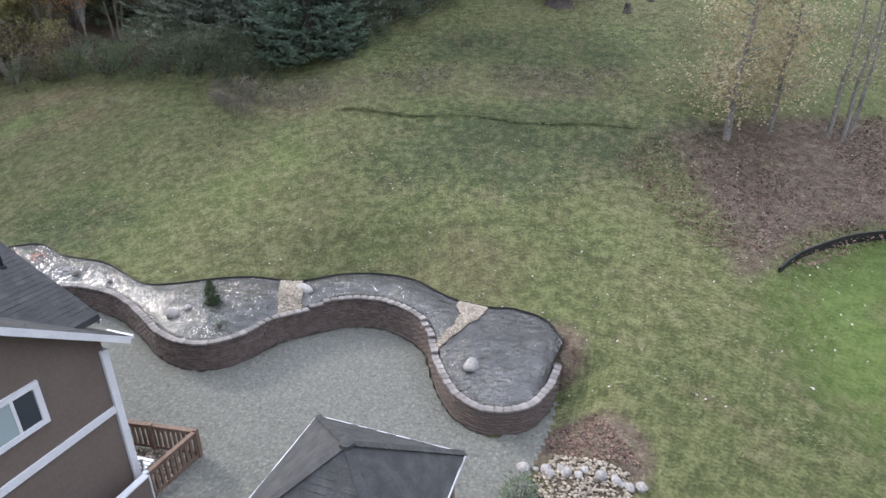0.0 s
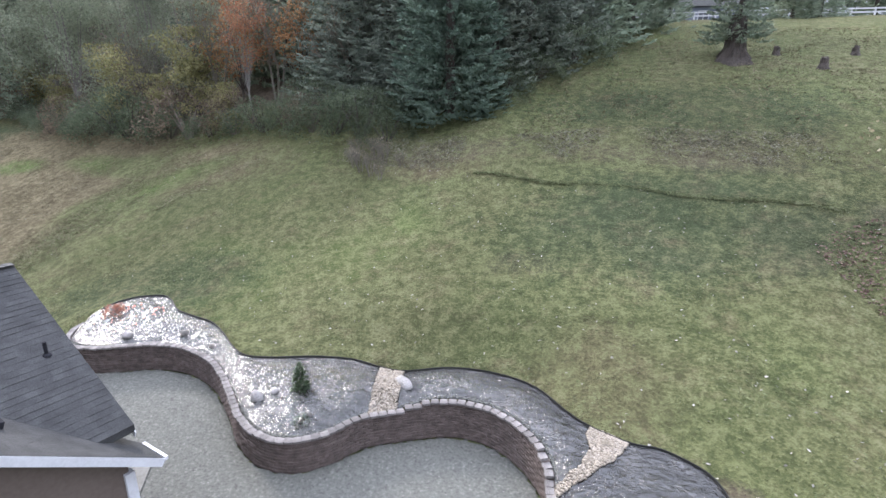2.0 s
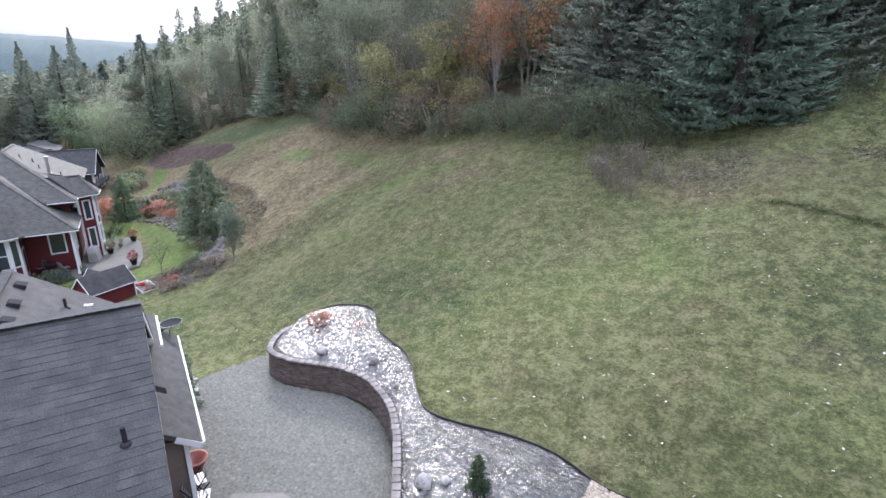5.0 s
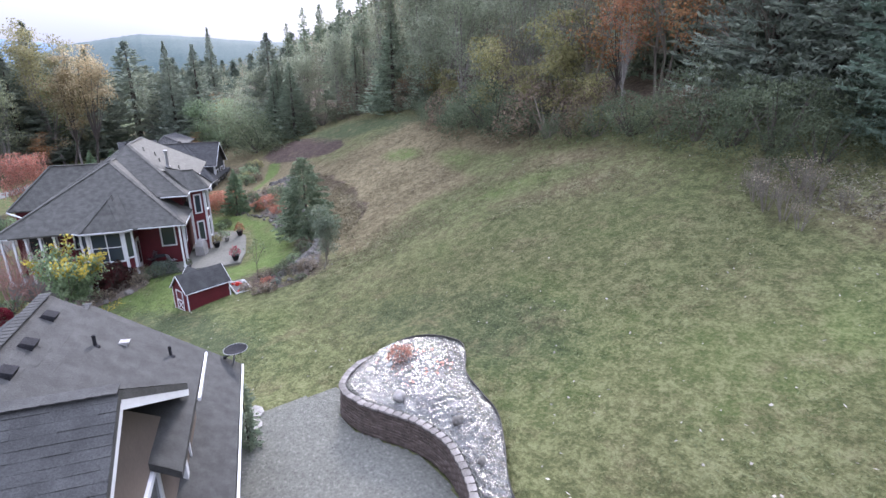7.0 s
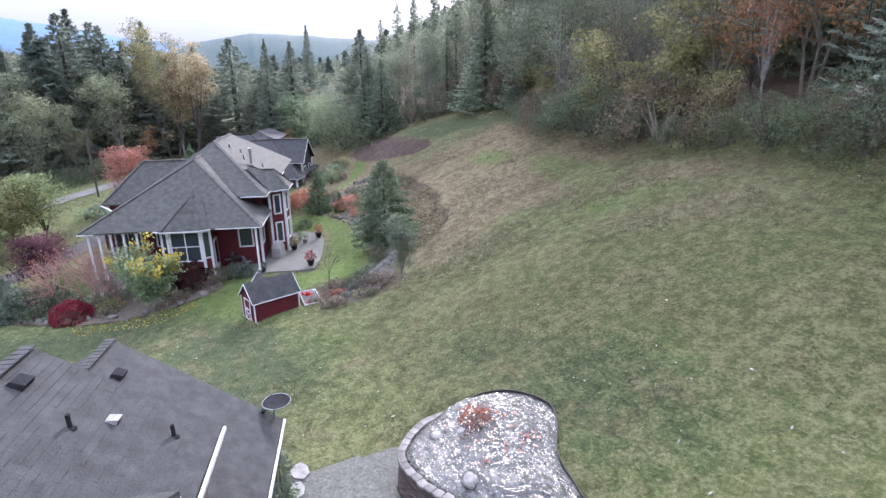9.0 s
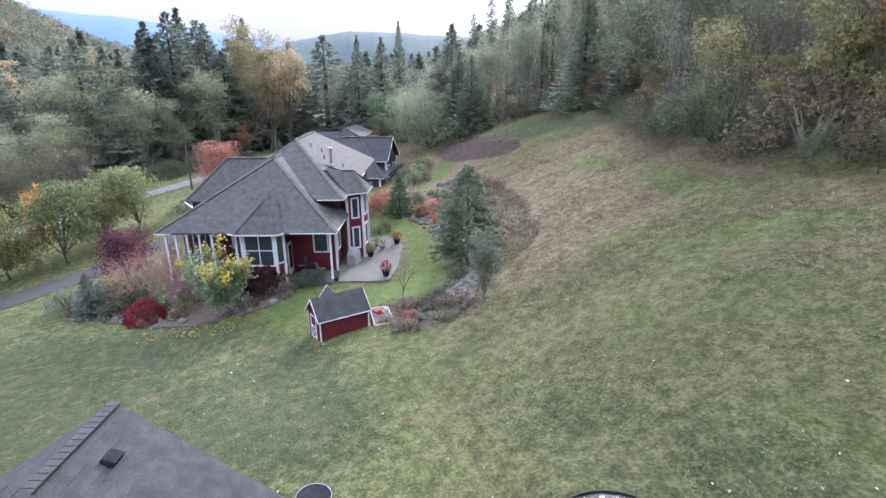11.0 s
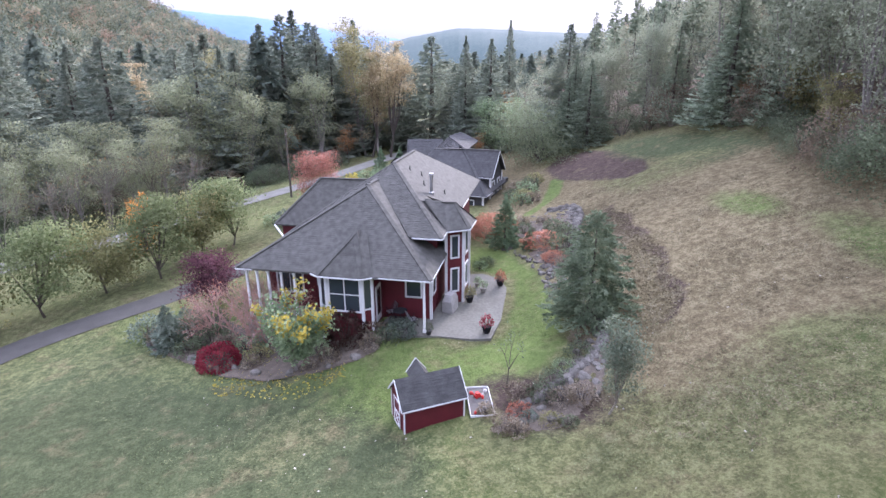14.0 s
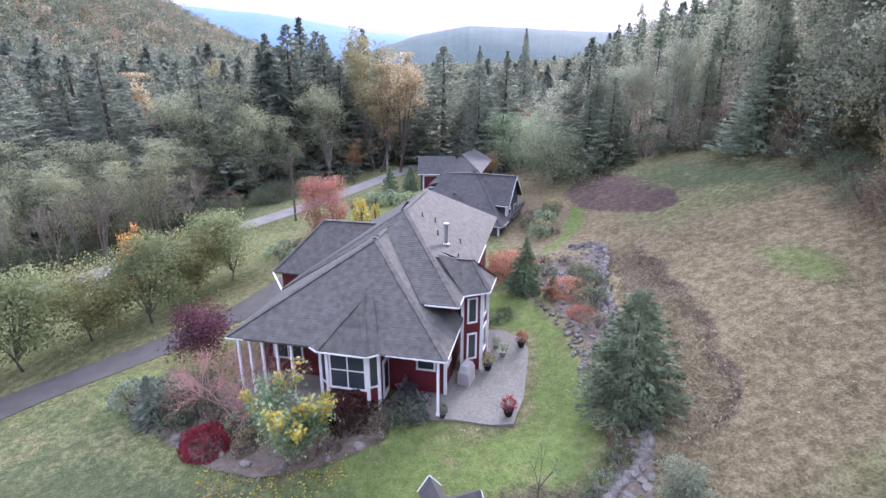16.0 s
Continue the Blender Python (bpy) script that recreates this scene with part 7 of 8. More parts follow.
def dish():
    D = thing("satellite_dish", pose(-7.3, 10.5, 0, 0, 0, TURN_H) @ pose(0.45, 14.0, 2.3), "dark grey satellite dish on the gutter corner", "satellite dish")
    g, n = Geo(), 18
    g.v.append((0, 0, 0))
    for r_, z_ in ((0.2, 0.012), (0.38, 0.05)):
        g.v += [(r_ * math.cos(6.2832 * i / n), r_ * 0.85 * math.sin(6.2832 * i / n), z_) for i in range(n)]
    g.f += [(0, 1 + i, 1 + (i + 1) % n) for i in range(n)] + [(1 + i, 1 + n + i, 1 + n + (i + 1) % n, 1 + (i + 1) % n) for i in range(n)]
    b = len(g.v)
    g.v += [(x, y, z - 0.02) for x, y, z in g.v[:b]]
    g.f += [tuple(b + j for j in reversed(f)) for f in g.f[:]]
    ob = part("reflector", g, M_darkmetal, D, smooth=True)
    ob.matrix_local = pose(0.0, 0.1, 0.40, -6, 4, 150)
    part("mast", Geo().tube((-0.1, 0, -0.1), (-0.08, 0.02, 0.2), 0.03, 0.03).tube((-0.08, 0.02, 0.2), (0.0, 0.1, 0.38), 0.03, 0.03), M_metal, D)
    part("arm", Geo().tube((0.0, 0.1, 0.34), (-0.32, -0.1, 0.30), 0.016, 0.016).box(-0.36, -0.14, 0.27, -0.28, -0.06, 0.36), M_darkmetal, D)
    rim = [(0.385 * math.cos(6.2832 * i / n), 0.327 * math.sin(6.2832 * i / n), 0.05) for i in range(n + 1)]
    g = Geo()
    for a, b in zip(rim[:-1], rim[1:]):
        g.tube(a, b, 0.007, 0.007, 4)
    part("rim", g, M_metal, ob)


dish()
hm = pose(-7.3, 10.5, 0, 0, 0, TURN_H)
for u, v_, s in ((0.75, 14.6, 0.36), (0.72, 13.85, 0.33)):
    g = Geo()
    g.slab([(s * math.cos(a * 0.9) * (1 + 0.15 * math.sin(a * 3)), s * 0.75 * math.sin(a * 0.9), 0.09) for a in range(7)], 0.1)
    ob = part("stepping_stone", g, M_rock)
    ob.matrix_world = hm @ pose(u, v_, 0.0, 0, 0, 20 * v_)
    tagged(ob, "pale flat stepping stone by the house corner", "stone", "stepping stones")
yew = conifer_meshes(2.2, 0.5, 220, L_fir, M_bark, boughs=160, sprays=9, size=0.15, low=0.03, droop=-0.2, full=0.35)
w_ = hm @ Vector((0.55, 12.9, 0))
plant("cypress_shrub", yew, w_.x, w_.y, "dark columnar evergreen against the house wall", "shrub", z=0.0)
w_ = Vector((-15.9, 13.75, 0))
g = Geo().lathe(0, 0, [(0.18, 0), (0.22, 0.12), (0.36, 0.38), (0.40, 0.4), (0.40, 0.44), (0.33, 0.43), (0.15, 0.2)], 16)
ob = part("planter", g, M_terracotta, smooth=True)
ob.matrix_world = pose(w_.x, w_.y, 0.05)
tagged(ob, "round terracotta bowl planter by the house", "planter")


def garden_chair(m):
    C_ = thing("garden_chair", m, "dark folding garden chair with slatted back", "chair", "chairs by the house")
    for i in range(5):
        part("slat", Geo().box(-0.24, -0.22 + i * 0.09, 0.40, 0.24, -0.15 + i * 0.09, 0.42), M_metal, C_)
        part("back_slat", Geo().box(-0.24, 0.24 + i * 0.03, 0.48 + i * 0.09, 0.24, 0.26 + i * 0.03, 0.55 + i * 0.09), M_metal, C_)
    for x in (-0.24, 0.24):
        part("leg", Geo().tube((x, -0.22, 0), (x, 0.4, 0.95), 0.018, 0.018, 5), M_darkmetal, C_)
        part("leg", Geo().tube((x, 0.28, 0), (x, -0.22, 0.62), 0.018, 0.018, 5), M_darkmetal, C_)


for x, y, a in ((-15.0, 13.4, 170), (-14.3, 13.2, 150)):
    garden_chair(pose(x, y, 0.05, 0, 0, a))

# stones and planting by the gazebo
q = random_in([(2.2, 10.2), (3.2, 11.2), (4.8, 10.2), (4.6, 8.8), (2.5, 9.2)], 900, rg)
scatter_pebbles("pebble_patch", [(a, b, gz(a, b) + 0.03) for a, b in q], 0.055, M_pebble, "tan pebbles spilling below the lawn", "pebbles", 7)
rr = random.Random(9)
for i in range(15):
    t = i / 14
    x, y = 2.2 + 2.8 * t + rr.uniform(-0.12, 0.12), 11.0 - 1.2 * t + rr.uniform(-0.12, 0.12)
    s = rr.uniform(0.08, 0.17)
    rock(x, y, gz(x, y), s * 1.2, s, s * 0.8, rr.uniform(0, 360), 230 + i, M_rock, "pale rounded border stone beside the gravel", group="border stones")
dark_sh = bush_meshes(1.4, 0.7, 240, L_fir, M_bark, n_leaf=700, size=0.12)
plant("shrub", dark_sh, 2.0, 9.7, "dark evergreen shrub beside the gazebo", "shrub", scale=0.7)

# curved edging of the sunken lawn to the east
g = Geo()
line = spline([(13.5, 19.3, 0), (14.4, 20.0, 0), (15.4, 20.6, 0), (17.6, 21.5, 0), (19.6, 21.9, 0), (24, 22.3, 0)], 60)
for a, b in zip(line[:-1], line[1:]):
    za, zb = gz(a[0], a[1] + 0.3), gz(b[0], b[1] + 0.3)
    g.beam((a[0], a[1], za - 0.12), (b[0], b[1], zb - 0.12), 0.08, 0.42)
tagged(part("lawn_edging", g, M_edging), "dark curved edging wall of the sunken lawn", "edging", kind="structure")

# ---- round the red house ----
con_a = conifer_meshes(6.0, 2.7, 300, leaves("garden_fir_needles", (0.098, 0.134, 0.084), (0.170, 0.216, 0.138), (0.255, 0.312, 0.208)), M_bark, boughs=520, sprays=24, size=0.26, low=0.01, droop=-0.14, full=0.55, ragged=0.5)
tree_b = broad_meshes(3.7, 0.95, 301, leaves("feathery_leaves", (0.100, 0.128, 0.092), (0.165, 0.198, 0.142), (0.25, 0.285, 0.21)), M_twig, n_leaf=4600, size=0.08, stem=0.16, clumps=72, gap=0.7, trunk=0.012, egg=0.9)
con_b = conifer_meshes(4.6, 1.7, 302, L_pine, M_bark, boughs=190, sprays=16, size=0.34, low=0.03, droop=-0.15, full=0.8, ragged=0.55)
blue_sp = conifer_meshes(3.0, 1.25, 303, L_bluegreen, M_bark, boughs=200, sprays=13, size=0.26, low=0.04, droop=0.05, full=0.6)
plant("fir_tree", con_a, -42.6, 27.2, "bushy bright green fir beside the rock bank", "tree")
plant("small_tree", tree_b, -34.6, 24.6, "slender grey-green young tree beside the rock bed", "tree", scale=1.12)
plant("fir_tree", con_b, -59.6, 26.9, "young green fir behind the red house", "tree")
plant("fir_tree", con_b, -57.5, 28.4, "young green fir behind the red house", "tree", scale=0.42)
plant("spruce_shrub", blue_sp, -49.0, 3.6, "blue-grey young spruce in the front bed", "shrub")
row = [broad_meshes(6.6, 2.75, 310 + i, leaves("row_tree_leaves_%d" % i, ((0.104, 0.138, 0.060), (0.138, 0.142, 0.060))[i], ((0.166, 0.202, 0.094), (0.208, 0.208, 0.092))[i], ((0.242, 0.272, 0.142), (0.290, 0.280, 0.138))[i]), M_bark, n_leaf=7200, size=0.19, stem=0.13, clumps=66, gap=0.62, trunk=0.016, egg=0.6) for i in range(2)]
for i, (x, y, s) in enumerate([(-57.0, -7.8, 1.0), (-60.2, -4.9, 0.9), (-62.2, -1.5, 1.0), (-66.8, 0.4, 0.95), (-68.9, 2.8, 0.95), (-53.5, -11.8, 1.0), (-49.0, -16.5, 1.0)]):
    plant("street_tree", row[i % 2], x, y, "round-crowned tree with dull green leaves beside the drive", "tree", "trees along the drive", s)
plant("street_tree", bush_meshes(5.6, 1.3, 318, L_flame, M_bark, n_leaf=1300, size=0.2, shell=0.4), -70.2, -5.6, "small upright tree with bright orange autumn leaves beside the lane", "tree")
purple = broad_meshes(4.1, 2.0, 320, L_purple, M_bark, n_leaf=6500, size=0.14, stem=0.14, clumps=60, gap=0.6)
plant("plum_tree", purple, -54.2, 4.6, "dark purple-leaved tree at the house corner", "tree")


def ginkgo():
    """Upright boughs, green within and turning yellow towards their ends."""
    rng = np.random.default_rng(321)
    g, Y, G_ = Geo(), [], []
    for k in range(19):
        a, u, hh = rng.uniform(0, 6.283), rng.uniform(0.25, 1.0), 4.5 * rng.uniform(0.62, 1.0)
        p, e = Vector((0, 0, rng.uniform(0.4, 1.3))), Vector((math.cos(a) * 2.0 * u, math.sin(a) * 2.0 * u, hh * (1 - 0.25 * u)))
        g.tube(p, e, 0.035, 0.010, 5)
        t = rng.uniform(0.70, 1.05, 62)[:, None]
        if k % 5 in (0, 2, 3):
            Y.append(np.array(p) * (1 - t) + np.array(e) * t + rng.normal(0, 0.13, (62, 3)))
        t = rng.uniform(0.10, 0.92, 190)[:, None]
        G_.append(np.array(p) * (1 - t) + np.array(e) * t + rng.normal(0, 0.24, (190, 3)))
    g.tube((0, 0, -0.2), (0, 0, 1.4), 0.09, 0.06, 8)
    Y, G_ = np.vstack(Y), np.vstack(G_)
    return (mesh_of("trunk", g, M_palebark), mesh_of("yellow_leaves", cards(Y, rng.normal(0, 1, Y.shape), 0.16, 0.14, rng), L_yellow),
            mesh_of("green_leaves", cards(G_, rng.normal(0, 1, G_.shape), 0.17, 0.13, rng), L_green))


plant("ginkgo_tree", ginkgo(), -43.6, 11.7, "small upright tree turning yellow at its branch ends", "tree", scale=1.2)
pink = bare_meshes(3.9, 2.4, 322, M_pinktwig, depth=4, stems=8, leaf=L_rust, n_leaf=520, size=0.07, spread=0.42, thick=0.014)
plant("bare_shrub", pink, -48.2, 8.4, "bare pinkish-stemmed shrub with a few red leaves", "shrub", scale=1.15)
plant("bare_shrub", pink, -47.6, 9.9, "bare pinkish-stemmed shrub with a few red leaves", "shrub", scale=0.95)
plant("bare_shrub", pink, -49.6, 6.6, "bare pinkish-stemmed shrub with a few red leaves", "shrub", scale=0.85)
crim = bush_meshes(1.3, 1.05, 330, L_crimson, M_bark, n_leaf=4200, size=0.10, shell=0.85)
plant("shrub", crim, -45.6, 7.3, "rounded crimson shrub at the bed's edge", "shrub", "front bed shrubs")
darkb = bush_meshes(1.9, 1.15, 331, leaves("maroon_leaves", (0.035, 0.018, 0.016), (0.062, 0.036, 0.030), (0.095, 0.062, 0.05)), M_bark, n_leaf=5200, size=0.12, shell=0.85)
plant("shrub", darkb, -46.0, 14.2, "dense dark maroon shrub below the bay window", "shrub", "front bed shrubs")
weeper = bush_meshes(1.1, 1.5, 346, leaves("salmon_leaves", (0.29, 0.118, 0.078), (0.40, 0.185, 0.125), (0.49, 0.27, 0.19)), M_twig, n_leaf=3200, size=0.10, shell=0.7)
for x, y, z_, w_ in [(-57.4, 29.6, 1.0, 1.2), (-53.2, 29.0, 0.7, 0.9), (-64.6, 27.2, 1.5, 0.9), (-63.2, 26.2, 1.3, 0.8)]:
    plant("maple_shrub", weeper, x, y, "low spreading salmon-red maple in the rock bank", "shrub", "red maples of the bank", z_, wide=w_)
fern = bush_meshes(1.0, 1.0, 348, L_bluegreen, M_bark, n_leaf=1500, size=0.13, shell=0.5)
plant("shrub", fern, -45.5, 17.3, "blue-green leafy shrub below the porch", "shrub", "front bed shrubs")
plant("shrub", bush_meshes(0.8, 0.9, 349, L_brownweed, M_twig, n_leaf=1200, size=0.1), -45.7, 15.9, "dry pale brown shrub below the porch", "shrub", "front bed shrubs", 1.0)
small = [bush_meshes(0.9, 0.75, 340 + i, m, M_bark, n_leaf=650, size=0.1) for i, m in enumerate((L_bluegreen, L_green, L_brownweed, L_rust, L_bramble, L_olive))]
for i, (x, y, k, s) in enumerate([(-50.6, 2.4, 2, 1.2), (-51.4, 3.6, 0, 1.1), (-47.8, 5.0, 4, 1.2), (-46.6, 6.2, 0, 0.8), (-46.9, 8.6, 1, 1.3), (-45.8, 9.4, 5, 1.0), (-44.9, 9.2, 2, 0.8), (-45.4, 12.8, 1, 0.9), (-44.2, 13.4, 2, 0.9), (-44.6, 15.6, 2, 0.9), (-44.9, 16.6, 4, 1.0), (-51.9, 5.2, 4, 1.4), (-43.6, 12.4, 2, 0.6), (-52.5, 2.2, 0, 0.9), (-48.3, 10.6, 1, 1.3),
                              (-55.6, 24.0, 1, 0.8), (-56.2, 24.6, 4, 0.9), (-62.2, 27.4, 4, 1.2), (-59.2, 31.2, 4, 1.5), (-56.4, 31.0, 4, 1.7), (-54.2, 30.2, 4, 1.6), (-51.0, 29.2, 2, 1.2), (-60.6, 31.6, 2, 1.1), (-71.6, 31.6, 1, 1.6), (-73.4, 32.4, 5, 1.5), (-75.6, 33.4, 1, 1.7), (-77.6, 34.4, 4, 1.6), (-79.6, 35.6, 5, 1.5), (-74.6, 31.6, 4, 1.5), (-78.4, 32.8, 2, 1.4), (-76.8, 32.0, 2, 1.3),
                              (-36.0, 21.6, 3, 0.7), (-35.2, 20.8, 2, 0.75), (-36.8, 22.8, 4, 0.9), (-37.8, 23.6, 4, 0.8), (-36.2, 23.4, 2, 0.8), (-38.6, 24.4, 1, 0.7), (-39.4, 25.4, 4, 0.9), (-35.0, 22.6, 5, 0.6), (-36.6, 20.4, 2, 0.6), (-40.6, 25.9, 2, 0.8), (-35.6, 21.9, 0, 0.5), (-37.2, 22.0, 2, 0.9), (-34.8, 21.2, 2, 0.7), (-35.9, 24.2, 2, 0.9), (-34.6, 23.2, 4, 0.5), (-51.2, 1.6, 0, 1.7), (-50.2, 3.2, 0, 1.5), (-49.9, 4.6, 4, 2.0), (-48.6, 6.2, 4, 1.6), (-47.4, 7.4, 2, 1.3), (-52.4, 3.6, 0, 1.4), (-64.8, 30.0, 2, 1.0), (-63.4, 31.4, 2, 0.9), (-65.6, 28.8, 1, 1.2), (-61.8, 29.2, 4, 1.3), (-72.0, 33.0, 2, 1.2)]):
    plant("shrub", small[k], x, y, ("grey-green", "green", "dry brown", "rust-red", "dark green", "yellow-green")[k] + " low shrub among the garden rocks", "shrub", "garden shrubs", s)
MULCH = [(-51.6, 1.4), (-49.4, 2.2), (-46.9, 4.9), (-44.2, 7.6), (-42.8, 10.2), (-42.9, 13.0), (-44.1, 16.0), (-45.3, 16.6), (-46.6, 14.8), (-50.2, 8.0), (-53.2, 5.4), (-53.4, 2.6)]
sheet("mulch_bed", MULCH, 0.06, M_mulch, 0.12, "dark bark mulch in the front bed", "mulch", 0.03)
ROCKS = [(-35.2, 20.2), (-36.2, 20.9), (-38.2, 23.4), (-41.0, 26.0), (-44.0, 27.0), (-47, 27.6), (-51, 28.0), (-56.0, 28.0), (-60.0, 28.4), (-63.6, 28.8), (-66.6, 30.4), (-66.2, 33.2), (-64.8, 34.8), (-62.6, 34.8), (-57.6, 32.6), (-52.2, 30.8), (-47, 29.4), (-43.0, 28.4), (-39.6, 27.0), (-36.2, 25.2), (-34.4, 22.8)]
sheet("rock_bank", ROCKS, 0.02, M_mulch, 0.14, "stony mulched bank between lawn and meadow", "bank", 0.05)
rr = random.Random(12)
WALLTOP = [(-66.4, 33.0), (-65.0, 34.6), (-62.8, 34.6), (-60.4, 33.6), (-57.8, 32.4), (-54.0, 31.2), (-50.0, 30.0), (-46.0, 28.9), (-43.2, 28.2), (-40.2, 27.0), (-38.6, 25.4), (-37.4, 23.6), (-36.5, 22.0)]
rk = [mesh_of("rock", rock_geo(0.42, 0.34, 0.32, 400 + i), M_greyrock) for i in range(6)]
q = random_in(ROCKS, 150, np.random.default_rng(14))
for x, y in q:
    ob = part("rock", rk[rr.randrange(6)], None)
    ob.matrix_world = pose(x, y, gz(x, y), rr.uniform(-12, 12), rr.uniform(-12, 12), rr.uniform(0, 360)) @ Matrix.Diagonal((rr.uniform(0.3, 0.85), rr.uniform(0.3, 0.7), rr.uniform(0.25, 0.5), 1))
    tagged(ob, "angular grey rock in the planted bank", "rock", "rocks of the bank")
# a dry-laid boulder wall holds the meadow above the planted bank
bank_wall = thing("boulder_wall", Matrix.Identity(4), "dry-laid wall of angular grey boulders below the meadow", "wall", kind="structure")
wl_line = spline([(*q_, 0) for q_ in WALLTOP], 140)
rest = Geo()
for i, (x, y, _) in enumerate(wl_line):
    d_ = wl_line[min(i + 1, 139), :2] - wl_line[max(i - 1, 0), :2]
    n_ = np.array([-d_[1], d_[0]]) / np.linalg.norm(d_)
    n_ = n_ if n_[1] > 0 else -n_
    for k in range(3):
        px_, py_ = np.array([x, y]) - n_ * (0.36 * k + rr.uniform(-0.10, 0.12))
        m_ = pose(px_, py_, gz(x, y) - 0.30 * k + (0.05 if i < 95 else -0.12), rr.uniform(-10, 10), rr.uniform(-10, 10), math.degrees(math.atan2(d_[1], d_[0])) + rr.uniform(-30, 30)) @ Matrix.Diagonal((rr.uniform(0.5, 1.05), rr.uniform(0.5, 0.85), rr.uniform(0.6, 1.1), 1))
        me = rk[rr.randrange(6)]
        if i >= 45:
            part("boulder", me, None, bank_wall).matrix_world = m_
        else:
            rest.add([m_ @ vv.co for vv in me.vertices], [tuple(f_.vertices) for f_ in me.polygons])
tagged(part("far_boulders", rest, M_greyrock, bank_wall), kind="stuff")
for x, y in [(-50.2, 1.9), (-49.6, 2.5), (-48.0, 4.2), (-46.3, 5.9), (-45.0, 8.2), (-43.9, 9.6), (-43.3, 11.4), (-43.4, 13.4), (-44.0, 14.8), (-51.0, 2.8), (-47.0, 5.4)]:
    ob = part("rock", rk[rr.randrange(6)], None)
    ob.matrix_world = pose(x, y, gz(x, y) + 0.04, 0, 0, rr.uniform(0, 360)) @ Matrix.Scale(rr.uniform(0.4, 0.8), 4)
    tagged(ob, "grey border rock at the mulch bed", "rock", "border rocks of the front bed")
for x, y in random_in([(-47.0, 26.4), (-52, 27.5), (-56.5, 27.2), (-59.6, 26.4), (-59, 27.2), (-52, 28.3), (-46.6, 27.2)], 70, np.random.default_rng(15)):
    ob = part("rock", rk[rr.randrange(6)], None)
    ob.matrix_world = pose(x, y, gz(x, y) + 0.03, 0, 0, rr.uniform(0, 360)) @ Matrix.Scale(rr.uniform(0.25, 0.5), 4)
    tagged(ob, "small grey edging rock beside the lawn", "rock", "edging rocks")


def potted(x, y, leaf, s, label, pot=None):
    P_ = thing("potted_plant", pose(x, y, gz(x, y) + 0.1) @ Matrix.Scale(s, 4), label, "plant pot", "pots on the patio")
    part("pot", Geo().lathe(0, 0, [(0.16, 0), (0.22, 0.16), (0.25, 0.36), (0.28, 0.36), (0.28, 0.42), (0.22, 0.42)], 14), pot or M_darkmetal, P_, smooth=True)
    st, fo = bush_meshes(0.75, 0.42, int(abs(x) * 100) % 977, leaf, M_twig, n_leaf=260, size=0.10, shell=0.4)
    for me in (st, fo):
        ob = part(me.name.split(".")[0], me, None, P_)
        ob.matrix_local = pose(0, 0, 0.38)


potted(-44.9, 22.2, L_crimson, 1.0, "dark pot with a bright pink-red maple on the patio")
potted(-51.6, 24.6, L_rust, 1.0, "dark pot with an orange-red maple on the patio")
potted(-45.1, 18.9, L_bramble, 0.7, "round dark pot with trailing plant beside the post", M_deck)
potted(-49.2, 22.0, L_olive, 1.0, "large pot with yellow-green grasses by the wall")
potted(-50.6, 23.2, L_green, 0.8, "stone pot with green foliage by the wall", M_rock)
potted(-51.6, 23.0, L_green, 0.7, "stone pot with green foliage by the wall", M_rock)
g = Geo()
g.add([(-0.5, -0.35, 0), (0.5, -0.35, 0), (0.5, 0.35, 0), (-0.5, 0.35, 0), (-0.55, -0.3, 0.75), (0.55, -0.3, 0.75), (0.55, 0.3, 0.75), (-0.55, 0.3, 0.75), (-0.35, -0.22, 1.12), (0.35, -0.22, 1.12), (0.35, 0.2, 1.15), (-0.35, 0.2, 1.15)],
      [(0, 1, 5, 4), (1, 2, 6, 5), (2, 3, 7, 6), (3, 0, 4, 7), (4, 5, 9, 8), (5, 6, 10, 9), (6, 7, 11, 10), (7, 4, 8, 11), (8, 9, 10, 11)])
ob = part("covered_grill", g, M_cover)
ob.matrix_world = pose(-48.2, 20.6, gz(-48.2, 20.6) + 0.1, 0, 0, 150)
tagged(ob, "barbecue grill under a grey weather cover", "grill")
t_ = thing("patio_table", pose(-46.6, 17.4, -2.15), "small round dark metal patio table", "table")
part("tabletop", Geo().lathe(0, 0, [(0.42, 0.68), (0.43, 0.7), (0.42, 0.72)], 16), M_darkmetal, t_)
for a in range(3):
    part("leg", Geo().tube((0.35 * math.cos(a * 2.1), 0.35 * math.sin(a * 2.1), 0), (0.1 * math.cos(a * 2.1), 0.1 * math.sin(a * 2.1), 0.68), 0.02, 0.02, 5), M_darkmetal, t_)
for x, y, a in ((-46.0, 18.1, 200), (-47.2, 16.9, 20)):
    garden_chair(pose(x, y, -2.15, 0, 0, a))
sap = bare_meshes(2.6, 0.5, 350, M_bark, depth=2, stems=1, leaf=L_bramble, n_leaf=46, size=0.11, spread=0.3)
plant("sapling", sap, -38.2, 21.6, "thin young sapling with a few dark leaves on the lawn", "tree", scale=1.25)

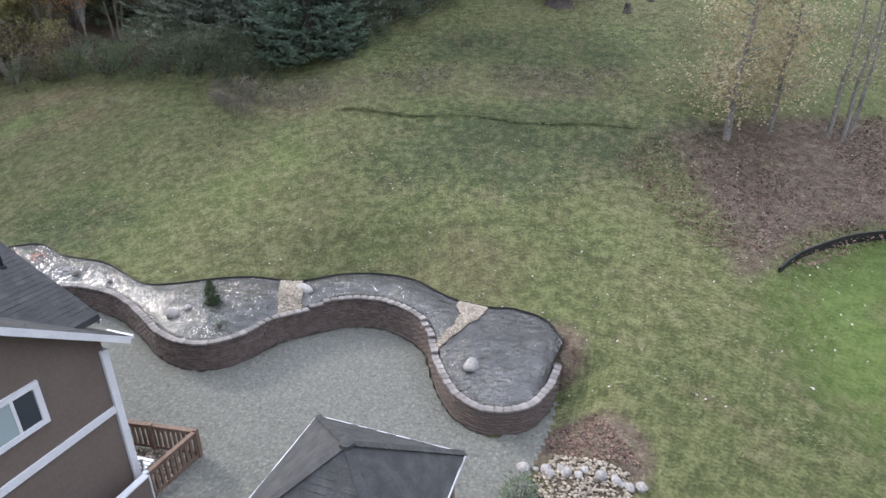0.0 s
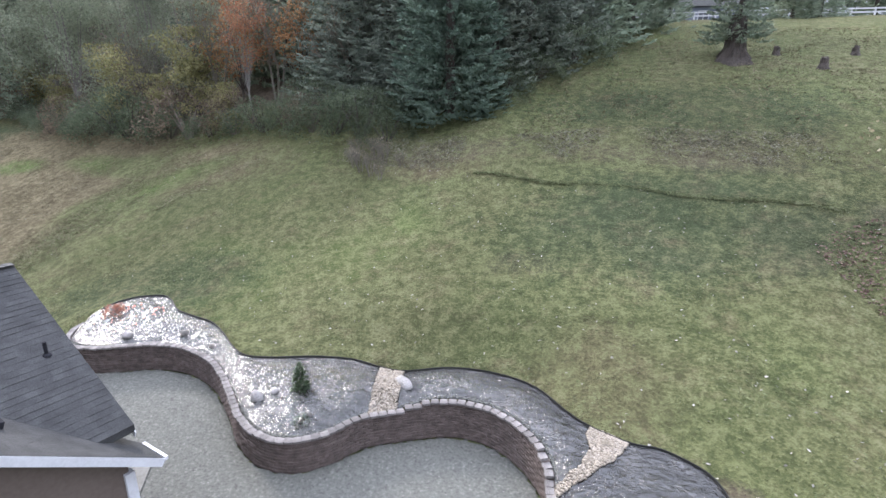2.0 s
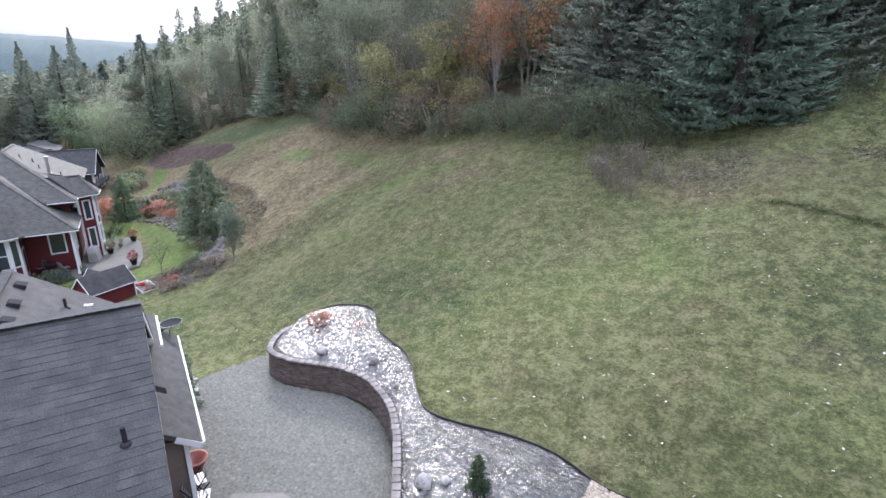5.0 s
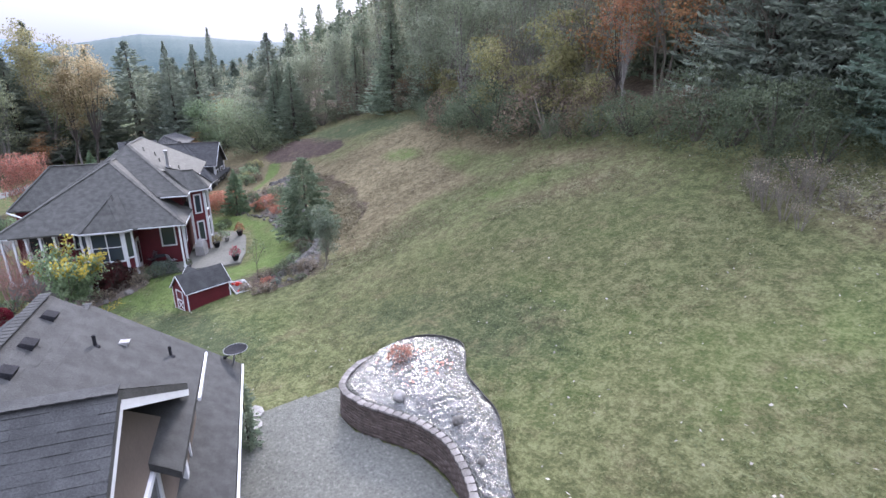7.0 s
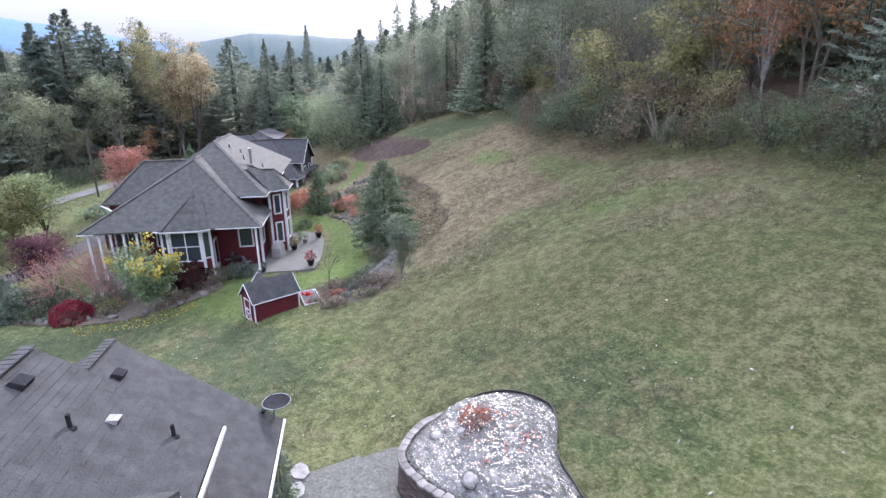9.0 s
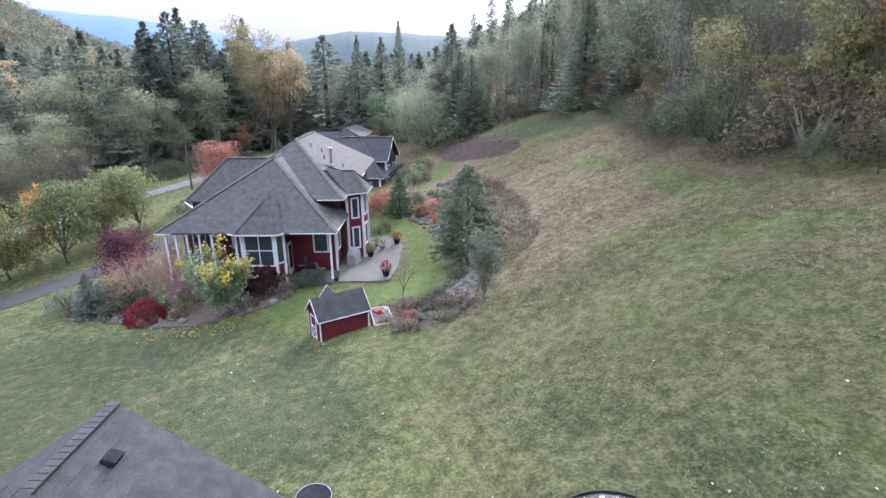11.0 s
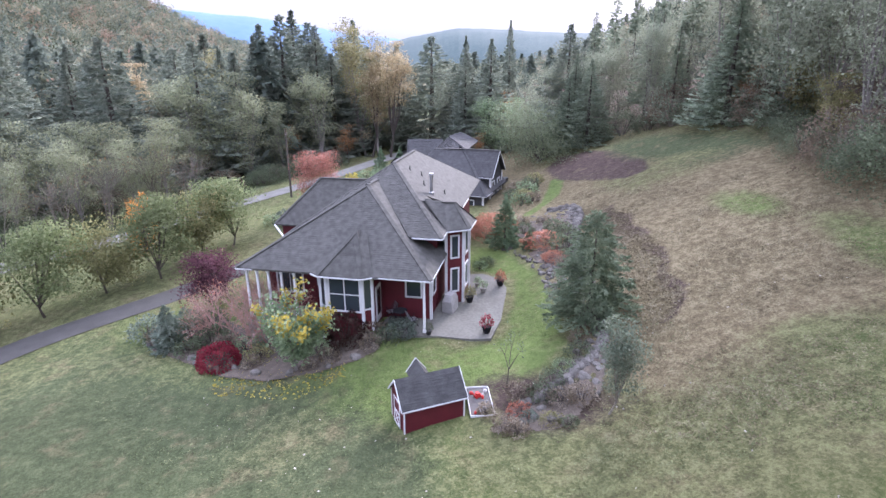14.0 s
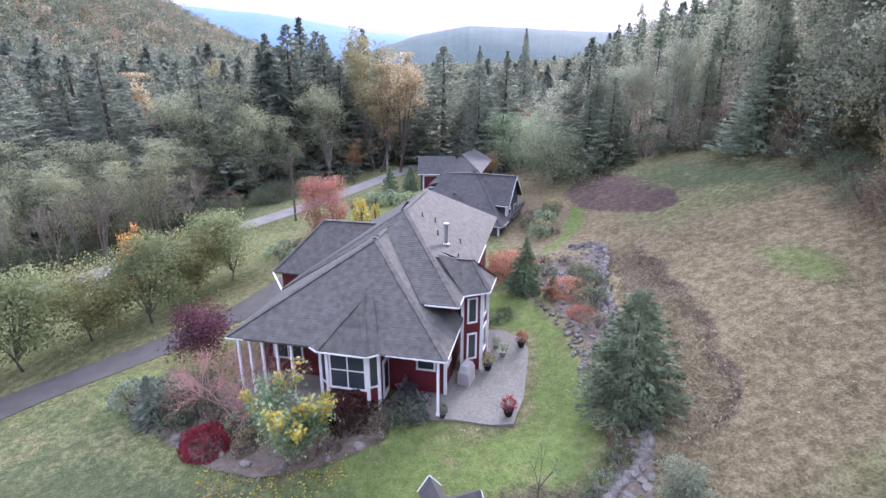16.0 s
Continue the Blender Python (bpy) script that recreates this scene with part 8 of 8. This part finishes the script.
# hedge, autumn trees and posts down the lane
hedge = bush_meshes(1.8, 1.6, 360, L_green, M_bark, n_leaf=1100, size=0.18, shell=0.8)
for x, y in [(-90.5, 15.5), (-89.8, 17.5), (-89.0, 19.5), (-88.2, 21.4)]:
    plant("hedge_shrub", hedge, x, y, "clipped green hedge shrub beside the lane", "hedge", "hedge by the lane")
salmon = broad_meshes(6.8, 1.5, 363, leaves("salmon_red_leaves", (0.25, 0.105, 0.080), (0.35, 0.165, 0.128), (0.44, 0.240, 0.190)), M_bark, n_leaf=4200, size=0.15, stem=0.06, clumps=60, gap=0.5, egg=0.2, trunk=0.01)
plant("maple_tree", salmon, -78.0, 9.5, "upright maple with dense salmon-red autumn leaves by the lane", "tree")
plant("maple_tree", salmon, -79.8, 11.2, "upright maple with dense salmon-red autumn leaves by the lane", "tree", scale=0.92)
col = bush_meshes(3.4, 0.95, 361, L_yellow, M_bark, n_leaf=900, size=0.2, shell=0.6)
plant("shrub", col, -80.8, 14.0, "columnar golden-yellow shrub by the lane", "shrub")
plant("shrub", col, -83.2, 15.6, "columnar golden-yellow shrub by the lane", "shrub", scale=0.6)
plant("shrub", col, -80.2, 20.6, "columnar golden-yellow shrub by the lane", "shrub", scale=0.75)
for x, y, k, s in [(-74.6, 5.6, 1, 1.3), (-75.6, 6.6, 0, 1.4), (-72.4, 7.0, 4, 1.0), (-73.4, 8.0, 1, 1.2), (-76.6, 8.0, 2, 1.1), (-71.4, 8.4, 2, 0.9), (-88, 11.4, 1, 1.2), (-90.4, 12.6, 4, 1.1), (-92.6, 14.4, 1, 1.3), (-85.6, 9.4, 4, 1.0)]:
    plant("shrub", small[k], x, y, "low garden shrub beside the lane", "shrub", "shrubs by the lane", s)
plant("fir_tree", con_b, -95.0, 17.6, "small dark fir on the lane verge", "tree", scale=0.9)
plant("fir_tree", con_b, -98.0, 20.5, "small dark fir on the lane verge", "tree", scale=0.8)
willow = broad_meshes(7.5, 4.0, 362, leaves("pale_willow_leaves", (0.170, 0.205, 0.120), (0.240, 0.280, 0.170), (0.310, 0.350, 0.225), isl=0.06), M_bark, n_leaf=12000, size=0.16, stem=0.05, clumps=60, gap=0.55)
plant("willow_tree", willow, -90.0, 38.4, "broad pale grey-green willow at the meadow's end", "tree", scale=1.15, wide=1.15)


def utility_pole(x, y):
    P_ = thing("utility_pole", pose(x, y, gz(x, y)), "dark wooden utility pole beside the lane", "pole")
    part("pole", Geo().tube((0, 0, -0.3), (0, 0, 8.5), 0.14, 0.09, 7), M_bark, P_)
    part("crossarm", Geo().box(-0.9, -0.05, 7.8, 0.9, 0.05, 7.92), M_bark, P_)


utility_pole(-86.5, 6.0)
wire = Geo()
for i in range(24):
    a, b = i / 24, (i + 1) / 24
    f3 = lambda t: (-86.5 - 6 * t + 18 * t, 6.0 - 30 * t, gz(-86.5, 6.0) + 7.9 - 2.4 * t * (1 - t))
    wire.tube(f3(a), f3(b), 0.012, 0.012, 3)
tagged(part("power_line", wire, M_darkmetal), "thin sagging overhead power line", "cable")

# ---- trees along the valley and behind the houses ----
VW = "valley trees"
valley_firs = [conifer_meshes(20, 5.2 + 0.4 * i, 370 + i, L_hemlock, M_bark, boughs=(430, 390, 360)[i], sprays=24, size=0.66, low=(0.02, 0.05, 0.10)[i], full=(0.85, 0.95, 0.75)[i], ragged=(0.5, 0.6, 0.65)[i], droop=0.45) for i in range(3)]
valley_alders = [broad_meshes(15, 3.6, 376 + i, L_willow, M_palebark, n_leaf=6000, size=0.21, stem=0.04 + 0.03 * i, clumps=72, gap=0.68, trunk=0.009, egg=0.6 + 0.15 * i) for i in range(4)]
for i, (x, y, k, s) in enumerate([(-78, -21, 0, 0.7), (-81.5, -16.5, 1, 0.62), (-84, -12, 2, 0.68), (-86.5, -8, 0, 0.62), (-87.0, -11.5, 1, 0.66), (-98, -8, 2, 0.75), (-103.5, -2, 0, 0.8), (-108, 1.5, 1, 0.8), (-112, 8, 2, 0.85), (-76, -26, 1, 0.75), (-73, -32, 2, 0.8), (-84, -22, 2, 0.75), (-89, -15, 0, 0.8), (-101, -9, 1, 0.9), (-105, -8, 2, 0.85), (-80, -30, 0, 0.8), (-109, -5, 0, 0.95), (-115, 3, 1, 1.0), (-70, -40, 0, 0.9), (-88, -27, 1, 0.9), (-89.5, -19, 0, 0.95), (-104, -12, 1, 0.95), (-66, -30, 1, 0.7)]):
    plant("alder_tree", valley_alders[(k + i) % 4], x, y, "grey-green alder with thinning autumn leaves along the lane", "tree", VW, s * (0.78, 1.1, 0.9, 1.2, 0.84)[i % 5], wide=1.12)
for i, (x, y, k, s) in enumerate([(-113, -27, 0, 0.85), (-120, -33, 1, 0.95), (-113, -14, 2, 0.9), (-117, -8, 0, 1.0), (-121, -2, 1, 1.05), (-113, -5, 1, 0.85), (-124, 6, 2, 1.05), (-119, 10, 0, 0.8), (-128, 14, 1, 1.1), (-126, 22, 0, 0.95), (-121, 28, 2, 0.9), (-106, -22, 1, 0.8), (-101, -33, 2, 0.9), (-131, -14, 0, 1.1), (-135, 2, 1, 1.2), (-118, -42, 0, 1.0), (-98, -45, 1, 0.9), (-113, 33, 0, 0.85), (-107, 36, 1, 0.8), (-118, 38, 2, 0.95), (-99, 46, 0, 0.75)]):
    s = min(s * 1.12, float(headroom(x, y, gz(x, y))) / 20 * (1.15, 1.0, 1.25, 0.9)[i % 4])
    plant("fir_tree", valley_firs[k], x, y, "tall dark fir rising above the valley woods", "tree", VW, s, wide=(1.5, 1.9, 1.7)[i % 3])
for x, y, k, s in [(-112, 19.6, 0, 0.98), (-113.5, 16.5, 1, 0.9), (-124, -26, 1, 0.95), (-128, -30, 0, 0.9)]:
    plant("cottonwood_tree", golds[k], x, y, "tall cottonwood with pale golden leaves", "tree", VW, s)
for x, y, k, s in [(-110, 12.5, 0, 0.7), (-109, 39.5, 1, 1.0), (-112, 3, 1, 0.8), (-101, 33, 0, 0.5)]:
    plant("maple_tree", oranges[k], x, y, "brownish-orange maple among the valley trees", "tree", VW, s)
for x, y, k, s in [(-124, 15.5, 0, 1.2), (-127, 13, 1, 1.2), (-115, 29, 1, 0.95), (-99, 43, 0, 0.75), (-101, 38, 1, 0.7), (-103, 34, 0, 0.8), (-97, 49, 0, 0.72), (-104, 42, 1, 0.7), (-94, 50, 0, 0.7)]:
    plant("broadleaf_tree", greens[k] if (x + y) % 2 else alders[k], x, y, "dull green broadleaf tree at the meadow's end", "tree", VW, s)

for x, y, s, w in [(-95.5, -17.2, 1.05, 1.5), (-104.3, -8.6, 1.02, 1.4), (-116.7, 2.2, 1.22, 1.4), (-112.5, -1.6, 1.06, 1.3), (-122.4, 7.3, 1.14, 1.3), (-121.1, 34.4, 0.98, 1.0), (-129.0, 44.7, 0.98, 0.7), (-89.0, -27.0, 0.95, 1.5), (-108, 32, 0.8, 1.0), (-100, -24, 0.9, 1.4)]:
    plant("fir_tree", valley_firs[int(-x) % 3], x, y, "broad dark fir with drooping boughs behind the lane", "tree", VW, s, wide=w)
poplar = broad_meshes(19, 3.0, 380, leaves("fading_yellow_green_leaves", (0.205, 0.195, 0.098), (0.290, 0.272, 0.142), (0.375, 0.350, 0.200), isl=0.07), M_palebark, n_leaf=6500, size=0.24, stem=0.16, clumps=66, gap=0.66, egg=0.4, trunk=0.010)
for x, y, s in [(-117.5, 15.4, 1.2), (-115.0, 17.6, 1.08), (-121.0, -12.5, 1.05)]:
    plant("cottonwood_tree", poplar, x, y, "tall cottonwood with fading yellow-green leaves", "tree", VW, s)
for i in range(26):
    t = i / 25
    x, y = -107 + 31 * t + 1.5 * math.sin(i * 2.3), 9.5 - 33 * t + 1.5 * math.cos(i * 1.7)
    plant("bramble_bush", brown_bush if i % 4 == 1 else brambles[i % 3], x, y, "tangled undergrowth bush along the lane's wood", "bush", "undergrowth along the lane", 0.7 + 0.5 * ((i * 7) % 5) / 5)
for i, (x, y) in enumerate([(-75, -21), (-78.5, -17), (-81, -13.5), (-85, -9.5), (-88, -7), (-76, -26), (-71, -25)]):
    plant("bare_tree", bare_wood[i % 2], x, y, "thin leafless brown tree at the valley wood's edge", "tree", "bare trees along the lane", 0.55 + 0.06 * (i % 4))

# ---- upper meadow: fence, far house and trees ----
F_ = thing("paddock_fence", Matrix.Identity(4), "white post-and-rail fence along the upper meadow", "fence")
for i in range(24):
    x = 4 + i * 2.4
    y = 80 + 0.03 * x
    part("post", Geo().box(x - 0.08, y - 0.08, gz(x, y) - 0.2, x + 0.08, y + 0.08, gz(x, y) + 1.0), M_white, F_)
    if i < 23:
        for h in (0.5, 0.9):
            part("rail", Geo().beam((x, y, gz(x, y) + h), (x + 2.4, y + 0.07, gz(x + 2.4, y) + h), 0.05, 0.16), M_white, F_)


def far_house():
    x, y = 15.0, 98.0
    z = gz(x, y)
    H = thing("house", pose(x, y, z, 0, 0, 10), "grey-blue house with white windows beyond the paddock", "house")
    part("wall", Geo().box(-5, 0, -0.5, 5, 7, 3.0), ramp_material("blue_siding", [(0.18, 0.21, 0.26), (0.23, 0.26, 0.31)], scale=2, bump=0), H)
    part("roof", Geo().add([(-5.5, -0.5, 2.9), (5.5, -0.5, 2.9), (5.5, 3.5, 5.4), (-5.5, 3.5, 5.4), (5.5, 7.5, 2.9), (-5.5, 7.5, 2.9)], [(0, 1, 2, 3), (3, 2, 4, 5), (1, 4, 2), (5, 0, 3), (5, 4, 1, 0)]), M_roof, H)
    for xx in (-3.2, 0, 3.2):
        window(H, xx, -0.01, 0.9, 0, 1.4, 1.3, 2, 1)
    part("porch_post", Geo().box(-5, -1.6, 0, -4.85, -1.45, 2.5), M_white, H)


far_house()
for i, (x, y, s) in enumerate([(0, 78, 0.9), (5, 95, 0.9), (27, 96, 0.9), (34, 90, 0.8), (10, 110, 1.0), (40, 100, 1.0), (22, 112, 1.1), (-4, 72, 1.0), (48, 92, 1.0), (30, 108, 1.0)]):
    plant("fir_tree", firs[i % 3], x, y, "dark fir on the skyline of the upper meadow", "tree", "meadow firs", s)

# ---- fallen leaves and grass tufts ----
rl = np.random.default_rng(51)


def litter(name, n, poly, size, material, label, seed, lift=0.03, flat=0.15):
    g_ = np.random.default_rng(seed)
    q_ = random_in(poly, n, g_)
    ins_, _ = inside(q_[:, 0], q_[:, 1], BED)
    iny_, _ = inside(q_[:, 0], q_[:, 1], YARD)
    q_ = q_[~ins_ & ~iny_]
    c_ = np.c_[q_, ground_z(q_[:, 0], q_[:, 1]) + lift]
    v_, f_ = cards(c_, g_.normal(0, 1, (len(c_), 3)) * [1, 1, flat], size, size * 0.7, g_, -2.0)
    tagged(part(name, (v_, f_), material), label, "leaves", kind="stuff")


M_leaf = ramp_material("pale_leaf", [(0.34, 0.31, 0.25), (0.52, 0.49, 0.43)], scale=2, bump=0, island=0.4)
M_brownleaf = ramp_material("brown_leaf", [(0.13, 0.082, 0.062), (0.26, 0.175, 0.14)], scale=2, bump=0, island=0.5)
litter("fallen_leaves", 900, [(-14, 19), (8, 12), (22, 16), (22, 32), (8, 34), (-14, 34)], 0.11, M_leaf, "pale leaves scattered over the lawn", 1)
litter("fallen_leaves", 350, [(-60, 0), (-14, 19), (-14, 40), (-50, 40)], 0.11, M_leaf, "pale leaves scattered over the lawn", 2)
litter("fallen_leaves", 9000, [(11, 21), (15, 19.5), (25, 24), (26, 32), (14, 31), (9, 28)], 0.13, M_brownleaf, "brown fallen leaves under the birches", 3)
litter("fallen_leaves", 700, [(-47, 6), (-42, 8), (-40.5, 12), (-42, 14.5), (-45, 14)], 0.14, L_yellow, "yellow leaves fallen under the garden tree", 4)
litter("fallen_leaves", 1100, [(3.0, 12.2), (4.6, 12.4), (5.2, 10.4), (3.4, 10.8)], 0.09, M_brownleaf, "brown leaves and bark beside the wall's end", 5)


def tufts(name, n, poly, size, material, label, seed, even=0.0):
    g_ = np.random.default_rng(seed)
    q_ = random_in(poly, n, g_)
    keep = np.ones(len(q_), bool)
    for zone in (BED, YARD, PATIO, MULCH, ROCKS):
        i_, d_ = inside(q_[:, 0], q_[:, 1], zone)
        keep &= ~i_ & (d_ > 0.12)
    dens = even + noise_field(q_[:, 0], q_[:, 1])
    keep &= g_.uniform(0, 1, len(q_)) < dens
    q_ = q_[keep]
    c_ = np.c_[q_, ground_z(q_[:, 0], q_[:, 1]) + size * 0.2]
    o_ = np.c_[g_.normal(0, 0.8, (len(c_), 2)), np.full(len(c_), 0.12)]
    v_, f_ = cards(c_, o_, size, size * 0.22, g_, 0.0, 0.3)
    tagged(part(name, (v_, f_), material), label, "grass", kind="stuff")


def noise_field(x, y):
    r = np.zeros_like(x)
    for a, b, p_ in ((0.9, 0.4, 1.0), (-0.5, 1.1, 2.2), (1.7, -1.3, 0.3), (0.31, 0.27, 4.0), (2.3, 1.9, 1.1)):
        r += np.sin(a * x + b * y + p_ + 0.8 * np.sin(b * x - a * y))
    return np.clip(0.5 + 0.2 * r, 0.08, 1)


M_tuft = ramp_material("grass_tuft", [(0.13, 0.150, 0.070), (0.175, 0.195, 0.095), (0.235, 0.25, 0.135)], scale=0.35, fine=6, bump=0, island=0.3, spec=0.1)
M_straw = ramp_material("straw_tuft", [(0.150, 0.128, 0.078), (0.215, 0.186, 0.116), (0.285, 0.252, 0.166)], scale=0.35, fine=6, bump=0, island=0.35, spec=0.1)
tufts("grass", 95000, [(-34, 14), (-20, 19), (-10, 18), (4, 10), (14, 10), (14, 33), (-8, 36), (-34, 40)], 0.13, M_tuft, "short lawn grass in clumpy tufts", 1)
tufts("grass", 30000, [(-70, 20), (-52, -4), (-34, 8), (-22, 14), (-30, 36), (-46, 26), (-60, 22)], 0.15, M_tuft, "short lawn grass in clumpy tufts", 2)
tufts("dry_grass", 85000, [(-33, 25), (-40, 29.5), (-56, 33.5), (-70, 36), (-64, 46), (-36, 43), (-20, 38), (-28, 30)], 0.14, M_straw, "dry straw-coloured meadow grass", 3)
tufts("dry_grass", 22000, [(-20, 36.5), (-5, 32.4), (20, 32.0), (24, 60), (-4, 60), (-8, 40)], 0.24, M_straw, "rough straw-coloured meadow grass", 4)

M_rough = ramp_material("rough_grass", [(0.170, 0.156, 0.112), (0.235, 0.218, 0.160), (0.310, 0.292, 0.222)], scale=0.3, fine=6, bump=0, island=0.35, spec=0.1)
tufts("dry_grass", 22000, [(-16, 35.4), (-10, 33.8), (-4, 33.0), (8, 31.8), (15, 32), (12, 37), (2, 38), (-5, 37), (-15, 38.0)], 0.17, M_rough, "long brownish dead grass below the wood", 6, 0.25)

# long grass hanging over the little scarp
g_ = np.random.default_rng(61)
x_ = g_.uniform(-6, 11, 2600)
c_ = np.c_[x_, scarp(x_) + g_.normal(0.05, 0.07, 2600)]
c_ = np.c_[c_, ground_z(c_[:, 0], c_[:, 1]) + 0.12]
v_, f_ = cards(c_, np.c_[g_.normal(0, 0.6, (2600, 2)) + [0, -0.5], np.full(2600, -0.1)], 0.17, 0.04, g_)
tagged(part("grass", (v_, f_), M_tuft), "long green grass along the low scarp", "grass", kind="stuff")
# clods and dead stalks on the rough bank
q_ = g_.uniform((-61.5, -3.6), (-39, 0.1), (7500, 2))
q_[:, 1] += bank_line(q_[:, 0])
c_ = np.c_[q_, ground_z(q_[:, 0], q_[:, 1]) - 0.1 + g_.uniform(0, 0.12, len(q_))]
v_, f_ = cards(c_, np.c_[g_.normal(0, 1, (len(c_), 2)), np.full(len(c_), 0.25)], 0.24, 0.05, g_)
tagged(part("dry_grass", (v_, f_), M_straw), "dead brown stalks on the rough earth bank", "grass", kind="stuff")
